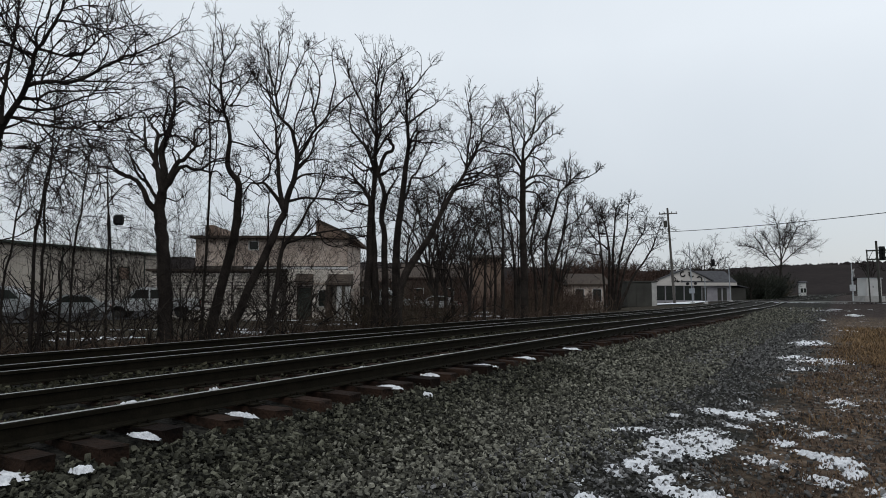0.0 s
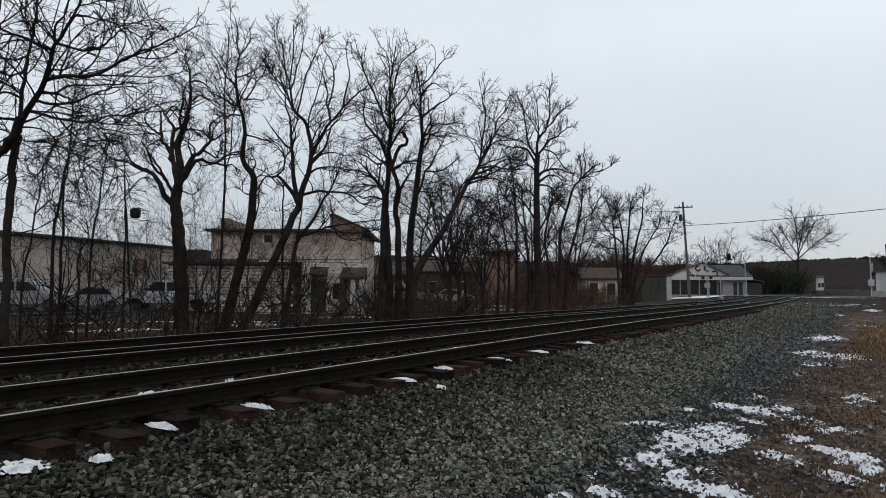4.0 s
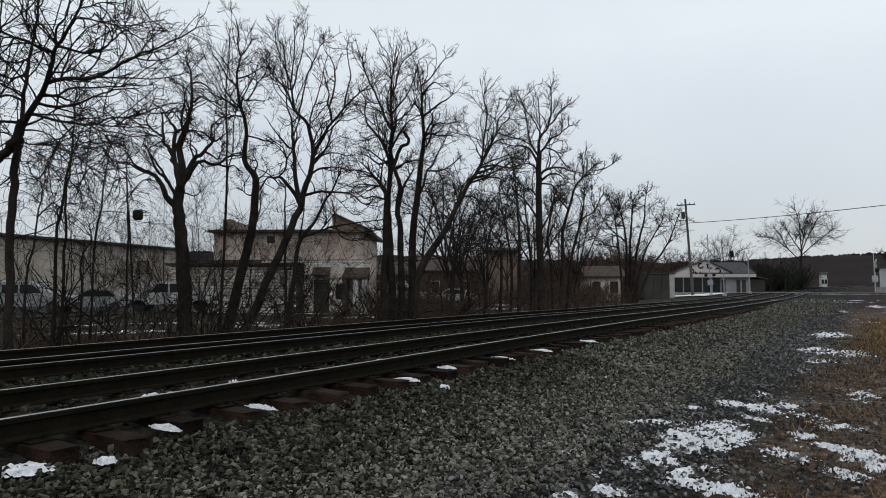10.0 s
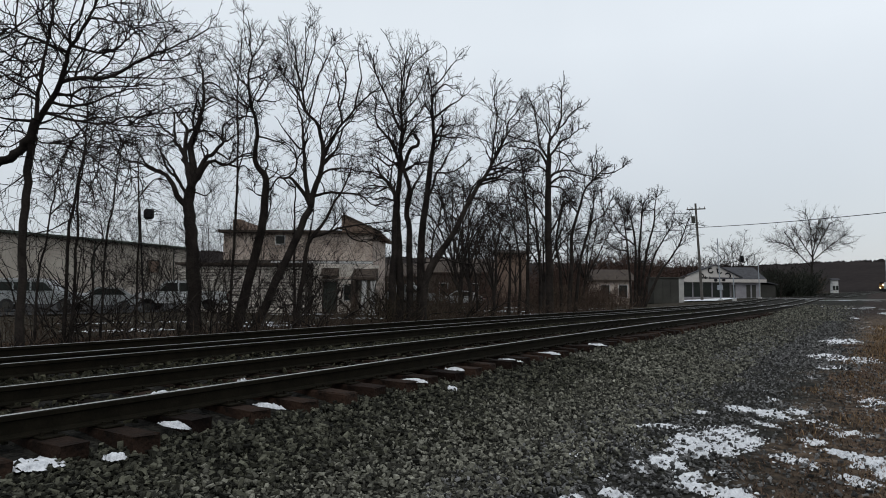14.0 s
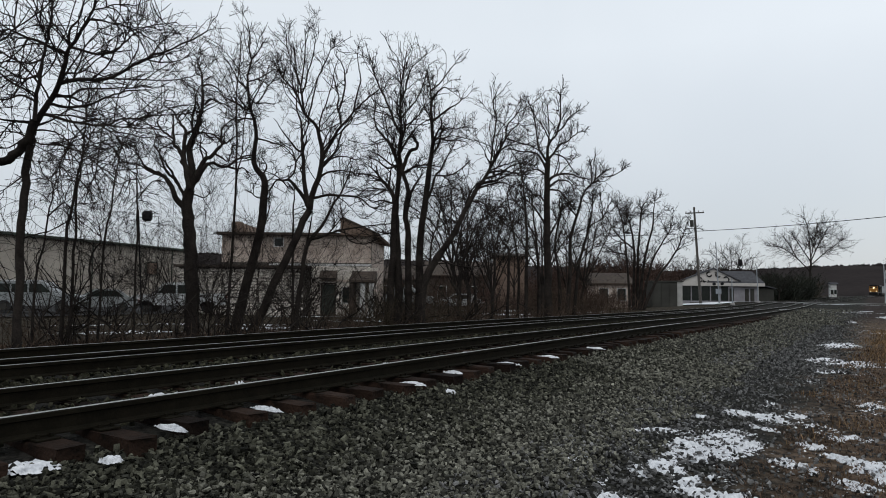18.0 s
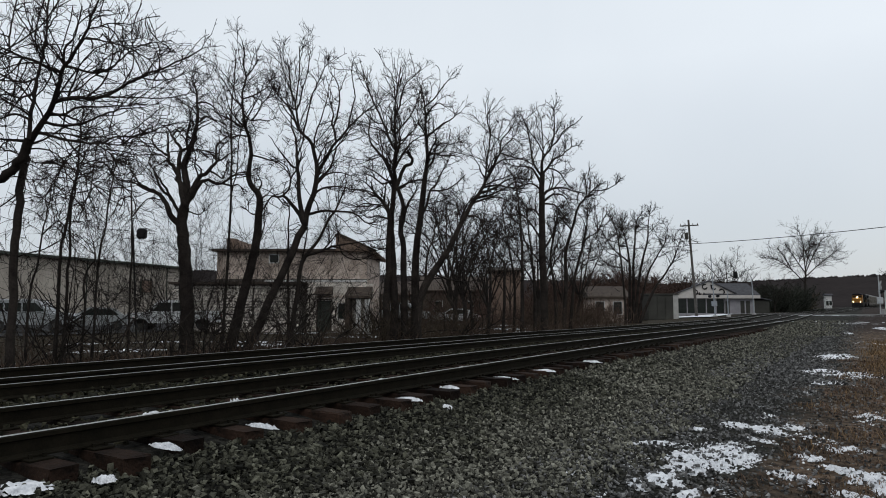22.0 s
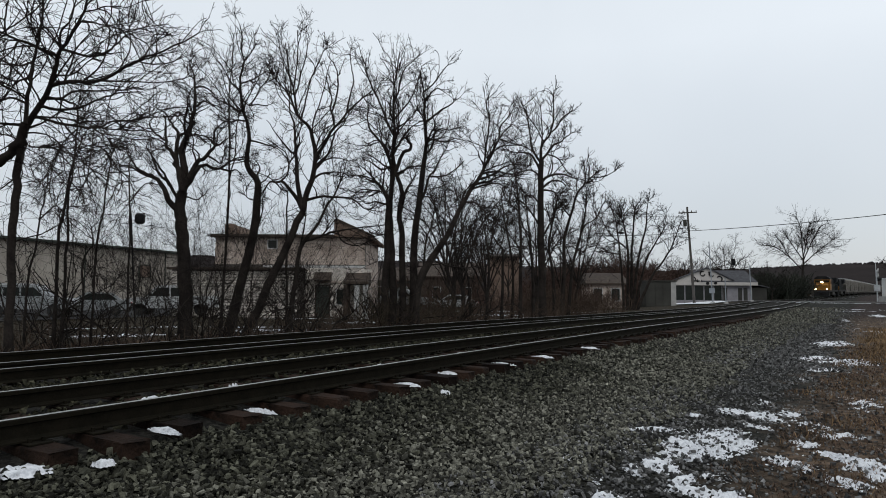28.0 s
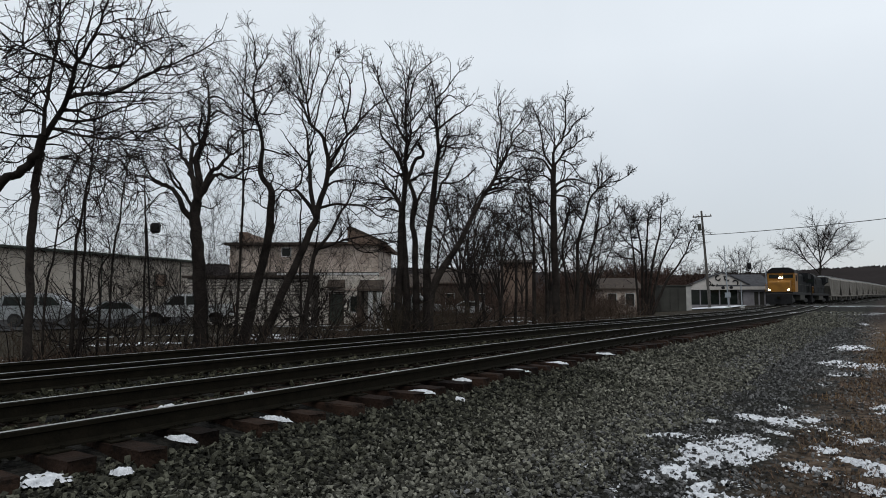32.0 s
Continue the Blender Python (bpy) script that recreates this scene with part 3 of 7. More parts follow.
def bare_tree(base, limbs, twig=0.9, dens=1.0, gnarl=0, droop=0, label="", fine=1.0, category="tree", lift=0.09, low=0.2):
    """A leafless tree from the run of its main limbs (sideways, height), with boughs, shoots and twigs grown on them."""
    TREE_COUNT[0] += 1
    rng = np.random.default_rng(100 + TREE_COUNT[0])
    bx, by = base
    bz = float(ground_z(bx, by))
    dist = math.hypot(bx, by)
    r_min = (max(0.0036, 0.00021 * dist) if dist < 40 else 0.0084 + 0.00008 * (dist - 40)) * fine
    away = np.array([bx, by, 0.0]) / dist
    limb_sets, polys, radii, flat, deep, bark = [], [], [], [], [], []
    K = 18
    s = np.linspace(0, 1, K)
    for n, (r0, r1, pts) in enumerate(limbs):
        q = resample([(u, z - bz) for u, z in pts], K)
        ln = np.linalg.norm(np.diff(q, axis=0), axis=1).sum()
        rooted = pts[0][1] < 1.2
        start = 0.0
        if n and not rooted:
            every, off, girth = np.concatenate(flat), np.concatenate(deep), np.concatenate(bark)
            near = np.linalg.norm(every - q[0], axis=1)
            k = int(near.argmin())
            if near[k] < 0.7:
                start = off[k]
                q = q + (every[k] - q[0]) * (1 - s[:, None]) ** 2
                r0 = min(r0, girth[k])
        lean = 0 if n == 0 else rng.uniform(-0.16, 0.16)
        d = start + lean * ln * s ** 1.3
        wob = np.zeros((K, 3))
        wob[1:-1] = rng.normal(size=(K - 2, 3)) * (0.006 + 0.007 * gnarl * (not rooted)) * min(ln, 4) * 0.5
        p = q[:, :1] * VIEW_RIGHT + q[:, 1:] * UP + d[:, None] * away + wob
        if rooted:
            p[0, 2] = -0.1
        end = r1 if r1 > 0.045 else min(r1, r_min * 3.0)
        r = r0 + (end - r0) * s ** 0.85
        if rooted:
            r[0] *= 1.35
        limb_sets.append(tubes(p[None], r[None], 8 if r0 > 0.05 else 6))
        polys.append(p)
        radii.append(r)
        flat.append(q)
        deep.append(d)
        bark.append(r)
    P, R = np.array(polys), np.array(radii)
    wander = 0.19 + 0.1 * gnarl
    if droop:
        lift = 0.0
    stem = np.array([pts[0][1] < 1.2 for _, _, pts in limbs])
    live = ~(stem & (np.array([r1 for _, r1, _ in limbs]) > 0.06))
    tips = sprout(rng, P[live], R[live], 0.0, 0.9 * twig, 9, 0.8, (10, 40), lift, wander, 0.8, r_min * 2.0, 0.3, at_tip=3)
    S = sprout(rng, P[stem], np.minimum(R[stem], 0.04), (0.1 if gnarl else 0.8 * dens), 1.3 * twig, 9, 0.25, (35, 80), lift, wander, 0.35, r_min * 2.0, 0.3)
    at = np.where(stem[:, None], np.linspace(0.5, 0.9999, K)[None], np.linspace(0, 0.9999, K)[None]) * (K - 1)
    lo = at.astype(int)
    mix, rows = at - lo, np.arange(len(P))[:, None]
    PU = P[rows, lo] * (1 - mix[..., None]) + P[rows, lo + 1] * mix[..., None]
    RU = R[rows, lo] * (1 - mix) + R[rows, lo + 1] * mix
    A = sprout(rng, PU[live], RU[live], 2.1 * dens, 2.9 * twig, 9, low, (30, 66), lift, wander, 0.6, r_min * 3.2, 0.25, at_tip=1)
    A = (np.concatenate([A[0], tips[0], S[0]]), np.concatenate([A[1], tips[1], S[1]]))
    hang = lift if not droop else -0.2
    Bq = sprout(rng, *A, 3.1 / max(twig, 0.5), 1.15 * twig, 6, 0.1, (28, 66), hang, wander * 1.15, 0.62, r_min * 1.8, 0.4, at_tip=1)
    D = sprout(rng, *Bq, (4.0 if dist < 60 else 2.6) / max(twig, 0.5), 0.55 * twig, 4, 0.1, (28, 66), hang, wander * 1.4, 0.62, r_min * 1.1, 0.6, at_tip=1)
    E = sprout(rng, *D, (3.6 if dist < 60 else 0.0) / max(twig, 0.5), 0.26 * twig, 2, 0.1, (25, 60), hang, wander * 1.4, 0.8, r_min * 0.8, 0.7, at_tip=1 if dist < 60 else 0)
    t = thing("tree", pose(bx, by, bz), label or "leafless winter tree with dark bark and fine twigs", category, "bare trees along the track")
    v, f = join(limb_sets)
    ob = new("trunk", mesh_from("trunk", v, f, BARK, smooth=True))
    ob.parent = t
    v, f = join([tubes(*A, 4), tubes(*Bq, 3), spikes(*D)] + ([spikes(*E)] if len(E[0]) else []))
    ob = new("crown", mesh_from("crown", v, f, TWIG))
    ob.parent = t
    return t


bare_tree((-13.52, 6.39), [
    (0.0747, 0.069, [(-0.01, 0.60), (-0.05, 1.87), (-0.05, 2.73), (-0.02, 3.59), (0.03, 4.24), (0.08, 4.57)]),
    (0.0907, 0.075, [(-1.71, 0.60), (-1.10, 2.95), (-0.71, 3.81), (-0.44, 3.96), (-0.28, 4.02), (-0.13, 4.18), (-0.00, 4.37), (0.09, 4.66)]),
    (0.107, 0.032, [(0.06, 4.46), (0.09, 4.63), (0.20, 4.84), (0.36, 5.12), (0.50, 5.39), (0.60, 5.67), (0.64, 5.94), (0.70, 6.13), (0.83, 6.33), (0.99, 6.61), (1.11, 6.88), (1.22, 7.22), (1.37, 7.66)]),
    (0.0427, 0.016, [(0.07, 4.70), (0.08, 5.01), (0.11, 5.28), (0.15, 5.56), (0.18, 5.78), (0.22, 6.00), (0.27, 6.22), (0.29, 6.44), (0.31, 6.77), (0.32, 7.11), (0.35, 7.55)]),
    (0.0373, 0.021, [(0.18, 4.77), (-0.04, 4.76), (-0.26, 4.77), (-0.47, 4.79), (-0.80, 4.86)]),
    (0.0373, 0.021, [(0.65, 6.06), (0.40, 6.15), (0.13, 6.26), (-0.15, 6.33), (-0.37, 6.41), (-0.53, 6.44), (-0.76, 6.16)]),
    (0.0373, 0.021, [(-0.75, 6.00), (-0.52, 6.17), (-0.37, 6.39), (-0.15, 6.55), (0.22, 6.91), (0.42, 7.22), (0.58, 7.55)]),
    (0.0267, 0.016, [(-0.38, 6.40), (-0.40, 6.61), (-0.38, 6.83), (-0.34, 7.11), (-0.28, 7.50)]),
    (0.0267, 0.011, [(0.68, 6.11), (0.95, 6.07), (1.22, 6.02), (1.49, 6.08), (1.65, 6.19), (1.78, 6.33), (1.92, 6.47), (2.08, 6.55)]),
    (0.0427, 0.011, [(0.51, 5.40), (0.75, 5.48), (1.02, 5.50), (1.29, 5.48), (1.51, 5.56), (1.72, 5.67), (1.93, 5.80), (2.15, 5.91), (2.33, 6.03), (2.58, 6.11), (2.85, 6.24), (3.12, 6.37), (3.30, 6.47)]),
    (0.016, 0.008, [(2.33, 6.03), (2.41, 6.22), (2.57, 6.35), (2.76, 6.43)]),
    (0.016, 0.008, [(2.15, 5.91), (2.42, 5.86), (2.75, 5.88), (2.98, 5.99)]),
    (0.0267, 0.011, [(0.43, 5.25), (0.70, 5.20), (0.92, 5.34), (1.13, 5.39), (1.40, 5.39), (1.67, 5.42), (1.94, 5.44), (2.21, 5.50)]),
    (0.032, 0.011, [(0.38, 5.12), (0.60, 5.06), (0.87, 5.04), (1.14, 5.08), (1.38, 5.19), (1.62, 5.28), (1.84, 5.36), (2.16, 5.38)]),
    (0.0187, 0.011, [(0.30, 4.94), (0.60, 4.90), (0.88, 4.86), (1.15, 4.77)]),
    (0.032, 0.011, [(0.23, 4.79), (0.50, 4.76), (0.77, 4.71), (1.10, 4.67), (1.31, 4.67), (1.53, 4.70), (1.69, 4.79), (1.85, 4.84), (2.12, 4.86), (2.36, 4.95)]),
    (0.016, 0.008, [(1.53, 4.70), (1.85, 4.66), (2.18, 4.73), (2.45, 4.68)]),
    (0.016, 0.008, [(1.31, 4.67), (1.48, 4.59), (1.70, 4.46), (1.81, 4.30)]),
    (0.0187, 0.008, [(0.14, 4.52), (0.35, 4.55), (0.56, 4.52), (0.78, 4.37), (0.95, 4.22)]),
    (0.016, 0.008, [(0.10, 4.35), (0.30, 4.27), (0.57, 4.26), (0.90, 4.19), (1.17, 4.03), (1.39, 3.81)]),
    (0.0267, 0.016, [(0.74, 6.22), (0.69, 6.44), (0.75, 6.61), (0.85, 6.72), (0.92, 6.99), (0.99, 7.39)]),
    (0.0187, 0.011, [(0.66, 6.13), (0.56, 6.33), (0.47, 6.50), (0.33, 6.66), (0.27, 6.88)]),
    (0.0213, 0.011, [(0.54, 5.50), (0.64, 5.67), (0.91, 5.69), (1.07, 5.78), (1.20, 5.91), (1.38, 6.05)]),
    (0.0187, 0.008, [(0.99, 6.58), (1.26, 6.61), (1.53, 6.57), (1.81, 6.53), (2.13, 6.52)]),
    (0.016, 0.008, [(1.09, 6.82), (1.31, 6.88), (1.52, 6.97), (1.76, 6.93)]),
    (0.0187, 0.008, [(0.04, 4.41), (-0.19, 4.52), (-0.46, 4.55), (-0.68, 4.48)]),
    (0.0187, 0.008, [(-0.03, 3.70), (-0.21, 3.57), (-0.42, 3.43)]),
    (0.0213, 0.008, [(0.19, 5.80), (-0.07, 5.72), (-0.35, 5.80), (-0.51, 5.89), (-0.68, 6.00)]),
    (0.0213, 0.008, [(0.15, 5.56), (-0.12, 5.45), (-0.39, 5.50), (-0.66, 5.45)]),
    (0.0267, 0.008, [(0.06, 4.99), (-0.21, 5.12), (-0.48, 5.06), (-0.70, 5.12)]),
    (0.0213, 0.008, [(0.11, 5.28), (-0.09, 5.56), (-0.29, 5.76), (-0.51, 5.89)]),
    (0.0187, 0.008, [(0.22, 6.00), (-0.03, 6.05), (-0.30, 6.02), (-0.51, 5.93)]),
    (0.0187, 0.008, [(0.04, 4.22), (-0.19, 4.30), (-0.40, 4.22), (-0.62, 4.27)]),
    (0.0187, 0.008, [(-0.14, 6.33), (-0.22, 6.13), (-0.38, 5.94), (-0.51, 5.72)]),
], twig=1.15, dens=1.05, lift=0.04, low=0.08, fine=1.2)
bare_tree((-16.26, 12.25), [
    (0.209, 0.14, [(0.00, 0.22), (-0.02, 1.37), (-0.09, 2.49), (-0.19, 3.46), (-0.25, 3.92), (-0.18, 4.41)]),
    (0.0981, 0.031, [(-0.28, 3.79), (-0.48, 4.02), (-0.66, 4.28), (-0.80, 4.57), (-0.97, 4.80), (-1.16, 4.90), (-1.36, 4.96), (-1.53, 5.13), (-1.69, 5.34), (-1.83, 5.67)]),
    (0.054, 0.021, [(-0.27, 4.15), (-0.47, 4.47), (-0.67, 4.73), (-0.92, 5.01), (-1.04, 5.34), (-1.15, 5.55), (-1.26, 5.75)]),
    (0.0392, 0.021, [(-0.31, 4.52), (-0.55, 4.85), (-0.76, 5.09), (-0.98, 5.34), (-1.06, 5.55), (-0.94, 5.62), (-0.73, 5.75)]),
    (0.0981, 0.042, [(-0.20, 4.36), (-0.27, 4.76), (-0.36, 5.06), (-0.41, 5.29), (-0.53, 5.55), (-0.68, 5.71), (-0.70, 5.94), (-0.72, 6.24), (-0.71, 6.49), (-0.78, 6.65)]),
    (0.0589, 0.026, [(-0.70, 5.94), (-0.86, 6.03), (-1.03, 6.13), (-1.16, 6.29), (-1.20, 6.49), (-1.07, 6.62), (-1.34, 6.74), (-1.53, 6.57)]),
    (0.0883, 0.031, [(-0.36, 5.09), (-0.38, 5.45), (-0.37, 5.83), (-0.33, 6.08), (-0.45, 6.27), (-0.58, 6.49), (-0.67, 6.62), (-0.52, 6.74), (-0.36, 6.65)]),
    (0.049, 0.026, [(-0.67, 6.62), (-0.78, 6.77), (-0.96, 6.85), (-1.05, 6.98), (-0.92, 7.07), (-0.64, 7.03)]),
    (0.054, 0.031, [(-0.33, 6.08), (-0.17, 6.14), (0.03, 6.09), (0.19, 6.11), (0.31, 5.99), (0.47, 5.91)]),
    (0.0441, 0.031, [(-0.91, 6.85), (-0.64, 6.90), (-0.39, 6.93), (-0.15, 6.93), (-0.06, 6.77), (0.00, 6.54)]),
    (0.118, 0.026, [(-0.16, 4.41), (-0.16, 4.76), (-0.19, 5.09), (-0.22, 5.45), (-0.17, 5.75), (-0.08, 5.99), (-0.05, 6.16), (0.01, 6.37), (0.09, 6.57), (0.13, 6.82), (0.16, 7.03), (0.09, 7.40), (0.08, 7.73), (0.02, 8.06), (-0.05, 8.31), (0.06, 8.56)]),
    (0.0343, 0.021, [(0.16, 7.03), (0.35, 7.15), (0.58, 7.03), (0.85, 6.93)]),
    (0.0343, 0.021, [(0.10, 7.53), (0.33, 7.56), (0.54, 7.48), (0.74, 7.23), (0.91, 6.93)]),
    (0.0294, 0.021, [(0.08, 7.73), (-0.09, 7.90), (-0.17, 8.14)]),
    (0.0981, 0.026, [(-0.15, 4.44), (-0.06, 4.73), (0.05, 4.93), (0.16, 5.17), (0.29, 5.34), (0.48, 5.45), (0.61, 5.62), (0.72, 5.75), (0.65, 5.99), (0.70, 6.21), (0.84, 6.37), (1.00, 6.49)]),
    (0.0392, 0.021, [(0.72, 5.75), (0.85, 5.80), (1.01, 5.94), (1.19, 6.07)]),
    (0.0392, 0.026, [(0.72, 5.75), (0.60, 5.91), (0.44, 6.04), (0.24, 6.08)]),
    (0.0294, 0.021, [(0.26, 5.29), (0.25, 5.50), (0.12, 5.66), (-0.05, 5.78)]),
    (0.0785, 0.031, [(-0.11, 4.36), (0.06, 4.63), (0.21, 4.93), (0.37, 5.14), (0.49, 5.17), (0.70, 5.09), (0.94, 5.09), (1.07, 5.25), (1.26, 5.34), (1.51, 5.37), (1.68, 5.38)]),
    (0.0392, 0.021, [(0.94, 5.09), (1.14, 5.03), (1.35, 5.06), (1.48, 4.93)]),
    (0.0343, 0.021, [(0.45, 5.43), (0.69, 5.34), (0.86, 5.25), (0.97, 5.50), (1.01, 5.75)]),
    (0.0294, 0.021, [(-0.58, 6.52), (-0.39, 6.77), (-0.23, 6.65), (-0.12, 6.47)]),
    (0.0294, 0.021, [(-0.31, 4.28), (-0.02, 4.28), (0.23, 4.19), (0.39, 4.31)]),
], twig=0.5, dens=0.6, gnarl=1, low=0.2, fine=0.9)
bare_tree((-16.57, 14.04), [
    (0.175, 0.061, [(-0.00, 0.10), (0.09, 0.65), (0.25, 1.35), (0.45, 2.22), (0.65, 3.10), (0.78, 3.98), (0.80, 4.60), (0.82, 4.90), (0.69, 5.17), (0.55, 5.31), (0.44, 5.58), (0.45, 5.93), (0.51, 6.29)]),
    (0.0744, 0.017, [(0.51, 6.25), (0.47, 6.65), (0.40, 6.92), (0.30, 7.19), (0.23, 7.55), (0.19, 7.94), (0.18, 8.27), (0.28, 8.72), (0.20, 9.08), (0.20, 9.54), (0.12, 9.86)]),
    (0.035, 0.017, [(0.72, 5.17), (0.86, 5.40), (0.77, 5.61)]),
    (0.0394, 0.017, [(0.32, 7.19), (0.11, 7.22), (-0.07, 7.37), (-0.34, 7.51), (-0.61, 7.64), (-0.74, 7.87)]),
    (0.0306, 0.017, [(0.40, 6.93), (0.11, 6.94), (-0.15, 6.86), (-0.45, 6.92)]),
    (0.0306, 0.017, [(0.23, 7.51), (0.46, 7.33), (0.73, 7.37), (1.05, 7.33)]),
    (0.0262, 0.013, [(0.46, 7.33), (0.64, 7.55), (0.81, 7.91), (1.04, 8.18)]),
    (0.0306, 0.013, [(0.19, 7.94), (-0.08, 8.09), (-0.26, 8.36), (-0.48, 8.70)]),
    (0.0262, 0.013, [(0.19, 7.96), (0.54, 8.12), (0.80, 8.30), (1.02, 8.45)]),
    (0.0219, 0.013, [(0.26, 8.70), (0.49, 8.99), (0.63, 9.32)]),
    (0.0306, 0.017, [(0.45, 5.75), (0.13, 5.72), (-0.17, 5.61)]),
    (0.0306, 0.013, [(0.51, 6.36), (0.74, 6.29), (1.10, 6.15), (1.40, 6.02), (1.63, 5.75), (1.78, 5.43)]),
    (0.0262, 0.013, [(0.80, 4.90), (1.03, 5.04), (1.18, 5.25)]),
    (0.0262, 0.013, [(0.79, 4.30), (0.56, 4.42), (0.38, 4.63)]),
    (0.035, 0.017, [(0.70, 3.36), (0.85, 3.63), (0.94, 3.94), (0.99, 4.16)]),
], twig=0.85, dens=1.0, lift=0.14)
bare_tree((-16.59, 13.75), [
    (0.0476, 0.017, [(-0.00, 0.18), (0.07, 2.04), (0.12, 3.43), (0.15, 4.65), (0.15, 5.88), (0.11, 6.95), (0.08, 7.84), (0.16, 8.55), (0.18, 9.30)]),
    (0.0216, 0.013, [(0.14, 5.18), (0.32, 5.88), (0.34, 6.59), (0.44, 7.12)]),
], twig=0.7, dens=0.9, lift=0.2)
bare_tree((-15.92, 14.04), [
    (0.146, 0.1, [(0.00, 0.12), (0.28, 0.67), (0.53, 1.26), (0.78, 1.86), (1.03, 2.38), (1.29, 2.98), (1.54, 3.59), (1.76, 4.02)]),
    (0.103, 0.017, [(1.76, 4.01), (1.81, 4.37), (1.92, 4.72), (2.04, 5.07), (2.11, 5.42), (2.12, 5.77), (2.07, 6.12), (1.96, 6.47), (1.90, 6.65), (1.73, 6.83), (1.55, 7.04), (1.46, 7.27), (1.35, 7.53), (1.23, 7.80), (1.05, 8.01), (0.87, 8.19), (0.70, 8.40)]),
    (0.0602, 0.017, [(2.12, 5.82), (2.24, 6.03), (2.38, 6.21), (2.52, 6.47), (2.67, 6.68), (2.90, 6.91), (3.10, 7.18), (3.33, 7.41), (3.55, 7.62), (3.76, 7.71), (4.04, 7.81)]),
    (0.0387, 0.017, [(2.67, 6.68), (2.62, 7.00), (2.54, 7.27), (2.58, 7.53), (2.50, 7.80), (2.40, 8.19)]),
    (0.0301, 0.017, [(2.60, 7.13), (2.72, 7.53), (2.77, 7.89), (2.75, 8.24), (2.67, 8.51), (2.44, 8.81)]),
    (0.043, 0.017, [(2.12, 5.47), (2.35, 5.68), (2.55, 5.95), (2.64, 6.30), (2.72, 6.53), (2.93, 6.70), (3.07, 7.00)]),
    (0.0344, 0.017, [(2.12, 5.44), (2.30, 5.59), (2.56, 5.68), (2.82, 5.68), (3.11, 5.59)]),
    (0.0387, 0.017, [(2.04, 5.05), (2.30, 5.21), (2.56, 5.24), (2.82, 5.23), (3.01, 5.19)]),
    (0.0516, 0.017, [(1.82, 4.29), (2.05, 4.37), (2.36, 4.44), (2.74, 4.42), (3.17, 4.41), (3.38, 4.28), (3.61, 4.08), (3.92, 4.02)]),
    (0.0301, 0.013, [(3.10, 7.18), (3.15, 7.53), (3.20, 7.80), (3.27, 8.15), (3.20, 8.51), (3.14, 8.90)]),
    (0.0258, 0.013, [(3.55, 7.62), (3.85, 7.89), (3.73, 8.24), (3.62, 8.61)]),
    (0.0387, 0.013, [(1.48, 7.16), (1.44, 7.53), (1.40, 7.89), (1.28, 8.33), (1.23, 8.78), (1.12, 9.40)]),
    (0.0301, 0.013, [(1.42, 7.66), (1.54, 7.98), (1.61, 8.33), (1.74, 8.78), (1.82, 9.37)]),
    (0.0301, 0.013, [(1.73, 6.83), (1.78, 7.18), (1.84, 7.62), (1.94, 8.15), (2.10, 8.51), (2.28, 9.01)]),
    (0.0258, 0.013, [(1.48, 7.21), (1.23, 7.53), (1.05, 7.80), (0.87, 8.24), (0.64, 8.58)]),
    (0.086, 0.026, [(1.76, 4.01), (1.70, 4.37), (1.59, 4.72), (1.54, 5.16), (1.53, 5.60), (1.49, 5.95), (1.46, 6.21), (1.47, 6.47), (1.41, 6.83), (1.32, 7.09), (1.27, 7.45), (1.31, 7.98)]),
    (0.0301, 0.017, [(1.47, 6.21), (1.59, 6.47), (1.69, 6.77)]),
    (0.0301, 0.017, [(1.51, 5.82), (1.31, 5.51), (1.26, 5.12)]),
    (0.0774, 0.026, [(1.74, 4.01), (1.58, 4.37), (1.44, 4.55), (1.26, 4.77), (1.09, 4.93), (0.92, 4.90), (0.74, 4.91), (0.62, 4.77), (0.51, 4.51)]),
    (0.0602, 0.043, [(0.92, 4.90), (0.99, 4.79), (1.06, 4.69)]),
    (0.0301, 0.017, [(1.09, 4.93), (1.21, 5.07), (1.31, 5.33), (1.25, 5.68), (1.13, 5.89), (0.87, 6.02)]),
    (0.0258, 0.013, [(1.31, 7.98), (1.17, 8.51), (0.95, 9.04), (0.91, 9.49)]),
    (0.0258, 0.013, [(1.40, 7.89), (1.48, 8.51), (1.51, 9.13), (1.47, 9.67)]),
], twig=0.85, dens=0.95, lift=0.16)
bare_tree((-15.01, 15.02), [
    (0.0874, 0.026, [(-0.00, 0.16), (0.09, 1.26), (0.24, 2.22), (0.32, 2.92), (0.56, 3.27), (0.80, 3.59), (1.05, 4.06), (1.31, 4.51), (1.50, 4.90), (1.62, 5.25), (1.70, 5.61)]),
    (0.0525, 0.017, [(0.46, 3.15), (0.96, 3.31), (1.40, 3.45), (2.10, 3.55), (2.98, 3.66)]),
    (0.035, 0.017, [(0.30, 2.88), (0.42, 3.54), (0.50, 4.05)]),
    (0.0262, 0.013, [(1.40, 3.45), (1.61, 3.13), (2.02, 3.01), (2.37, 3.09)]),
], twig=0.7, dens=0.8)
bare_tree((-15.61, 15.57), [
    (0.0499, 0.032, [(0.00, 0.11), (-0.04, 1.70), (-0.07, 2.97), (-0.08, 3.88), (-0.07, 4.62), (-0.06, 5.02)]),
], twig=0.5, dens=0.6)
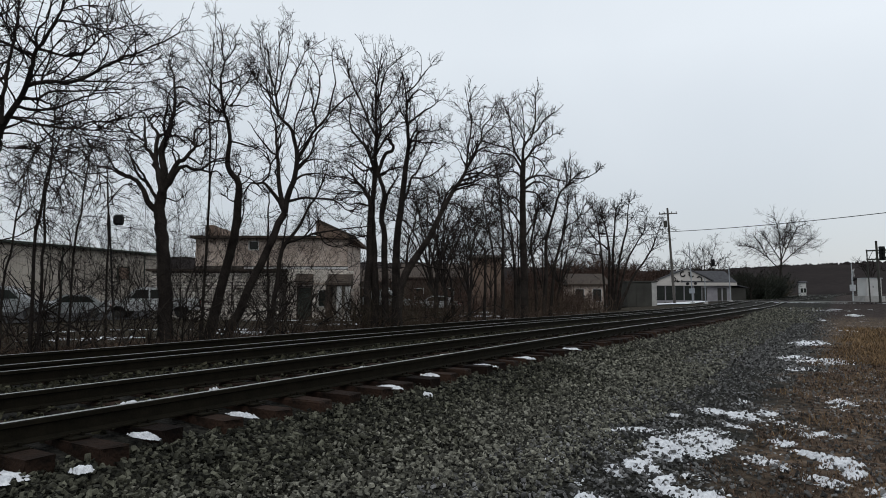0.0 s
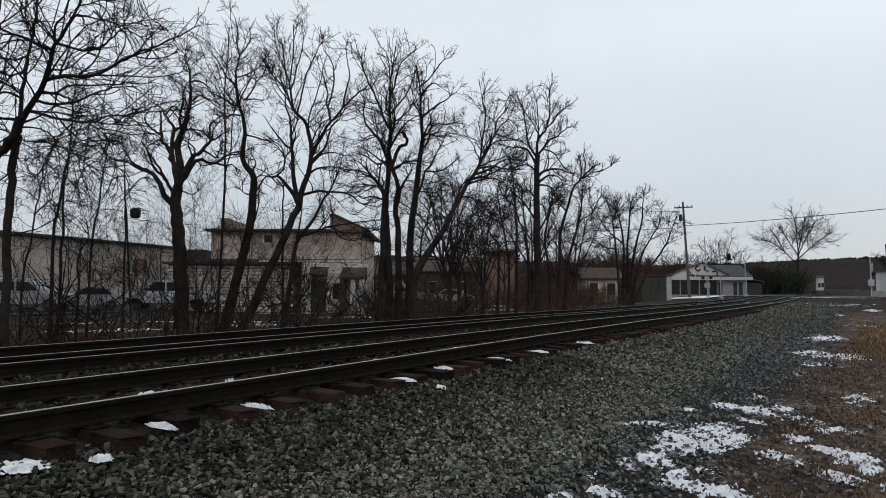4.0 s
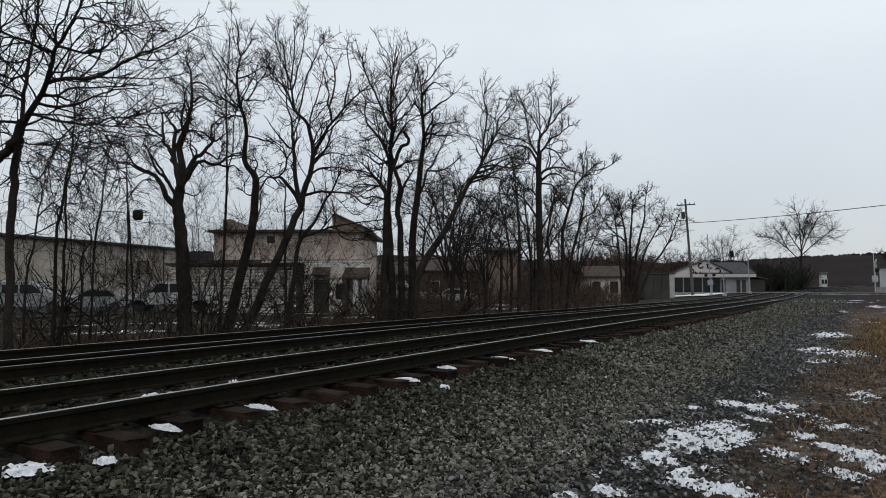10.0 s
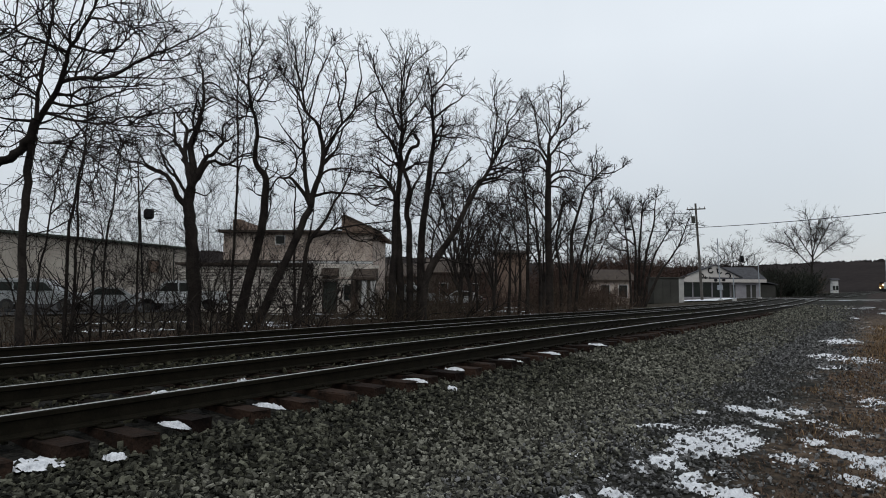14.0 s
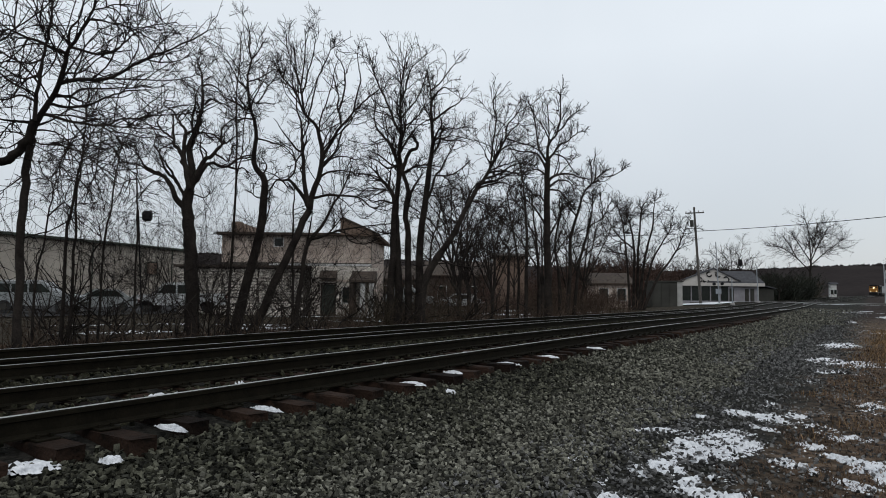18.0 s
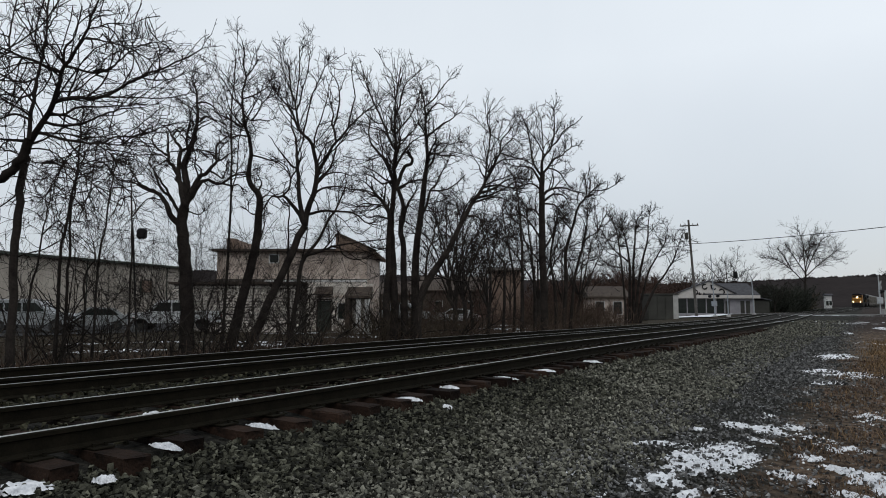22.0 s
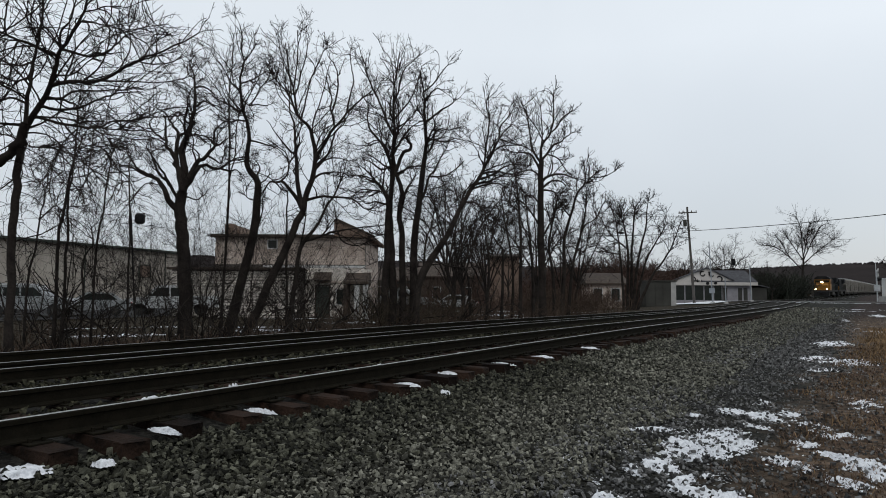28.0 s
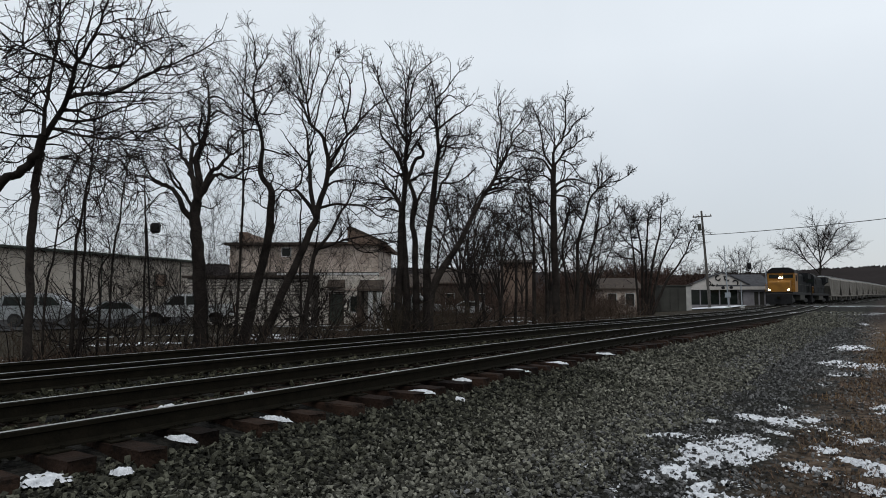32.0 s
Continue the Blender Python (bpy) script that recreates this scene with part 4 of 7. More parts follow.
bare_tree((-16.1, 8.53), [
    (0.0434, 0.017, [(0.00, 0.45), (0.03, 2.75), (0.14, 3.55), (0.26, 4.37), (0.34, 4.91), (0.36, 5.46), (0.39, 6.00), (0.42, 6.44)]),
    (0.0401, 0.02, [(0.23, 0.45), (0.21, 1.94), (0.22, 3.01), (0.23, 3.82), (0.32, 4.50), (0.47, 5.05), (0.66, 5.39)]),
    (0.02, 0.01, [(0.26, 4.37), (0.08, 4.64), (-0.13, 4.77)]),
    (0.02, 0.01, [(0.34, 4.88), (0.67, 4.98), (1.01, 4.88), (1.22, 4.64)]),
    (0.02, 0.01, [(0.36, 5.43), (0.06, 5.11), (-0.19, 4.57), (-0.24, 3.96)]),
], twig=0.95, dens=2.0, droop=1)
bare_tree((-17.04, 9.97), [
    (0.0333, 0.015, [(0.00, 0.33), (0.08, 2.79), (0.21, 3.62), (0.30, 4.52), (0.39, 5.12), (0.56, 5.60)]),
    (0.0333, 0.015, [(-0.29, 0.33), (-0.22, 1.39), (-0.27, 2.13), (-0.21, 2.50), (-0.01, 2.79), (-0.08, 3.24)]),
    (0.0185, 0.011, [(0.28, 4.36), (-0.04, 4.67), (-0.26, 4.52), (-0.40, 4.07)]),
    (0.0185, 0.011, [(0.33, 4.67), (0.70, 4.67), (0.94, 4.36), (1.02, 3.91)]),
    (0.0185, 0.011, [(0.43, 5.24), (0.16, 5.50), (-0.14, 5.42)]),
], twig=0.95, dens=2.0, droop=1)
bare_tree((-17.03, 10.98), [
    (0.031, 0.016, [(0.00, 0.27), (-0.01, 3.24), (-0.05, 4.18), (-0.09, 4.81), (-0.06, 5.29), (-0.22, 5.64)]),
    (0.0194, 0.012, [(-0.04, 4.10), (0.31, 4.50), (0.54, 4.58)]),
    (0.0194, 0.012, [(-0.07, 4.66), (-0.40, 4.50), (-0.54, 4.11)]),
], twig=0.7, dens=1.6, droop=1)
bare_tree((-16.76, 8.22), [
    (0.0336, 0.013, [(0.00, 0.45), (0.02, 1.94), (0.20, 2.62), (0.22, 3.29), (0.36, 3.97), (0.38, 4.38)]),
    (0.0202, 0.01, [(0.36, 3.97), (0.08, 4.25), (-0.03, 4.52)]),
    (0.0202, 0.01, [(0.23, 3.16), (0.58, 3.56), (0.78, 3.50)]),
], twig=1.0, dens=2.0, droop=1)
bare_tree((-15.1, 20.11), [
    (0.169, 0.042, [(0.00, 0.24), (-0.03, 1.71), (0.01, 2.77), (0.03, 3.83), (0.05, 4.69), (-0.02, 5.22), (-0.23, 5.54), (-0.49, 5.80), (-0.70, 6.08), (-1.03, 6.34)]),
    (0.18, 0.085, [(0.25, 0.24), (0.25, 1.71), (0.20, 2.98), (0.13, 4.26), (0.13, 5.12), (0.19, 5.76)]),
    (0.138, 0.026, [(0.19, 5.65), (0.21, 6.19), (0.13, 6.62), (-0.02, 6.94), (-0.20, 7.27), (-0.41, 7.53), (-0.67, 7.85), (-0.78, 8.14), (-0.78, 8.57), (-0.74, 9.01)]),
    (0.138, 0.021, [(0.19, 5.65), (0.30, 6.40), (0.21, 6.84), (0.23, 7.27), (0.27, 7.81), (0.25, 8.35), (0.23, 9.01), (0.24, 9.66), (0.18, 10.32), (0.07, 10.80)]),
    (0.0635, 0.021, [(0.27, 7.74), (0.03, 8.14), (-0.14, 8.57), (-0.35, 9.01), (-0.57, 9.44), (-0.75, 9.88), (-0.90, 10.43), (-1.03, 10.80)]),
    (0.0423, 0.021, [(0.25, 8.14), (0.12, 8.46), (0.07, 8.96)]),
    (0.037, 0.021, [(0.27, 7.79), (0.61, 8.03), (0.94, 8.35), (1.06, 8.61)]),
    (0.0529, 0.021, [(0.25, 8.22), (0.51, 8.57), (0.78, 8.90), (1.00, 9.33), (1.17, 9.83)]),
    (0.0529, 0.021, [(0.23, 6.92), (0.44, 7.27), (0.66, 7.59), (0.87, 7.87), (1.26, 8.13)]),
    (0.0423, 0.016, [(0.23, 8.96), (0.40, 9.44), (0.50, 9.88), (0.65, 10.32), (0.93, 10.64), (1.28, 10.95)]),
    (0.0317, 0.016, [(0.24, 9.66), (0.35, 10.32), (0.43, 10.89)]),
    (0.0846, 0.053, [(0.30, 5.97), (0.45, 6.40), (0.62, 6.88), (0.87, 7.01), (0.89, 7.22), (0.77, 7.31)]),
    (0.0635, 0.042, [(0.28, 5.97), (0.62, 6.19), (0.87, 6.34), (1.30, 6.40)]),
    (0.148, 0.074, [(0.67, 0.24), (0.63, 1.71), (0.58, 2.98), (0.56, 3.83), (0.45, 4.47), (0.58, 5.12), (0.53, 5.54), (0.36, 6.02)]),
    (0.0635, 0.032, [(0.54, 4.37), (0.66, 5.12), (0.79, 5.54), (0.94, 5.76), (1.07, 6.02)]),
    (0.18, 0.026, [(1.10, 0.24), (1.01, 1.71), (1.01, 2.77), (1.05, 3.62), (1.15, 4.47), (1.26, 5.33), (1.32, 5.97), (1.37, 6.40), (1.41, 6.79), (1.47, 7.27), (1.43, 7.70), (1.41, 8.13), (1.39, 8.57), (1.36, 9.00), (1.30, 9.44), (1.21, 9.92)]),
    (0.0529, 0.021, [(1.41, 8.09), (1.69, 8.24), (2.01, 8.46), (2.33, 8.61), (2.59, 8.83)]),
    (0.0423, 0.021, [(1.36, 8.90), (1.58, 9.11), (1.86, 9.27), (2.12, 9.11)]),
    (0.0423, 0.016, [(1.34, 9.18), (1.69, 9.44), (2.01, 9.88), (2.29, 10.23)]),
    (0.0529, 0.021, [(1.45, 7.31), (1.69, 7.38), (2.01, 7.27), (2.33, 7.27), (2.67, 7.20)]),
    (0.0529, 0.021, [(1.41, 6.79), (1.60, 6.94), (1.73, 7.27), (1.79, 7.59), (2.01, 7.74), (2.33, 7.70), (2.71, 7.81)]),
    (0.0635, 0.021, [(1.22, 5.01), (1.47, 5.54), (1.58, 5.97), (1.79, 6.19), (2.01, 6.62), (2.28, 7.09)]),
    (0.0423, 0.021, [(1.58, 5.97), (2.11, 5.97), (2.54, 6.19), (2.88, 6.53)]),
    (0.169, 0.026, [(0.97, 0.24), (1.22, 1.92), (1.47, 2.45), (1.79, 2.98), (2.11, 3.41), (2.39, 3.94), (2.64, 4.47), (2.86, 4.90), (3.14, 5.43), (3.39, 5.80), (3.56, 6.08), (3.72, 6.51), (3.87, 6.79), (4.08, 7.16), (4.25, 7.48), (4.60, 7.76)]),
    (0.0423, 0.021, [(3.56, 6.08), (3.65, 6.51), (3.70, 7.05), (3.74, 7.48), (3.79, 8.13), (3.66, 8.57), (3.75, 8.91)]),
    (0.0529, 0.021, [(3.39, 5.80), (3.93, 5.97), (4.35, 6.23), (4.93, 6.42)]),
    (0.0529, 0.021, [(3.09, 5.33), (3.50, 5.50), (4.03, 5.61), (4.50, 5.43)]),
    (0.0635, 0.032, [(2.62, 4.43), (2.79, 5.01), (2.92, 5.33), (3.18, 5.63)]),
    (0.0317, 0.016, [(4.08, 7.16), (4.17, 7.70), (4.43, 8.02), (4.60, 8.26)]),
    (0.037, 0.016, [(4.08, 7.16), (4.57, 7.05), (5.15, 6.90)]),
    (0.0423, 0.021, [(2.41, 3.94), (2.11, 4.26), (1.83, 4.60)]),
    (0.0423, 0.021, [(2.11, 3.41), (2.32, 3.62), (2.75, 3.87), (3.22, 3.94)]),
    (0.0529, 0.021, [(1.16, 2.13), (1.37, 3.41), (1.69, 4.15), (1.79, 4.90)]),
    (0.0423, 0.021, [(0.03, 3.83), (-0.23, 3.73), (-0.57, 3.79)]),
    (0.0423, 0.021, [(0.03, 4.94), (-0.44, 5.01), (-0.76, 4.90), (-1.08, 5.12)]),
    (0.0423, 0.016, [(-0.02, 5.20), (-0.45, 5.76), (-0.88, 5.98), (-1.34, 6.02)]),
    (0.0423, 0.016, [(-0.13, 5.42), (-0.55, 5.44), (-0.98, 5.44), (-1.30, 5.20)]),
    (0.0423, 0.021, [(1.79, 2.98), (2.32, 2.66), (2.85, 2.51), (3.38, 2.56)]),
    (0.0423, 0.021, [(0.13, 6.51), (-0.24, 6.30), (-0.56, 6.51), (-0.88, 6.62)]),
    (0.0423, 0.021, [(2.86, 4.90), (3.28, 4.90), (3.64, 4.58), (3.81, 4.15)]),
], twig=0.95, dens=1.45, lift=0.1, low=0.06)
bare_tree((-15.2, 34.76), [
    (0.237, 0.14, [(-0.00, 0.12), (-0.02, 2.39), (-0.06, 4.30), (-0.08, 6.21), (-0.07, 7.49), (-0.06, 8.46), (0.01, 9.04)]),
    (0.0791, 0.032, [(0.01, 8.94), (-0.30, 9.36), (-0.53, 9.75), (-0.62, 10.24), (-0.71, 10.88), (-0.83, 11.53), (-1.02, 12.09)]),
    (0.0791, 0.032, [(-0.06, 8.40), (-0.31, 8.94), (-0.62, 9.36), (-1.10, 9.52), (-1.68, 9.56), (-2.29, 9.75)]),
    (0.0949, 0.032, [(0.01, 8.94), (-0.01, 9.75), (0.18, 10.14), (0.44, 10.46), (0.67, 11.21), (0.68, 12.02), (0.65, 12.61)]),
    (0.0474, 0.024, [(0.02, 9.75), (0.06, 10.56), (0.00, 11.37), (-0.06, 12.15)]),
    (0.0474, 0.024, [(0.47, 10.46), (0.89, 10.88), (1.15, 11.37), (1.61, 11.69)]),
    (0.0791, 0.032, [(0.04, 8.98), (0.34, 9.43), (0.66, 9.91), (1.08, 10.14), (1.40, 10.46), (1.79, 10.75)]),
    (0.0474, 0.024, [(0.33, 9.36), (0.88, 9.20), (1.22, 8.78), (1.47, 8.39)]),
    (0.0949, 0.032, [(-0.03, 7.82), (0.32, 8.14), (0.80, 8.27), (1.28, 8.23), (1.76, 8.04), (2.30, 7.94)]),
    (0.0791, 0.032, [(-0.03, 7.43), (0.42, 7.82), (0.80, 7.91), (1.21, 7.75), (1.46, 7.27)]),
    (0.0633, 0.032, [(-0.04, 7.24), (0.63, 7.24), (1.04, 6.85), (1.29, 6.47)]),
    (0.0633, 0.032, [(-0.09, 8.23), (-0.54, 8.52), (-0.95, 8.46), (-1.50, 8.30)]),
    (0.0633, 0.032, [(-0.07, 6.53), (-0.48, 7.01), (-0.96, 7.17), (-1.43, 7.88)]),
    (0.0633, 0.032, [(-0.08, 5.41), (-0.65, 6.21), (-1.12, 6.69), (-1.51, 6.69)]),
    (0.0633, 0.032, [(-0.06, 4.78), (0.46, 5.57), (0.78, 6.21), (1.17, 6.53)]),
    (0.0633, 0.032, [(-0.06, 3.98), (-0.66, 4.62), (-1.13, 5.41)]),
], twig=1.05, dens=1.25, lift=0.13)
bare_tree((-15.57, 32.69), [
    (0.121, 0.038, [(-0.00, 0.18), (0.01, 2.36), (0.03, 4.19), (-0.05, 6.02), (-0.19, 7.56), (-0.34, 8.55)]),
    (0.106, 0.038, [(0.66, 0.18), (0.68, 2.36), (0.54, 4.19), (0.40, 5.41), (0.26, 6.79)]),
    (0.091, 0.038, [(-0.49, 0.18), (-0.38, 2.36), (-0.52, 3.88), (-0.82, 5.41), (-1.02, 6.79)]),
    (0.0607, 0.03, [(-0.05, 5.87), (-0.66, 6.48), (-0.96, 7.10)]),
], twig=1.1, dens=1.5, lift=0.1)
bare_tree((-14.68, 36.19), [
    (0.13, 0.032, [(0.00, 0.09), (0.19, 2.74), (0.21, 4.36), (0.38, 5.34), (0.65, 6.16), (0.99, 7.31), (1.39, 7.80), (1.79, 8.23), (2.28, 8.69)]),
    (0.113, 0.032, [(0.39, 0.09), (0.68, 3.06), (1.19, 5.02), (1.47, 6.33), (1.55, 7.38)]),
    (0.0486, 0.024, [(1.39, 7.77), (1.46, 8.46), (1.40, 9.02)]),
    (0.0486, 0.024, [(1.79, 8.23), (2.54, 8.30), (3.23, 8.63)]),
    (0.0648, 0.024, [(1.02, 4.04), (1.42, 5.41), (2.02, 5.83), (2.45, 6.65)]),
    (0.113, 0.041, [(-0.32, 0.09), (-0.46, 2.74), (-0.67, 4.36), (-0.43, 5.67), (-0.19, 6.82)]),
    (0.0567, 0.032, [(0.65, 6.16), (0.07, 6.65), (-0.25, 7.31)]),
], twig=1.05, dens=1.5, lift=0.13)
bare_tree((-14.92, 27.67), [
    (0.0794, 0.026, [(-0.00, 0.16), (0.11, 2.53), (0.07, 3.59), (-0.14, 4.66), (-0.38, 5.30)]),
    (0.0794, 0.026, [(0.71, 0.16), (0.78, 3.33), (0.54, 3.86), (0.28, 4.39), (0.39, 5.19)]),
    (0.0529, 0.026, [(0.09, 3.54), (0.33, 4.39), (0.55, 4.87)]),
    (0.0661, 0.026, [(-0.74, 0.16), (-0.87, 2.27), (-1.21, 3.06), (-1.00, 3.86), (-0.59, 4.52)]),
], twig=1.1, dens=1.5)
bare_tree((-16.01, 52.58), [
    (0.112, 0.045, [(-0.00, 0.04), (-0.14, 2.72), (-0.25, 4.51), (-0.44, 6.31), (-0.65, 7.44), (-1.08, 8.66)]),
    (0.134, 0.045, [(0.26, 0.04), (0.31, 2.72), (0.34, 4.96), (0.10, 6.76), (-0.20, 7.66), (-0.50, 8.66)]),
    (0.134, 0.045, [(0.49, 0.04), (0.62, 2.72), (0.66, 4.96), (0.82, 6.76), (0.93, 8.11), (1.44, 8.88)]),
    (0.134, 0.045, [(0.71, 0.04), (0.93, 2.72), (1.33, 4.96), (1.81, 6.76), (1.92, 8.11), (2.02, 8.88)]),
    (0.134, 0.045, [(0.93, 0.04), (1.72, 1.82), (2.42, 3.16), (3.10, 4.06), (3.80, 5.18), (4.27, 6.31), (4.65, 7.30)]),
    (0.112, 0.045, [(0.80, 0.04), (1.28, 2.27), (1.76, 4.06), (2.46, 5.41), (3.15, 6.53), (3.44, 7.75)]),
    (0.0894, 0.045, [(0.34, 4.96), (-0.45, 5.63), (-1.12, 6.31), (-1.77, 7.53)]),
    (0.0894, 0.045, [(-0.25, 4.51), (-1.14, 4.73), (-1.81, 5.18)]),
], twig=0.95, dens=2.1, lift=0.05, fine=0.8)
bare_tree((-13.48, 199.01), [
    (0.333, 0.22, [(0.00, 0.54), (0.14, 5.27), (0.55, 8.97), (0.61, 10.90)]),
    (0.148, 0.074, [(0.59, 10.16), (-1.12, 12.69), (-2.96, 15.66), (-4.52, 18.20)]),
    (0.148, 0.074, [(0.60, 10.46), (0.41, 14.17), (0.10, 18.64), (-0.99, 21.93)]),
    (0.148, 0.074, [(0.74, 10.31), (2.17, 13.43), (3.74, 16.40), (5.62, 19.38), (7.73, 20.28)]),
    (0.148, 0.074, [(0.22, 7.94), (-3.09, 11.20), (-5.99, 13.43), (-8.19, 14.18), (-10.86, 14.33)]),
    (0.148, 0.074, [(0.61, 10.75), (1.64, 15.66), (2.53, 20.43)]),
    (0.148, 0.074, [(0.56, 9.42), (4.37, 12.68), (7.41, 14.91), (9.23, 16.40)]),
    (0.118, 0.074, [(-3.09, 11.20), (-5.20, 14.92), (-6.63, 16.86)]),
], twig=2.0, dens=1.0, fine=0.5)


def plain_tree(x, y, h, spread, seed, label="", twig=1.4, dens=0.7, fine=1.0):
    """A generic bare tree for the rows further back."""
    rng = random.Random(seed)
    z = float(ground_z(x, y))
    r = 0.016 * h
    fork = h * rng.uniform(0.25, 0.4)
    limbs = [(r, r * 0.7, [(0, z), (rng.uniform(-0.2, 0.2), z + fork * 0.6), (rng.uniform(-0.3, 0.3), z + fork)])]
    u0 = limbs[0][2][-1][0]
    for k in range(5):
        a = (k - 2) / 2 * spread * 0.5 + rng.uniform(-0.1, 0.1) * spread
        limbs.append((r * 0.5, r * 0.15, [(u0 * 0.8, z + fork * rng.uniform(0.7, 1)), (u0 + a * 0.5, z + fork + (h - fork) * 0.4), (u0 + a, z + h * rng.uniform(0.72, 0.95) - abs(a) * 0.25)]))
    return bare_tree((x, y), limbs, twig=twig, dens=dens, label=label, fine=fine)


for n, (x, y, h, s) in enumerate([(-17, 118, 7.5, 6), (-13, 125, 6.5, 6), (-25, 116, 8, 7), (-31, 104, 10, 7), (-29, 96, 9, 6), (-27, 72, 7, 6),
                                  (-30, 60, 8, 6), (-33, 54, 7, 5), (-16.5, 27, 7.5, 4), (-17.5, 30, 8, 4.5), (-17, 38, 8, 5), (-16, 42, 7.5, 5), (-20, 33, 9, 5), (-44, 78, 9, 7), (-50, 90, 10, 8), (-58, 84, 11, 8), (-22, 132, 8, 7), (-29, 140, 9, 8), (-20.5, 128, 12, 7), (9, 260, 13, 8), (-36, 92, 8, 7), (-19.5, 36, 7.0, 5), (-22, 41, 7.5, 5.5), (-18.5, 45, 6.5, 5)]):
    plain_tree(x, y, h, s, n, "bare tree among the thickets behind the railway", twig=1.0 + y / 130, dens=0.46 if y < 60 else 0.75, fine=0.8 if y < 60 else 0.6)


def thicket(name, spots, height, stems, mat, label, twiggy=1.0, seed=1, spread=0.6, upright=0.9, r=0.005):
    """Clumps of thin woody stems with side twigs, too many to count."""
    rng = np.random.default_rng(seed)
    sets = []
    spots = np.asarray(spots, dtype=float)
    n = len(spots) * stems
    who = np.repeat(np.arange(len(spots)), stems)
    b = spots[who] + rng.normal(size=(n, 2)) * spread * 0.35
    h = height * (0.45 + 0.75 * rng.random(n))
    d = unit(np.stack([rng.normal(size=n) * 0.35, rng.normal(size=n) * 0.35, np.full(n, upright)], 1))
    k = 6
    P = np.empty((n, k, 3))
    P[:, 0] = np.stack([b[:, 0], b[:, 1], ground_z(b[:, 0], b[:, 1]) - 0.03], 1)
    for a in range(1, k):
        d = unit(d + rng.normal(size=d.shape) * 0.24)
        P[:, a] = P[:, a - 1] + d * (h / (k - 1))[:, None]
    rad = r * np.maximum(1, np.hypot(b[:, 0], b[:, 1]) / 22)
    R = rad[:, None] * np.linspace(1.6, 0.6, k)[None]
    sets.append(tubes(P, R, 3))
    far = float(np.median(rad))
    A = sprout(rng, P, R, 2.6 * twiggy, 0.5 * height * 0.6, 3, 0.2, (25, 70), 0.08, 0.34, 0.6, far * 0.8, 0.5)
    sets.append(spikes(*A))
    Q = sprout(rng, *A, 3.5 * twiggy, 0.28 * height * 0.6, 2, 0.1, (20, 60), 0.1, 0.2, 0.7, far * 0.65, 0.6)
    sets.append(spikes(*Q))
    v, f = join(sets)
    return tagged(new(name, mesh_from(name, v, f, mat)), label, "brush", kind="stuff")


def scatter(n, x0, x1, y0, y1, seed):
    rng = np.random.default_rng(seed)
    return np.stack([x0 + (x1 - x0) * rng.random(n), y0 + (y1 - y0) * rng.random(n)], 1)


thicket("brush", scatter(120, -19, -13.2, 1, 30, 3), 1.0, 6, DARKBRUSH, "tangled leafless brush along the far side of the track", 1.0, 4)
thicket("brush", scatter(92, -19, -13.6, 20, 49, 5), 1.7, 6, DARKBRUSH, "dense leafless thicket between the track and the yards", 1.1, 6)
thicket("brush", scatter(16, -15.6, -14.2, 18.5, 25, 8), 2.2, 12, BRUSH, "dense stems round the foot of a clump of trees", 1.2, 9)
thicket("brush", scatter(80, -46, -28, 56, 115, 10), 3.8, 7, REDBRUSH, "reddish-brown scrub behind the railway", 0.9, 11, 1.5, 0.9, 0.010)
thicket("brush", scatter(85, -46, -24, 102, 140, 20), 6.6, 7, REDBRUSH, "tall reddish-brown scrub behind the shop", 0.9, 21, 2.0, 0.9, 0.011)
thicket("brush", scatter(62, -38, -25, 84, 104, 34), 6.0, 7, REDBRUSH, "tall reddish scrub beside the shop", 0.9, 35, 2.0, 0.9, 0.011)
thicket("brush", scatter(34, -26, -20.5, 60, 69, 37), 2.5, 8, REDBRUSH, "reddish bushes before a low house", 0.9, 38, 1.4)
thicket("brush", scatter(56, -32, -18.5, 40, 64, 30), 2.2, 8, REDBRUSH, "dense dark scrub in front of the far houses", 0.9, 31, 1.6)
thicket("brush", scatter(55, -27, -14, 112, 150, 12), 4.0, 7, EVERGREEN, "dark scrub beside the line in the distance", 0.6, 13)
thicket("brush", scatter(46, -22, -12, 165, 196, 28), 4.6, 9, BRUSH, "dark scrub round the foot of a large far tree", 0.7, 29, 1.6)
thicket("brush", scatter(50, -32, -13.5, 150, 210, 16), 5.0, 7, BRUSH, "brown scrub along the line in the distance", 0.5, 17)

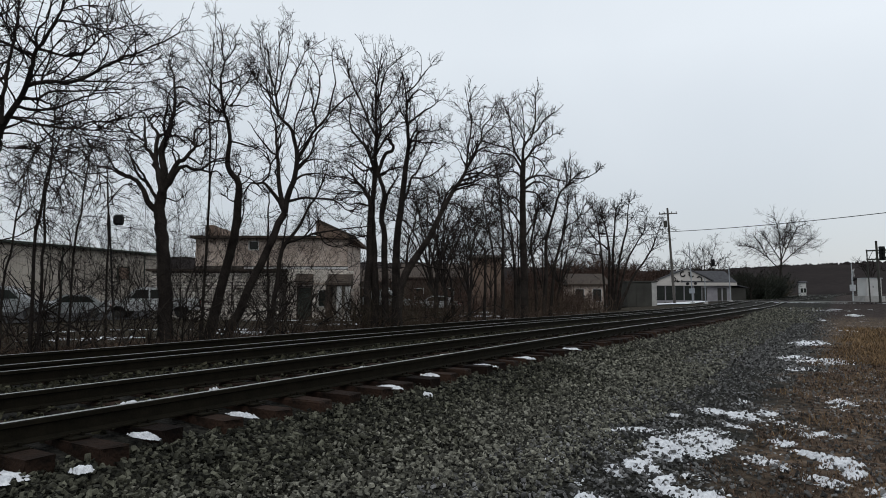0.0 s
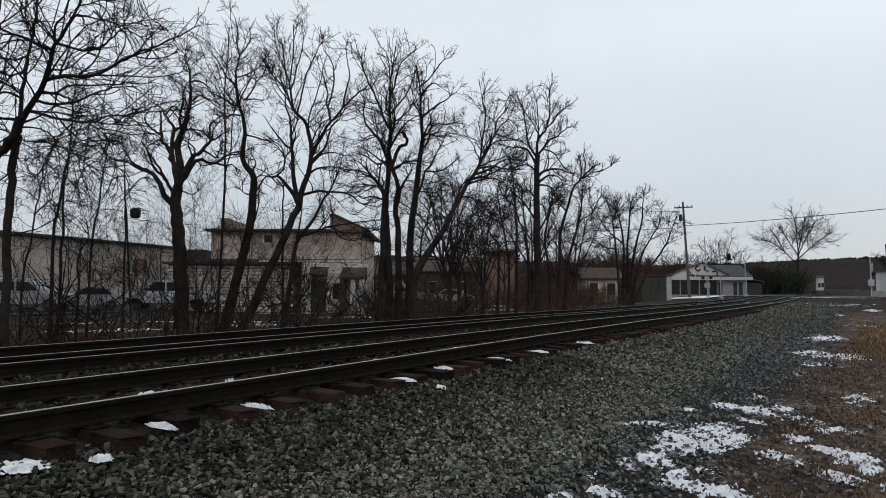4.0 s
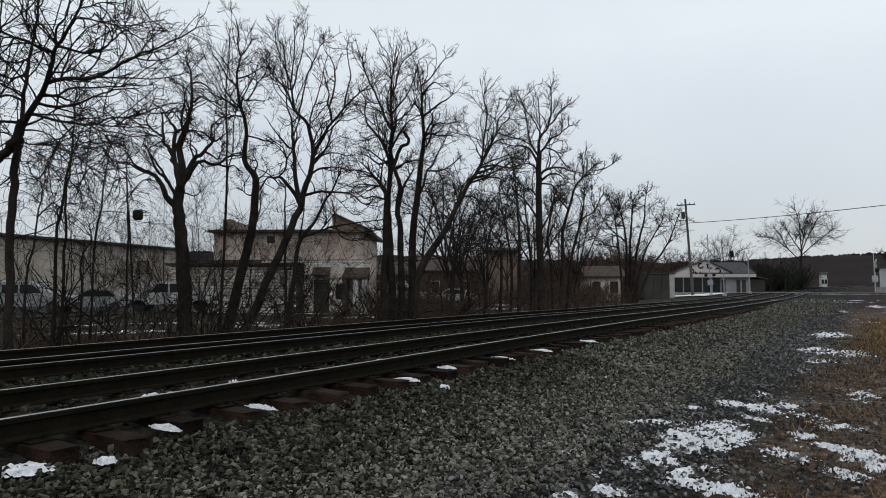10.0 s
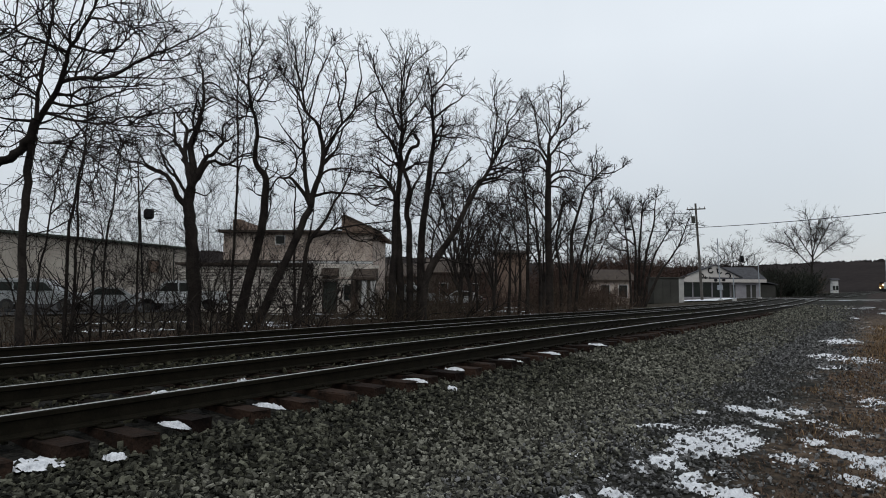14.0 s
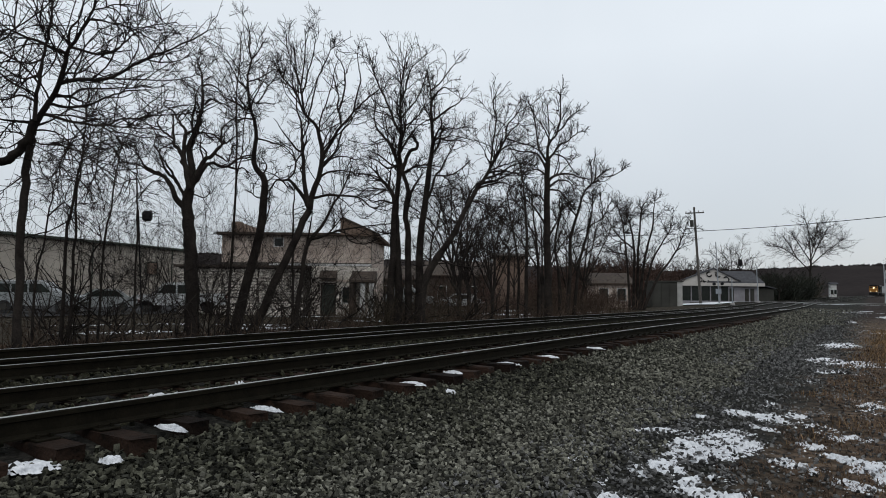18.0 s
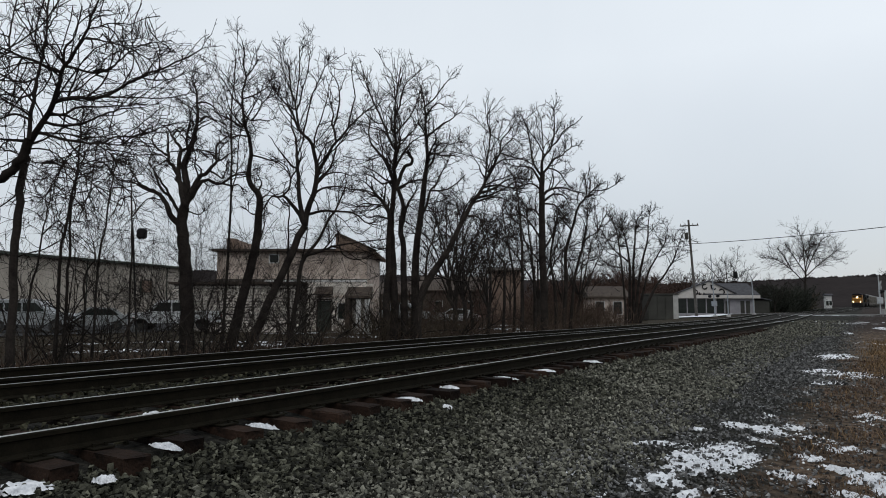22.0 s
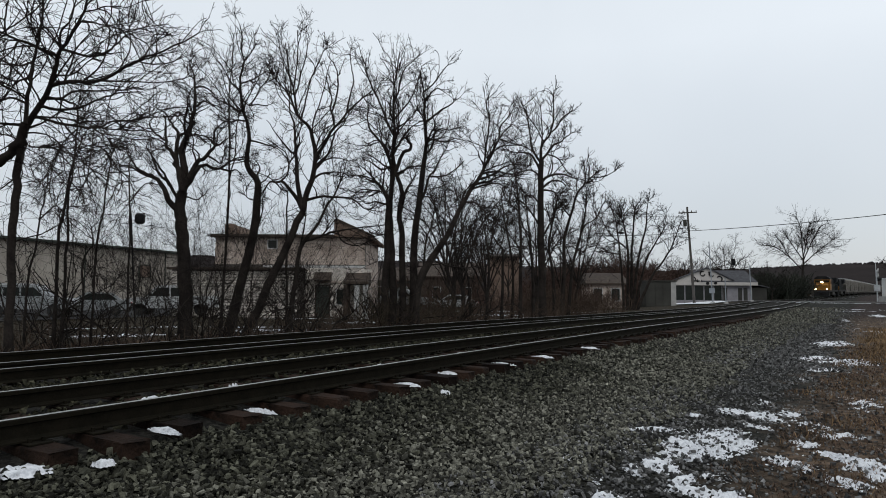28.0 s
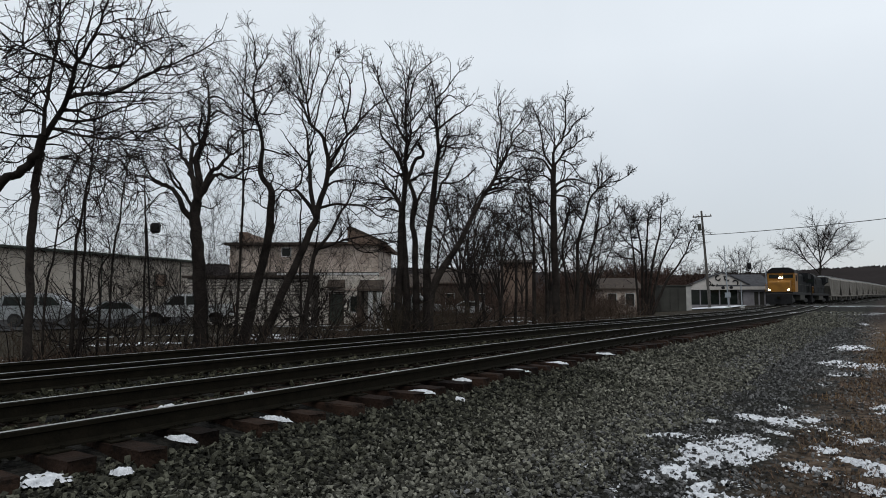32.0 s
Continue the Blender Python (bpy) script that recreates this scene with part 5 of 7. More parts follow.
# ---- hill ----
def hill():
    """A long wooded ridge round the far side of the valley."""
    rng = np.random.default_rng(21)
    n, k = 240, 8
    a = np.linspace(-1.75, 0.7, n)
    top = 24 - 7 * a + 2.5 * np.sin(a * 5.1) + 2 * np.sin(a * 11 + 1) + rng.normal(size=n) * 0.5
    v = []
    for j in range(k):
        s = j / (k - 1)
        rad = 430 + 260 * s
        h = -3 + (top + 3) * np.sin(s * math.pi * 0.55) / math.sin(math.pi * 0.55)
        v.append(np.stack([np.sin(a) * rad, np.cos(a) * rad, h + rng.normal(size=n) * 0.5], 1))
    v = np.concatenate(v)
    i = (np.arange(k - 1)[:, None] * n + np.arange(n - 1)[None]).ravel()
    f = np.stack([i, i + 1, i + n + 1, i + n], 1)
    tagged(new("backdrop", mesh_from("backdrop", v, f, HILLWOOD, smooth=True)), "low wooded brown hill on the horizon", "hill", kind="structure")
    m = 3500
    aa = -1.75 + 2.45 * rng.random(m)
    s = 0.72 + 0.28 * rng.random(m)
    rad = 430 + 260 * s
    tp = np.interp(aa, a, top)
    z = -3 + (tp + 3) * np.sin(s * math.pi * 0.55) / math.sin(math.pi * 0.55)
    P = np.zeros((m, 3, 3))
    P[:, 0] = np.stack([np.sin(aa) * rad, np.cos(aa) * rad, z - 1], 1)
    hh = 1.4 + 1.4 * rng.random(m)
    P[:, 1] = P[:, 0] + np.stack([rng.normal(size=m) * 0.3, rng.normal(size=m) * 0.3, hh * 0.55], 1)
    P[:, 2] = P[:, 0] + np.stack([rng.normal(size=m) * 0.5, rng.normal(size=m) * 0.5, hh], 1)
    R = np.stack([np.full(m, 0.8), 0.8 + 0.7 * rng.random(m), np.full(m, 0.25)], 1)
    v, f = tubes(P, R, 3)
    tagged(new("far_woods", mesh_from("far_woods", v, f, HILLWOOD)), "bare brown woods covering a distant hill", "woods", kind="stuff")


hill()

thicket("brush", scatter(56, -20, -10.8, 138, 162, 60), 5.2, 11, EVERGREEN, "dark scrub along the line beyond the crossing", 0.8, 61, 1.8, 0.9, 0.008)
thicket("brush", scatter(30, -19.8, -15.0, 39.5, 44, 50), 2.4, 9, DARKBRUSH, "dense dark bushes beside the far track", 1.2, 51, 1.4, 0.9, 0.006)
thicket("brush", scatter(26, -27, -17, 29, 40, 52), 1.7, 8, REDBRUSH, "dark tangled scrub beyond the clump of trees", 1.1, 53, 1.6, 0.8, 0.006)
thicket("brush", scatter(14, -20, -17.5, 2, 12, 54), 1.2, 7, DARKBRUSH, "dark undergrowth before the parked vehicles", 1.1, 55, 1.2, 0.7, 0.006)
thicket("brush", scatter(90, -35, -19.5, 2, 40, 14), 0.9, 6, BRUSH, "low dead brush between the railway and the yard", 0.9, 15)
thicket("vines", scatter(22, -19.5, -16.0, 11, 22, 70), 5.6, 3, TWIG, "thin whippy saplings reaching into the crowns", 1.5, 71, 1.4, 1.0, 0.005)
thicket("vines", scatter(20, -18.5, -14.5, 4, 17, 18), 5.0, 3, TWIG, "tall whippy saplings and vines among the trees", 1.1, 19, 1.2, 1.2, 0.008)
thicket("brush", scatter(56, -18.8, -13.4, 2, 30, 24), 2.8, 2, BARK, "dark crooked saplings crowding the far side of the track", 0.9, 25, 1.0, 0.7, 0.018)
thicket("brush", scatter(200, -18, -12.7, 1, 32, 26), 0.7, 6, DARKBRUSH, "low tangle of dead stems beside the far track", 0.8, 27, 0.8, 0.7, 0.006)
thicket("brush", scatter(11, -17.5, -14.3, 12.5, 25, 40), 3.4, 2, BARK, "crooked dark saplings before the block building", 0.8, 41, 1.0, 0.8, 0.011)

# ---- buildings ----
def corrugated(bm, length, height, rib=0.3, depth=0.03):
    """A ribbed sheet wall along x, ribs standing out towards -y."""
    n = int(length / rib)
    xs, ys = [], []
    for i in range(n):
        for s, d in ((0, 0), (0.62, 0), (0.7, -depth), (0.92, -depth)):
            xs.append((i + s) * rib)
            ys.append(d)
    xs.append(n * rib)
    ys.append(0)
    a = [bm.verts.new((x, y, 0)) for x, y in zip(xs, ys)]
    b = [bm.verts.new((x, y, height)) for x, y in zip(xs, ys)]
    for i in range(len(xs) - 1):
        bm.faces.new((a[i], a[i + 1], b[i + 1], b[i]))
    return bm


def warehouse():
    a, b = Vector((-53.2, 14.3, 0)), Vector((-63.6, 47.6, 0))
    d = (b - a)
    L = d.length
    ang = math.degrees(math.atan2(d.y, d.x))
    w = thing("warehouse", pose(a.x, a.y, 0.0, 0, 0, ang), "long low warehouse with pale ribbed metal siding", "warehouse")
    # local: x along the wall, -y faces the railway
    part("wall", corrugated(bmesh.new(), L, 5.65), METALWALL, w)
    part("wall", B(0, L, 0.05, 0.25, 0, 5.6), METALWALL, w)
    part("wall", B(0, 0.2, 0.25, 30, 0, 5.6), METALWALL, w)
    part("wall", B(L - 0.2, L, 0.25, 30, 0, 5.6), METALWALL, w)
    part("wall", B(0, L, 30, 30.2, 0, 5.6), METALWALL, w)
    part("roof", prism(bmesh.new(), [(-0.35, 5.65), (-0.35, 5.78), (15, 7.0), (30.5, 5.78), (30.5, 5.65), (15, 6.85)], -0.3, L + 0.3, "x"), SHED, w, "low-pitched dark metal roof")
    part("gutter", B(-0.3, L + 0.3, -0.52, -0.36, 5.55, 5.78, bevel=0.03), DARKTRIM, w, "dark green eaves gutter")
    part("base_course", B(0, L, -0.08, -0.04, 0, 0.5), CONCRETE, w)
    for x in (9, 20.5, 31.5):
        dw = part("downpipe", C((x, -0.12, 0.1), (x, -0.12, 5.5), 0.06, seg=8), DARKTRIM, w)
    for x in (27.6,):
        wi = part("shutter", B(x, x + 1.6, -0.09, -0.05, 2.9, 4.1), ROOFBROWN, w, "closed brown shutter")
        part("shutter_frame", prism_frame(x - 0.08, x + 1.68, 2.82, 4.18, 0.09, -0.12, -0.04), DARKTRIM, wi)
    return w


def prism_frame(x0, x1, z0, z1, t, y0, y1):
    """A rectangular frame in the x-z plane."""
    bm = bmesh.new()
    box(bm, x0, x1, y0, y1, z0, z0 + t)
    box(bm, x0, x1, y0, y1, z1 - t, z1)
    box(bm, x0, x0 + t, y0, y1, z0 + t, z1 - t)
    box(bm, x1 - t, x1, y0, y1, z0 + t, z1 - t)
    return bm


warehouse()


def block_building():
    """Two-storey block building with a low wing; local x runs along its street face, -y towards the railway."""
    ang = 32.34
    g = 0.05
    h = thing("block_building", pose(-36.14, 29.39, g - 0.33, 0, 0, ang), "old two-storey building of painted concrete block and siding", "building")
    W, D = 9.9, 9.0
    part("wall", B(0, W, 0.02, 0.3, 0, 3.55), MORTAR, h)
    part("wall", B(0, 0.3, 0.3, D, 0, 5.4), MORTAR, h)
    part("wall", B(W - 0.3, W, 0.3, D, 0, 5.4), SIDING, h)
    part("wall", B(0, W, D, D + 0.3, 0, 5.4), MORTAR, h)
    part("wall", B(0, W, 0.04, 0.3, 3.55, 5.4), MORTAR, h)
    k = 0
    while 3.62 + k * 0.18 < 5.3:
        part("siding_board", prism(bmesh.new(), [(0.04, 3.62 + k * 0.18), (-0.02, 3.62 + k * 0.18), (0.02, 3.80 + k * 0.18), (0.04, 3.80 + k * 0.18)], 0.0, W, "x"), SIDING, h)
        k += 1
    part("band", B(3.2, W + 0.03, -0.08, -0.015, 3.42, 3.56), WHITEPAINT, h, "pale horizontal trim board")
    part("eave", B(-0.25, 7.9, -0.45, D + 0.3, 5.4, 5.58, bevel=0.02), DARKWOOD, h, "dark flat roof edge")
    # shed roof that rises at the right end, with its shingled slope
    part("roof", prism(bmesh.new(), [(7.9, 5.45), (7.9, 6.5), (8.1, 6.55), (10.5, 5.45), (10.4, 5.3), (W, 5.4)], -0.45, D + 0.4), ROOFBROWN, h, "weathered brown shingle roof slope")
    part("fascia", prism(bmesh.new(), [(7.85, 6.35), (7.85, 6.55), (8.1, 6.63), (10.55, 5.52), (10.5, 5.4), (8.1, 6.45)], -0.52, -0.455), DARKWOOD, h)
    part("chimney", B(-0.05, 0.55, 2.0, 2.7, 5.58, 6.5), ROOFBROWN, h, "short brick chimney")
    part("gable_peak", prism(bmesh.new(), [(-0.3, 5.58), (0.25, 6.55), (0.8, 5.58)], 3.5, 8.5), ROOFBROWN, h)
    # low wing in front
    wx0, wx1, wy = -2.2, 5.9, -1.6
    part("wing_wall", B(wx0 + 0.02, wx1 - 0.02, wy + 0.03, wy + 0.25, 0, 3.2), MORTAR, h)
    part("wing_wall", B(wx0, wx0 + 0.25, wy + 0.25, D - 2, 0, 3.2), MORTAR, h)
    part("wing_wall", B(wx1 - 0.25, wx1, wy + 0.25, 0, 0, 3.2), MORTAR, h)
    part("wing_roof", B(wx0 - 0.2, wx1 + 0.15, wy - 0.3, 0.0, 3.2, 3.36, bevel=0.02), DARKWOOD, h, "dark edge of the low wing's roof")
    part("wing_roof", B(wx0 - 0.2, -0.02, 0.0, D - 2, 3.2, 3.36, bevel=0.02), DARKWOOD, h)
    # doorway with awning, porch, post
    dx = 6.7
    part("wall_panel", B(5.95, W - 0.05, -0.02, 0.012, 0.15, 3.4), BLOCK, h)
    dw = part("door", B(dx, dx + 0.85, -0.045, -0.024, 0.15, 2.2), DARKTRIM, h, "dark green door under an awning")
    part("door_frame", prism_frame(dx - 0.08, dx + 0.93, 0.1, 2.3, 0.08, -0.07, -0.024), DARKWOOD, dw)
    wi = part("window", B(dx + 1.35, dx + 2.0, -0.045, -0.024, 1.0, 2.0), GLASS, h)
    part("window_frame", prism_frame(dx + 1.29, dx + 2.06, 0.94, 2.06, 0.07, -0.07, -0.032), WHITEPAINT, wi)
    part("awning", prism(bmesh.new(), [(-0.85, 2.6), (-0.8, 2.55), (0.02, 2.6), (0.02, 3.15)], dx - 0.1, dx + 1.0, "x"), DARKWOOD, h, "dark sloping awning")
    part("lintel", B(dx - 0.1, dx + 3.2, -0.12, 0.015, 2.4, 2.52), SIDING, h)
    part("sill", B(wx0, 8.9, -1.75, -0.05, 0.0, 0.12), CONCRETE, h, "concrete kerb along the wall")
    part("porch_roof", prism(bmesh.new(), [(-1.6, 2.35), (-1.6, 2.5), (0.0, 3.1), (0.0, 2.3)], 8.7, 10.3, "x"), DARKWOOD, h, "dark lean-to porch roof")
    part("porch_side", B(8.7, 8.95, -1.5, 0.0, 0.1, 2.3), DARKWOOD, h)
    for x in (9.4, 9.95):
        part("porch_post", B(x, x + 0.3, -1.45, -1.25, 0.1, 2.3), WHITEPAINT, h, "white painted porch post")
    win = part("window", B(3.5, 4.05, -0.06, -0.03, 4.7, 5.2), GLASS, h)
    part("window_frame", prism_frame(3.44, 4.11, 4.64, 5.26, 0.06, -0.09, -0.025), WHITEPAINT, win)
    return h


BLOCK_HOUSE = block_building()


def store():
    """White gabled shop beyond the crossing; local x to the right along its face."""
    g = 0.12
    h = thing("shop_building", pose(-22.25, 96.0, g - 0.2, 0, 0, 32.34), "faded tan gabled shop with a long grey roof", "building")
    W, D = 10.0, 6.0
    part("wall", B(0, W, 0, 0.2, 0, 2.9), TANPAINT, h)
    part("wall", B(0, 0.2, 0.2, D, 0, 2.9), TANPAINT, h)
    part("wall", B(W - 0.2, W, 0.2, D, 0, 2.9), WHITEPAINT, h)
    part("wall", B(0, W, D, D + 0.2, 0, 2.9), WHITEPAINT, h)
    part("gable", prism(bmesh.new(), [(-0.3, 2.65), (-0.3, 2.95), (4.2, 4.65), (7.4, 3.1), (7.4, 2.65)], -0.25, 0.0), TANPAINT, h, "faded tan gable front")
    part("roof", prism(bmesh.new(), [(-0.6, 2.88), (-0.55, 2.98), (4.2, 4.8), (7.6, 3.2), (7.6, 3.05), (4.2, 4.65)], -0.45, 0.2), ROOFGREY, h)
    part("roof", prism(bmesh.new(), [(-0.4, 2.92), (-0.4, 3.05), (3.0, 4.5), (6.5, 3.05), (6.5, 2.92)], 3.4, W + 0.4, "x"), ROOFGREY, h, "long grey shingle roof")
    part("roof", prism(bmesh.new(), [(-0.55, 2.85), (-0.55, 2.98), (3.0, 4.52), (3.0, 4.3)], 6.6, W + 0.5, "x"), ROOFGREY, h)
    part("fascia", B(-0.1, W + 0.5, -0.62, -0.56, 2.5, 2.9), TANPAINT, h, "pale fascia board over the windows")
    for i in range(5):
        x = 0.2 + i * 1.22
        wd = part("window", B(x, x + 1.12, -0.03, -0.005, 0.3, 2.45), GLASS, h)
        part("window_frame", prism_frame(x - 0.04, x + 1.16, 0.25, 2.5, 0.06, -0.06, -0.004), SHED, wd)
    part("wall_panel", B(6.1, 9.8, -0.04, -0.004, 0.2, 2.45), LILAC, h, "grey wall panel")
    for x in (6.3, 8.2, 8.9):
        part("door", B(x, x + 0.5, -0.07, -0.042, 0.2, 2.2), SHED, h)
    part("lean_to", B(W, W + 2.2, 0.6, 6.0, 0, 2.25), SHED, h, "low dark lean-to at the end of the shop")
    part("lean_to_roof", prism(bmesh.new(), [(W - 0.05, 2.75), (W + 2.4, 2.2), (W + 2.4, 2.32), (W - 0.05, 2.88)], 0.3, 6.2), ROOFGREY, h)
    part("wall_post", B(-0.05, 0.16, -0.12, -0.035, 0.0, 2.6), WHITEPAINT, h, "white corner post")
    for x in (1.38, 2.6, 3.82, 5.04):
        part("mullion", B(x - 0.06, x + 0.08, -0.1, -0.062, 0.28, 2.48), LILAC, h, "grey mullion between shop windows")
    part("window_apron", B(0.18, 6.05, -0.09, -0.062, 0.05, 0.62), LILAC, h, "grey panel under the shop windows")
    part("planter", B(1.0, 5.2, -1.2, -0.7, 0.0, 0.4), DARKWOOD, h)
    # dark ornaments on the gable: broken rings and short bars
    for x, z, r, a0, a1 in [(3.62, 3.98, 0.30, 60, 350), (4.75, 3.92, 0.30, 120, 330), (2.45, 3.28, 0.26, 0, 360), (3.2, 3.12, 0.30, 150, 380), (5.75, 3.32, 0.34, -60, 150)]:
        bm = bmesh.new()
        segs = 14
        for k in range(segs):
            b0, b1 = radians(a0 + (a1 - a0) * k / segs), radians(a0 + (a1 - a0) * (k + 1) / segs)
            cyl(bm, (x + r * math.cos(b0), -0.31, z + r * math.sin(b0)), (x + r * math.cos(b1), -0.31, z + r * math.sin(b1)), 0.055 + 0.035 * math.sin(k * 0.45) ** 2, seg=6)
        part("ornament", bm, BLACK, h, "dark curled ornament on the gable")
    for x, z, w, t in [(4.3, 4.12, 0.30, 0.12), (4.45, 3.72, 0.35, 0.10), (2.75, 3.0, 0.5, 0.12)]:
        part("ornament", B(x, x + w, -0.33, -0.255, z, z + t, bevel=0.03), BLACK, h, "short dark ornament on the gable")
    for ob in h.children_recursive:
        ob.data.transform(Matrix.Scale(1.09, 4))
    return h


store()


def shed():
    h = thing("metal_shed", pose(-19.8, 72.9, 0.0, 0, 0, 32.3), "dark grey metal shed beside the line", "shed")
    z = float(ground_z(-18, 74)) - 0.1
    part("wall", B(0, 2.7, 0, 2.2, z, z + 2.75, bevel=0.02), SHED, h)
    part("corner_post", B(2.7, 3.25, -0.02, 2.2, z, z + 2.75), CONCRETE, h, "pale end panel")
    part("roof", B(-0.1, 3.35, -0.12, 2.35, z + 2.75, z + 2.87), SHED, h)
    for k in range(3):
        part("door_panel", B(0.15 + k * 0.85, 0.92 + k * 0.85, -0.035, -0.005, z + 0.1, z + 2.6), SHED, h)


shed()


def far_house(x, y, w, d, hgt, rise, wall, roof, label, ang=32.0, windows=True):
    g = float(ground_z(x, y))
    h = thing("house", pose(x, y, g, 0, 0, ang), label, "house", "houses beyond the yards")
    part("wall", B(0, w, 0, d, 0, hgt), wall, h)
    part("roof", prism(bmesh.new(), [(-0.4, hgt - 0.05), (-0.4, hgt + 0.1), (d / 2, hgt + rise), (d + 0.4, hgt + 0.1), (d + 0.4, hgt - 0.05)], -0.4, w + 0.4, "x"), roof, h)
    n = max(2, int(w / 2.4)) if windows else 0
    for i in range(n):
        for z in ((0.9,) if hgt < 4 else (0.9, 3.5)):
            x0 = (i + 0.5) * w / n - 0.45
            wi = part("window", B(x0, x0 + 0.9, -0.03, -0.005, z, z + 1.3), GLASS, h)
            part("window_frame", prism_frame(x0 - 0.07, x0 + 0.97, z - 0.07, z + 1.37, 0.07, -0.05, -0.004), WHITEPAINT, wi)
    return h


far_house(-38, 100, 6, 7, 3.6, 1.8, DARKWOOD, DARKWOOD, "dark house half hidden by trees")
far_house(-25.6, 71.3, 3.9, 5, 2.7, 1.3, SIDING, DARKWOOD, "pale low house glimpsed through bare branches")
far_house(-32.9, 61.9, 3.0, 6, 5.4, 0.5, ROOFBROWN, DARKWOOD, "tall narrow windowless brown house behind bare trees", windows=False)
far_house(-43, 64, 7, 7, 3.4, 1.8, DARKWOOD, DARKWOOD, "dark tall house behind bare trees")
far_house(-52, 66, 11, 8, 3.0, 1.8, SHED, DARKWOOD, "low dark house with a dark roof")
far_house(-9.9, 230, 1.7, 1.2, 3.9, 0.5, WHITEPAINT, ROOFGREY, "small white outbuilding far along the line")

# ---- crossing ----
strip("road", -60, 60, 91.0, 95.4, ROADPALE, "salt-stained grey asphalt road crossing the railway", 0.12, 120, 8)
strip("forecourt", -24, -14.0, 75.2, 90.6, SNOW, "snow-covered ground before the shop", 0.12, 20, 12, "snow")


# ---- poles, wires and signals ----
def utility_pole(x, y, h, lean, label):
    z = float(ground_z(x, y))
    p = thing("utility_pole", pose(x, y, z, 0, lean, 32.3), label, "utility pole", "utility poles")
    part("pole", C((0, 0, -0.3), (0, 0, h), 0.17, 0.11, 12), POLEWOOD, p)
    part("crossarm", B(-1.1, 1.1, -0.14, -0.03, h - 0.75, h - 0.62, bevel=0.01), POLEWOOD, p)
    for x0 in (-1.0, -0.45, 0.45, 1.0):
        part("insulator", C((x0, -0.08, h - 0.62), (x0, -0.08, h - 0.42), 0.05, 0.03, 8), INSULATOR, p)
    part("transformer", C((-0.42, -0.1, h - 2.3), (-0.42, -0.1, h - 1.5), 0.22, seg=12), SHED, p, "grey can transformer")
    return p


utility_pole(-16.7, 82.0, 11.4, -3.2, "tall weathered wooden utility pole by the crossing")


def wire(name, a, b, sag, r, label):
    a, b = np.array(a, dtype=float), np.array(b, dtype=float)
    s = np.linspace(0, 1, 40)[:, None]
    p = a + (b - a) * s
    p[:, 2] -= sag * 4 * (s * (1 - s))[:, 0]
    v, f = tubes(p[None], np.full((1, 40), r), 5)
    return tagged(new(name, mesh_from(name, v, f, BLACK)), label, "cable")


wire("overhead_cable", (-17.3, 82.0, 8.88), (30, 52.0, 10.1), 0.9, 0.035, "black overhead cable strung over the railway")
wire("overhead_cable", (-17.5, 82.0, 10.6), (-30, 45.0, 10.3), 0.8, 0.022, "thin overhead wire running behind the trees")
wire("overhead_cable", (-17.3, 82.0, 8.7), (-34, 46.0, 8.0), 0.9, 0.03, "sagging overhead cable behind the trees")
SPLICE = tubes(np.array([[[-21.9, 72.3, 8.1], [-22.1, 71.9, 8.09], [-22.4, 71.2, 8.07]]]), np.array([[0.06, 0.13, 0.06]]), 8)
tagged(new("cable_splice_box", mesh_from("cable_splice_box", SPLICE[0], SPLICE[1], BLACK)), "dark splice case hanging on a cable", "cable box")


def slim_mast(x, y, h, lean, label, arm=0.0):
    z = float(ground_z(x, y))
    p = thing("crossing_mast", pose(x, y, z, 0, lean, 32.3), label, "signal mast", "masts at the crossing")
    part("pole", C((0, 0, -0.2), (0, 0, h), 0.07, 0.05, 10), GREYPAINT, p)
    part("foundation", B(-0.2, 0.2, -0.2, 0.2, -0.1, 0.2, bevel=0.03), CONCRETE, p)
    if arm:
        part("arm", C((0, 0, h * 0.56), (arm, 0, h * 0.64), 0.05, 0.04, 8), SHED, p)
        hd = part("signal_head", B(arm - 0.17, arm + 0.17, -0.2, 0.15, h * 0.60, h * 0.71, bevel=0.03), BLACK, p)
        part("hood", C((arm, -0.2, h * 0.66), (arm, -0.42, h * 0.655), 0.1, seg=10), BLACK, hd)
        part("control_box", B(-0.25, 0.25, -0.2, 0.2, 1.2, 1.75, bevel=0.02), GREYPAINT, p)
        part("lamp_pair", C((-0.45, -0.12, 2.3), (-0.45, 0.12, 2.3), 0.16, seg=12), BLACK, p)
        part("lamp_pair", C((0.45, -0.12, 2.3), (0.45, 0.12, 2.3), 0.16, seg=12), BLACK, p)
    return p


slim_mast(-14.3, 80.0, 7.0, -2.5, "slim grey crossing signal mast with an arm", 2.6)
slim_mast(-12.5, 97.0, 4.9, -2.0, "short pale post by the road")
slim_mast(-13.0, 80.5, 2.9, -1.0, "short grey post beside the crossing signal")


def relay_cabin():
    x, y = 2.5, 88.2
    z = 1.30
    c = thing("signal_cabin", pose(x, y, z, 0, 0, 32.3), "silver metal signal equipment cabin by the crossing", "signal cabin")
    part("body", B(0.2, 1.95, 0, 1.6, 0.0, 1.95, bevel=0.03), WHITEPAINT, c)
    part("roof", B(0.12, 2.03, -0.08, 1.68, 1.95, 2.03, bevel=0.02), GALV, c)
    part("base", B(-0.1, 2.25, -0.1, 1.7, -0.6, 0.0), CONCRETE, c)
    dr = part("door", B(0.35, 1.1, -0.03, 0.0, 0.1, 1.8, bevel=0.01), WHITEPAINT, c)
    part("handle", B(0.9, 0.96, -0.07, -0.03, 0.95, 1.15), BLACK, dr)
    return c


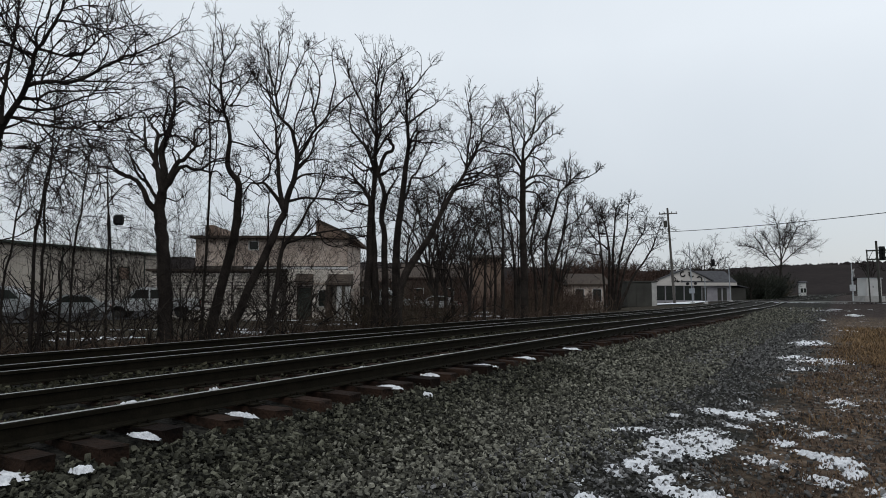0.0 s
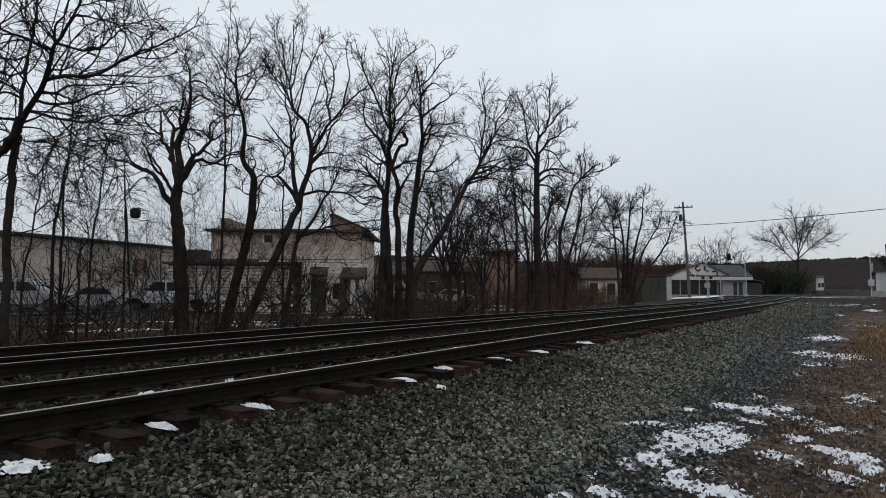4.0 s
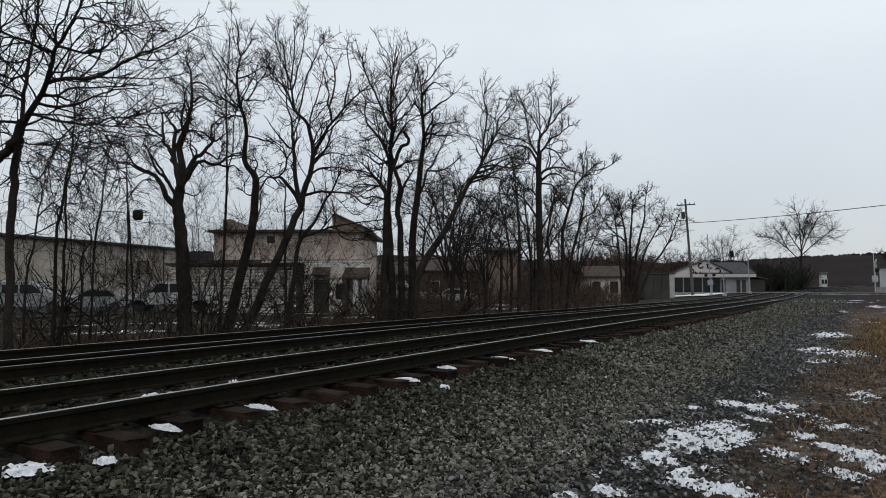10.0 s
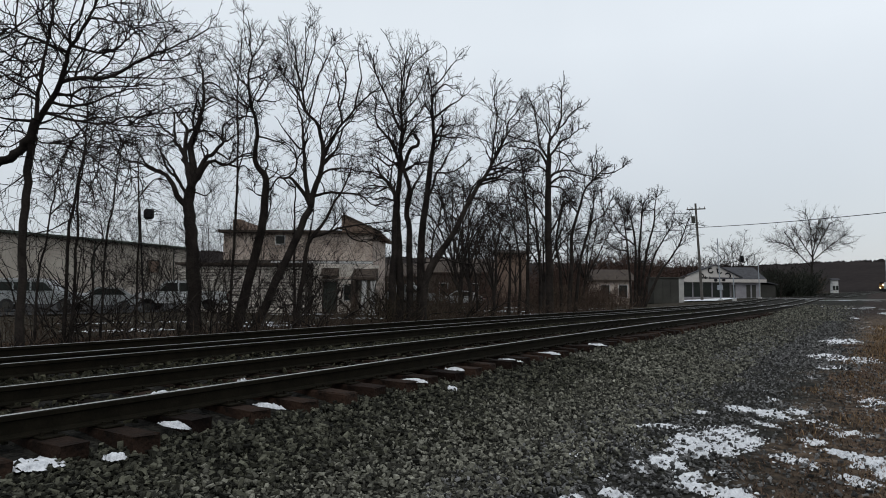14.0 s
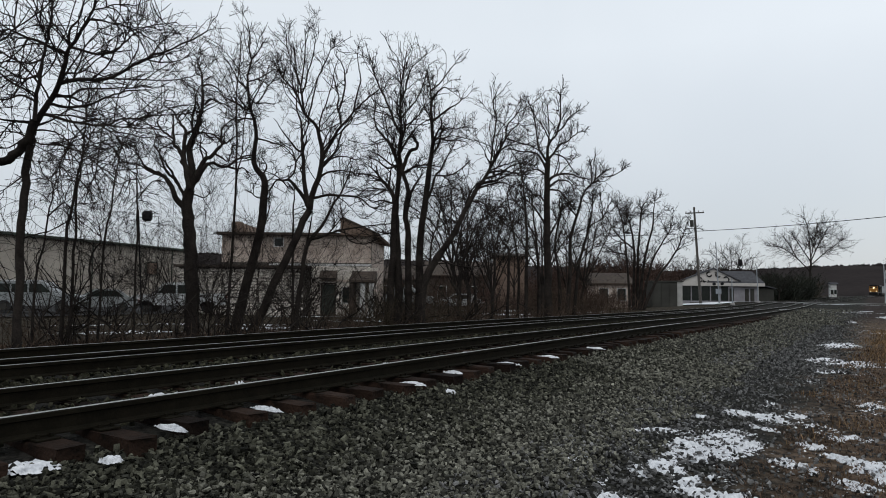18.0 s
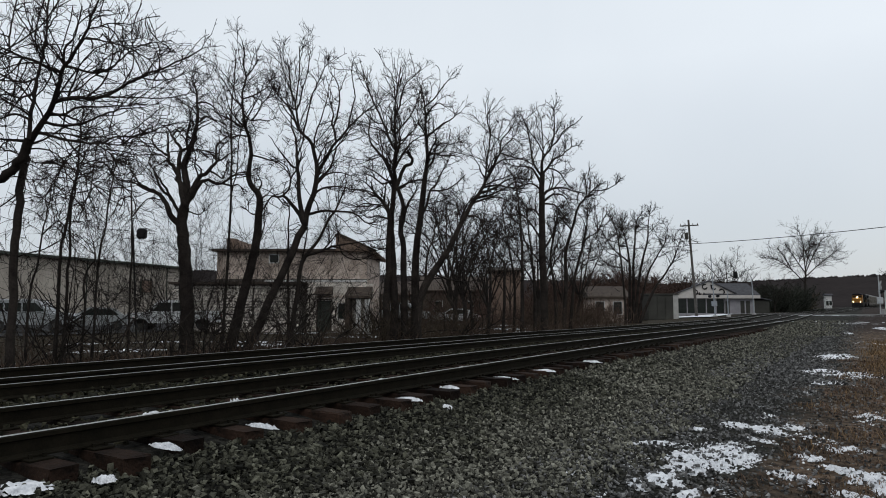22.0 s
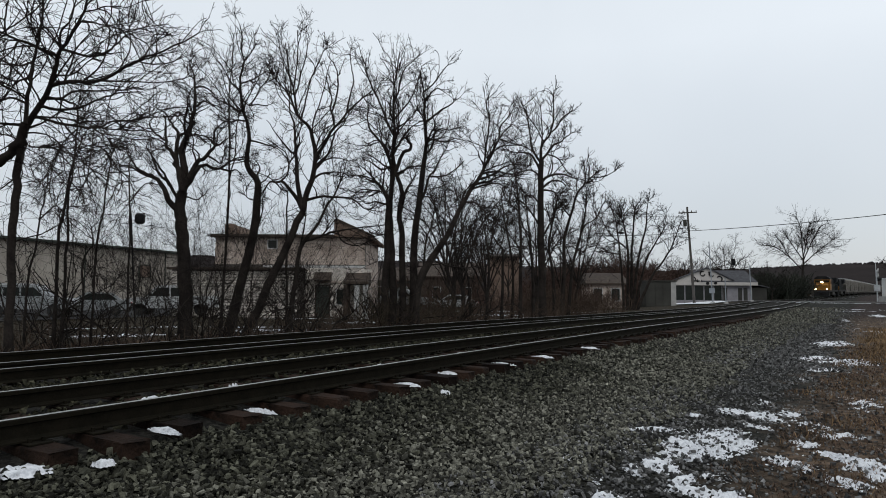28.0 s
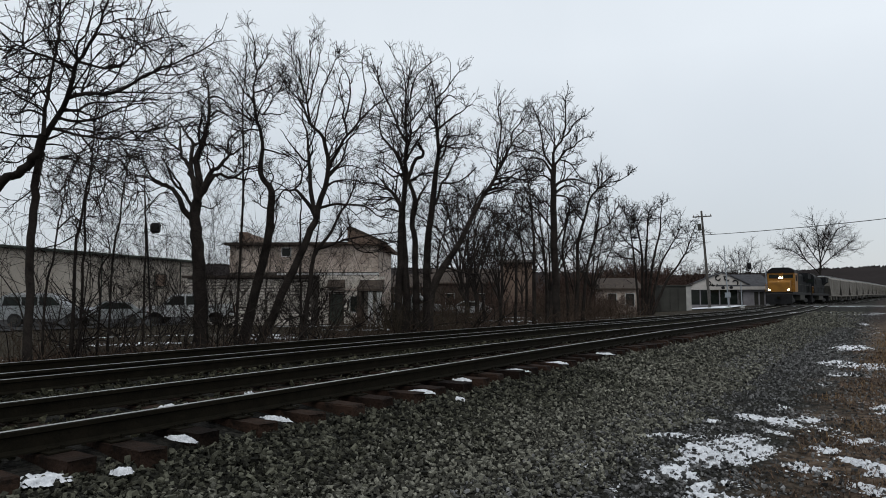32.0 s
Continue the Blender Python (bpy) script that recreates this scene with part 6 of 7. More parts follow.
relay_cabin()


def cantilever_signal():
    z = 1.1
    s = thing("cantilever_signal", pose(3.2, 85.1, z, 0, -2.0, 32.3), "steel cantilever signal bridge with black signal heads", "railway signal")
    part("mast", C((0.7, 0, -0.5), (0.7, 0, 6.1), 0.13, 0.11, 12), SHED, s)
    part("mast", C((-0.4, 0, -0.4), (-0.4, 0, 5.2), 0.07, seg=10), SHED, s)
    for zz in (4.05, 5.0):
        part("beam", B(-0.45, 5.0, -0.08, 0.08, zz, zz + 0.16), SHED, s)
    for k in range(7):
        x = -0.3 + k * 0.75
        part("brace", C((x, 0, 4.13), (x + 0.6, 0, 5.08), 0.035, seg=6), SHED, s)
    for x in (1.15, 2.6):
        hd = part("signal_head", B(x - 0.3, x + 0.3, -0.3, -0.05, 4.0, 5.5, bevel=0.05), BLACK, s)
        for zz in (4.3, 4.8, 5.2):
            part("hood", C((x, -0.3, zz), (x, -0.55, zz), 0.14, seg=10), BLACK, hd)
    return s


cantilever_signal()


def crossing_gate(x, y, z, label):
    s = thing("crossing_gate", pose(x, y, z, 0, 0, 97.0), label, "crossing signal", "masts at the crossing")
    part("mast", C((0, 0, -0.4), (0, 0, 3.0), 0.07, seg=10), GALV, s)
    part("gate_arm", C((0.35, 0, 0.9), (0.5, 0, 3.9), 0.05, 0.035, 8), GALV, s)
    part("mechanism_box", B(-0.25, 0.4, -0.25, 0.25, 0.7, 1.4, bevel=0.03), GALV, s)
    for x0 in (-0.5, 0.5):
        lp = part("lamp", C((x0, -0.18, 2.0), (x0, 0.02, 2.0), 0.2, seg=14), BLACK, s)
        part("hood", C((x0, -0.36, 2.06), (x0, -0.18, 2.06), 0.12, seg=10), BLACK, lp)
    part("lamp_bar", B(-0.55, 0.55, -0.03, 0.03, 1.96, 2.04), GALV, s)
    for a in (45, -45):
        ob = part("crossbuck_board", B(-0.6, 0.6, -0.14, -0.11, -0.1, 0.1), WHITEPAINT, s, "white crossbuck board")
        ob.matrix_basis = pose(0, 0, 2.7, 0, a, 0)
    return s


crossing_gate(1.35, 86.6, 1.15, "railway crossing gate standing upright with lamps")


def yard_lamp():
    z = 0.0
    s = thing("yard_lamp", pose(-31.9, 21.0, z, 0, 0, 32), "tall pole with a dark floodlight in the yard", "street lamp")
    part("pole", C((0, 0, 0), (-0.4, 0, 5.6), 0.05, 0.045, 8), BLACK, s)
    part("floodlight", B(-0.15, 0.32, -0.2, 0.2, 5.05, 5.6, bevel=0.1), BLACK, s)


yard_lamp()


# ---- parked vehicles ----
def wheel(parent, x, y, z, r, w):
    ty = part("wheel", C((x, y - w / 2, z), (x, y + w / 2, z), r, seg=18), RUBBER, parent)
    part("rim", C((x, y - w / 2 - 0.01, z), (x, y + w / 2 + 0.01, z), r * 0.55, seg=14), SHED, ty)


def pickup(x, y, ang, paint, label):
    """Crew-cab pickup truck, nose along +x."""
    g = float(ground_z(x, y)) + 0.08
    c = thing("pickup_truck", pose(x, y, g, 0, 0, ang), label, "truck", "vehicles parked in the yard")
    part("body", prism(bmesh.new(), [(-2.9, 0.55), (-2.92, 1.12), (-0.75, 1.14), (1.5, 1.16), (2.65, 1.08), (2.88, 0.95), (2.92, 0.55), (2.35, 0.46), (-2.4, 0.46)], -0.97, 0.97), paint, c)
    cabx = part("cab", prism(bmesh.new(), [(-0.8, 1.12), (-0.74, 1.82), (-0.5, 1.9), (0.75, 1.9), (0.95, 1.84), (1.6, 1.14)], -0.84, 0.84), paint, c)
    for x0, x1, x2, x3 in ((-0.64, -0.6, 0.06, 0.06), (0.16, 0.16, 0.8, 1.28)):
        part("side_window", prism(bmesh.new(), [(x0, 1.2), (x1, 1.74), (x2, 1.74), (x3, 1.2)], -0.855, 0.855), GLASS, cabx)
    part("windscreen", prism(bmesh.new(), [(0.93, 1.8), (0.955, 1.81), (1.57, 1.19), (1.54, 1.18)], -0.72, 0.72), GLASS, cabx)
    part("rear_window", B(-0.8, -0.77, -0.6, 0.6, 1.3, 1.7), GLASS, cabx)
    for s in (-1.05, 1.05):
        part("wing_mirror", B(1.15, 1.3, s - 0.1, s + 0.1, 1.2, 1.4, bevel=0.02), BLACK, c)
        part("wheel_arch", C((1.85, s * 0.915, 0.46), (1.85, s * 0.93, 0.44), 0.43, seg=18), BLACK, c)
        part("wheel_arch", C((-1.8, s * 0.915, 0.46), (-1.8, s * 0.93, 0.44), 0.43, seg=18), BLACK, c)
    part("bed_rail", B(-2.9, -0.85, -0.99, -0.87, 1.1, 1.22, bevel=0.02), paint, c)
    part("bed_rail", B(-2.9, -0.85, 0.87, 0.99, 1.1, 1.22, bevel=0.02), paint, c)
    part("bumper", B(2.86, 3.02, -0.92, 0.92, 0.45, 0.7, bevel=0.03), GALV, c)
    part("bumper", B(-3.05, -2.9, -0.92, 0.92, 0.45, 0.68, bevel=0.03), GALV, c)
    part("grille", B(2.88, 2.94, -0.6, 0.6, 0.72, 1.0), BLACK, c)
    for s in (-0.78, 0.78):
        part("headlight", B(2.84, 2.93, s - 0.16, s + 0.16, 0.76, 0.98, bevel=0.02), GLASS, c)
        part("tail_light", B(-2.95, -2.91, s - 0.08, s + 0.1, 0.72, 1.06), RED, c)
    for wx in (-1.8, 1.85):
        for wy in (-0.85, 0.85):
            wheel(c, wx, wy, 0.38, 0.38, 0.26)
    return c


def suv(x, y, ang, paint, label):
    """Tall estate car with roof rails, nose along +x."""
    g = float(ground_z(x, y)) + 0.08
    c = thing("sport_utility_car", pose(x, y, g, 0, 0, ang), label, "car", "vehicles parked in the yard")
    part("body", prism(bmesh.new(), [(-2.35, 0.5), (-2.4, 1.12), (1.1, 1.12), (2.25, 1.02), (2.4, 0.8), (2.4, 0.45), (-2.3, 0.42)], -0.94, 0.94), paint, c)
    top = part("cabin", prism(bmesh.new(), [(-2.36, 1.1), (-2.2, 1.72), (-2.0, 1.8), (0.3, 1.8), (0.5, 1.74), (1.15, 1.1)], -0.82, 0.82), paint, c)
    for x0, x1, x2, x3 in ((-2.15, -2.05, -1.25, -1.25), (-1.15, -1.15, -0.35, -0.35), (-0.25, -0.25, 0.38, 0.86)):
        part("side_window", prism(bmesh.new(), [(x0, 1.18), (x1, 1.66), (x2, 1.66), (x3, 1.18)], -0.835, 0.835), GLASS, top)
    part("windscreen", prism(bmesh.new(), [(0.48, 1.7), (0.505, 1.71), (1.12, 1.16), (1.09, 1.15)], -0.7, 0.7), GLASS, top)
    part("rear_window", B(-2.37, -2.3, -0.62, 0.62, 1.25, 1.62), GLASS, top)
    for s in (-0.7, 0.7):
        part("roof_rail", B(-1.9, 0.2, s - 0.03, s + 0.03, 1.82, 1.88), GALV, top)
        part("headlight", B(2.33, 2.42, s - 0.16, s + 0.16, 0.72, 0.92, bevel=0.02), GLASS, c)
        part("tail_light", B(-2.43, -2.38, s - 0.08, s + 0.1, 0.85, 1.2), RED, c)
    part("bumper", B(2.36, 2.5, -0.88, 0.88, 0.42, 0.66, bevel=0.03), SHED, c)
    part("bumper", B(-2.5, -2.36, -0.88, 0.88, 0.42, 0.66, bevel=0.03), SHED, c)
    for wx in (-1.45, 1.5):
        for wy in (-0.83, 0.83):
            wheel(c, wx, wy, 0.37, 0.37, 0.25)
    return c


def saloon(x, y, ang, paint, label):
    g = float(ground_z(x, y)) + 0.08
    c = thing("car", pose(x, y, g, 0, 0, ang), label, "car", "vehicles parked in the yard")
    part("body", prism(bmesh.new(), [(-2.2, 0.35), (-2.25, 0.75), (-1.9, 0.92), (1.0, 0.92), (2.0, 0.78), (2.2, 0.55), (2.15, 0.32)], -0.86, 0.86), paint, c)
    top = part("cabin", prism(bmesh.new(), [(-1.75, 0.9), (-1.1, 1.38), (0.2, 1.42), (1.05, 0.9)], -0.74, 0.74), paint, c)
    part("side_window", prism(bmesh.new(), [(-1.45, 0.95), (-1.0, 1.3), (0.15, 1.33), (0.8, 0.95)], -0.755, 0.755), GLASS, top)
    part("windscreen", prism(bmesh.new(), [(0.26, 1.39), (0.29, 1.4), (1.04, 0.95), (1.0, 0.94)], -0.64, 0.64), GLASS, top)
    for s in (-0.65, 0.65):
        part("headlight", B(2.1, 2.2, s - 0.15, s + 0.15, 0.56, 0.7), GLASS, c)
        part("tail_light", B(-2.27, -2.22, s - 0.15, s + 0.15, 0.66, 0.8), RED, c)
    for wx in (-1.35, 1.35):
        for wy in (-0.76, 0.76):
            wheel(c, wx, wy, 0.31, 0.31, 0.2)
    return c


pickup(-37.3, 27.3, 220, CARWHITE, "white crew-cab pickup truck parked by the warehouse")
suv(-40.4, 20.1, 44, CARSILVER, "pale sport utility car with roof rails parked in the yard")
saloon(-40.3, 23.6, 236, CARSILVER, "silver car parked beside the warehouse")
pickup(-35.5, 49.0, 30, CARSILVER, "silver pickup truck parked behind the trees")
saloon(-31.5, 52.0, 200, CARWHITE, "white car parked behind the trees")

# ---- train ----
def rail_truck(parent, y, axles, name="truck"):
    """A wheel truck under a vehicle whose length runs along y."""
    span = 1.85 * (axles - 1)
    tr = part(name, B(-1.05, 1.05, y - 0.3, y + 0.3, 0.5, 0.75), BLACK, parent)
    for s in (-1.0, 1.0):
        part("side_frame", prism(bmesh.new(), [(y - span / 2 - 0.45, 0.42), (y - span / 2 - 0.4, 0.7), (y - 0.7, 0.85), (y + 0.7, 0.85), (y + span / 2 + 0.4, 0.7), (y + span / 2 + 0.45, 0.42), (y + 0.6, 0.3), (y - 0.6, 0.3)], s - 0.09, s + 0.09, "x"), BLACK, tr)
    for k in range(axles):
        yy = y - span / 2 + k * 1.85
        bm = bmesh.new()
        for s in (-0.7525, 0.7525):
            cyl(bm, (s - 0.065, yy, 0.48), (s + 0.065, yy, 0.48), 0.48, seg=20)
        cyl(bm, (-0.75, yy, 0.48), (0.75, yy, 0.48), 0.08, seg=8)
        part("wheelset", bm, RUST, tr)


def locomotive(lead=True):
    """Six-axle diesel; the nose points along -y, rail top at z = 0, 22.3 m long."""
    t = thing("locomotive", Matrix(), "diesel locomotive with a gold cab front and dark blue body" if lead else "dark blue diesel locomotive coupled behind the leader", "locomotive", "train")
    front = YELLOW if lead else NAVY
    part("underframe", B(-1.5, 1.5, -10.4, 10.4, 1.25, 1.6, bevel=0.03), BLACK, t)
    part("fuel_tank", prism(bmesh.new(), [(-1.35, 0.55), (-1.45, 0.75), (-1.45, 1.25), (1.45, 1.25), (1.45, 0.75), (1.35, 0.55)], -2.6, 2.6), SHED, t, "grey fuel tank slung under the frame")
    part("long_hood", prism(bmesh.new(), [(-0.95, 1.6), (-0.95, 3.9), (-0.75, 4.2), (0.75, 4.2), (0.95, 3.9), (0.95, 1.6)], -5.2, 9.6), NAVY, t, "dark blue engine hood")
    part("equipment_bay", B(-1.45, 1.45, -5.5, -3.2, 1.6, 4.25, bevel=0.06), NAVY, t)
    part("radiator", prism(bmesh.new(), [(-0.95, 3.1), (-1.55, 3.6), (-1.55, 4.35), (1.55, 4.35), (1.55, 3.6), (0.95, 3.1)], 6.4, 9.9), NAVY, t, "flared radiator wings")
    for y in (-1.5, 1.2, 3.6):
        part("roof_fan", C((0, y, 4.2), (0, y, 4.5), 0.65, 0.6, 16), BLACK, t)
    part("exhaust_stack", B(-0.4, 0.4, -3.0, -2.2, 4.2, 4.55, bevel=0.04), BLACK, t)
    cabp = part("cab", prism(bmesh.new(), [(-1.53, 1.6), (-1.53, 3.95), (1.53, 3.95), (1.53, 1.6)], -8.3, -5.55), front, t, "gold painted cab" if lead else "")
    part("cab_roof", prism(bmesh.new(), [(-1.56, 3.95), (-1.45, 4.3), (-0.9, 4.62), (0.9, 4.62), (1.45, 4.3), (1.56, 3.95)], -8.45, -5.5), BLACK, cabp, "black cab roof")
    for x0, x1 in ((-1.35, -0.25), (0.25, 1.35)):
        part("windscreen", B(x0, x1, -8.34, -8.305, 3.3, 3.74), GLASS, cabp)
    for s in (-1.545, 1.535):
        part("side_window", B(s, s + 0.01, -7.6, -6.1, 2.95, 3.7), GLASS, cabp)
    nose = part("nose", prism(bmesh.new(), [(-9.75, 1.6), (-9.75, 2.75), (-9.55, 2.95), (-8.3, 3.02), (-8.3, 1.6)], -1.15, 1.15, "x"), front, t, "short gold nose" if lead else "")
    part("nose_door", B(-0.35, 0.35, -9.78, -9.755, 1.65, 2.7), front, nose)
    part("number_bars", B(-0.95, -0.45, -8.4, -8.345, 3.98, 4.15), WHITEPAINT, cabp)
    part("number_bars", B(0.45, 0.95, -8.4, -8.345, 3.98, 4.15), WHITEPAINT, cabp)
    part("headlight_box", B(-0.3, 0.3, -8.5, -8.31, 3.2, 3.5, bevel=0.03), BLACK, cabp)
    if lead:
        for x in (-0.15, 0.15):
            part("headlight", C((x * 0.75, -8.53, 3.35), (x * 0.75, -8.50, 3.35), 0.11, seg=14), HEADLIGHT, cabp, "lit headlight")
        for x in (-1.05, 1.05):
            part("ditch_light", C((x, -10.62, 1.83), (x, -10.57, 1.83), 0.10, seg=14), DITCHLIGHT, t, "lit ditch light")
    for x in (-1.05, 1.05):
        part("ditch_light_box", B(x - 0.17, x + 0.17, -10.565, -10.4, 1.62, 2.0), BLACK, t)
    part("pilot", prism(bmesh.new(), [(-10.45, 0.2), (-10.75, 0.15), (-10.6, 1.3), (-10.3, 1.6), (-10.0, 1.6), (-10.0, 0.9)], -1.45, 1.45, "x"), BLACK, t, "black snowplough pilot")
    part("coupler", B(-0.15, 0.15, -11.1, -10.5, 0.75, 1.05, bevel=0.03), RUST, t)
    part("coupler", B(-0.15, 0.15, 10.4, 11.15, 0.75, 1.05, bevel=0.03), RUST, t)
    part("rear_steps", B(-1.45, 1.45, 10.2, 10.5, 0.3, 1.3), BLACK, t)
    for s in (-1.48, 1.48):
        bm = bmesh.new()
        cyl(bm, (s, -5.0, 2.6), (s, 10.2, 2.6), 0.02, seg=6)
        for k in range(9):
            cyl(bm, (s, -4.8 + k * 1.85, 1.6), (s, -4.8 + k * 1.85, 2.6), 0.018, seg=6)
        part("handrail", bm, SHED, t)
        bm = bmesh.new()
        cyl(bm, (s, -10.4, 2.55), (s, -8.5, 2.55), 0.022, seg=6)
        for k in range(3):
            cyl(bm, (s, -10.4 + k * 0.9, 1.6), (s, -10.4 + k * 0.9, 2.55), 0.02, seg=6)
        part("handrail", bm, YELLOW, t)
    rail_truck(t, -7.1, 3)
    rail_truck(t, 7.1, 3)
    return t


def hopper():
    """Covered hopper, 17.6 m over the couplers, length along y."""
    t = thing("hopper_car", Matrix(), "grimy grey covered hopper car with ribbed sides", "freight car", "train")
    part("body", prism(bmesh.new(), [(-8.1, 3.0), (-8.1, 4.15), (8.1, 4.15), (8.1, 3.0), (6.3, 1.25), (-6.3, 1.25)], -1.5, 1.5, "x"), HOPPER, t)
    part("roof", prism(bmesh.new(), [(-1.52, 4.15), (-1.3, 4.42), (-0.4, 4.6), (0.4, 4.6), (1.3, 4.42), (1.52, 4.15)], -8.15, 8.15), HOPPER, t, "pale rounded roof")
    part("hatch_trough", B(-0.35, 0.35, -7.4, 7.4, 4.6, 4.75, bevel=0.03), GALV, t)
    part("running_board", B(-0.95, -0.55, -8.3, 8.3, 4.68, 4.72), GALV, t)
    part("running_board", B(0.55, 0.95, -8.3, 8.3, 4.68, 4.72), GALV, t)
    for s in (-1.55, 1.55):
        for k in range(11):
            y = -7.0 + k * 1.4
            part("side_post", B(min(s, s * 0.97), max(s, s * 0.97), y - 0.06, y + 0.06, 1.3 if abs(y) < 6 else 2.2, 4.1), HOPPER, t)
        part("side_sill", B(s - 0.06, s + 0.06, -8.3, 8.3, 1.12, 1.3), HOPPER, t)
    for y in (-4.2, 0, 4.2):
        part("discharge_bay", prism(bmesh.new(), [(y - 1.6, 1.25), (y - 0.4, 0.45), (y + 0.4, 0.45), (y + 1.6, 1.25)], -1.2, 1.2, "x"), HOPPER, t)
    for s in (-1, 1):
        part("end_platform", B(-1.4, 1.4, min(s * 8.0, s * 8.5), max(s * 8.0, s * 8.5), 1.0, 1.2), HOPPER, t)
        part("ladder", prism_frame(-1.35, -0.95, 1.2, 4.1, 0.05, s * 8.25 - 0.03, s * 8.25 + 0.03), GALV, t)
        part("coupler", B(-0.14, 0.14, min(s * 8.4, s * 8.85), max(s * 8.4, s * 8.85), 0.75, 1.0), RUST, t)
        rail_truck(t, s * 6.9, 2)
    return t


def on_line(s):
    """Pose of a vehicle whose middle is at s along the far track."""
    y = s
    a = math.degrees(math.atan2(float(bend(y + 5) - bend(y - 5)), 10.0))
    p = math.degrees(math.atan2(float(grade(y + 5) - grade(y - 5)), 10.0))
    return pose(-10.33 + float(bend(y)), y, RAIL_Z + float(grade(y)), p, 0, -a)


TRAIN = []


def train():
    lead = locomotive(True)
    second = locomotive(False)
    TRAIN.extend([(lead, 11.0), (second, 33.3)])
    first = hopper()
    for k in range(20):
        TRAIN.append((first if k == 0 else copy_thing(first, Matrix()), 33.3 + 11.2 + 8.85 + 17.7 * k))


train()
NOSE = [(0, 640), (17, 350), (20, 299), (24, 231), (28, 164), (30, 128.5), (31, 109.5), (32, 89.8)]


def motions():
    for ob, back in TRAIN:
        rows = []
        for k in range(33):
            nose_at = float(np.interp(k, [a for a, _ in NOSE], [b for _, b in NOSE]))
            rows.append((k, on_line(nose_at + back)))
        walk(ob, rows)



# ---- ballast, snow, grass ----
def ballast(name, x0, x1, y0, y1, n, size, seed, keep=None, dz=0.0, mat=STONE):
    rng = np.random.default_rng(seed)
    x, y = x0 + (x1 - x0) * rng.random(n), y0 + (y1 - y0) * rng.random(n) ** 1.75
    if keep is not None:
        ok = keep(x, y, rng)
        x, y = x[ok], y[ok]
    n = len(x)
    z = ground_z(x, y) + dz + size * 2.0 * rng.random(n) ** 1.5
    base = 0.62 * np.array([[-1, -1, -1], [1, -1, -1], [1, 1, -1], [-1, 1, -1], [-1, -1, 1], [1, -1, 1], [1, 1, 1], [-1, 1, 1]], dtype=float)
    tri = np.array([[4, 5, 6], [4, 6, 7], [0, 1, 5], [0, 5, 4], [1, 2, 6], [1, 6, 5], [2, 3, 7], [2, 7, 6], [3, 0, 4], [3, 4, 7]])
    s = size * (0.45 + 1.0 * rng.random((n, 1)) ** 1.3) * np.stack([0.9 + 0.7 * rng.random(n), 0.6 + 0.4 * rng.random(n), 0.45 + 0.4 * rng.random(n)], 1)
    V = (base[None] + 0.24 * rng.normal(size=(n, 8, 3)).clip(-1.2, 1.2)) * s[:, None]
    a, b = rng.random(n) * 2 * np.pi, rng.normal(size=n) * 0.7
    ca, sa, cb, sb = np.cos(a), np.sin(a), np.cos(b), np.sin(b)
    vx, vz = V[..., 0] * cb[:, None] + V[..., 2] * sb[:, None], -V[..., 0] * sb[:, None] + V[..., 2] * cb[:, None]
    vy = V[..., 1]
    W = np.stack([vx * ca[:, None] - vy * sa[:, None] + x[:, None], vx * sa[:, None] + vy * ca[:, None] + y[:, None], vz + z[:, None]], -1)
    F = (tri[None] + (np.arange(n) * 8)[:, None, None]).reshape(-1, 3)
    return tagged(new(name, mesh_from(name, W.reshape(-1, 3), F, mat)), "angular dark grey crushed stone ballast", "gravel", kind="stuff")


ballast("ballast", -4.95, -3.3, 1.2, 17, 21000, 0.0245, 30, lambda x, y, r: r.random(len(x)) < smooth01(-3.3, -4.1, x + 0.3 * bumps(x, y, 1.1, 2)) + 0.1, mat=TRACKSTONE)
ballast("ballast", -4.6, -1.7, 1.2, 17, 44000, 0.0225, 31, lambda x, y, r: r.random(len(x)) < smooth01(-1.9, -2.5, x + 0.35 * bumps(x, y, 1.5, 4)) * smooth01(-4.4, -3.5, x + 0.3 * bumps(x, y, 1.1, 2)))
ballast("ballast", -4.95, -2.2, 12, 46, 13000, 0.030, 32)
ballast("gravel", -3.0, 0.6, 3, 22, 22000, 0.019, 33, lambda x, y, r: r.random(len(x)) < np.maximum(smooth01(-0.8, -1.5, x - 0.03 * (y - 6) + 0.3 * bumps(x, y, 1.3, 7)), 0.3), mat=FINESTONE)
ballast("gravel", -3.2, 0.4, 16, 62, 9500, 0.029, 37, lambda x, y, r: r.random(len(x)) < smooth01(0.2, -1.6, x), mat=FINESTONE)
ballast("ballast", -4.95, -0.5, 42, 67, 4500, 0.046, 38, lambda x, y, r: r.random(len(x)) < smooth01(-0.8, -2.5, x))
ballast("ballast", -9.0, -7.2, 0.5, 40, 5000, 0.04, 34, mat=DARKSTONE)
ballast("ballast", -6.8, -5.45, 0.5, 25, 3200, 0.036, 35, dz=-0.02, mat=DARKSTONE)
ballast("ballast", -13.2, -11.3, 1, 30, 2200, 0.045, 36, mat=DARKSTONE)


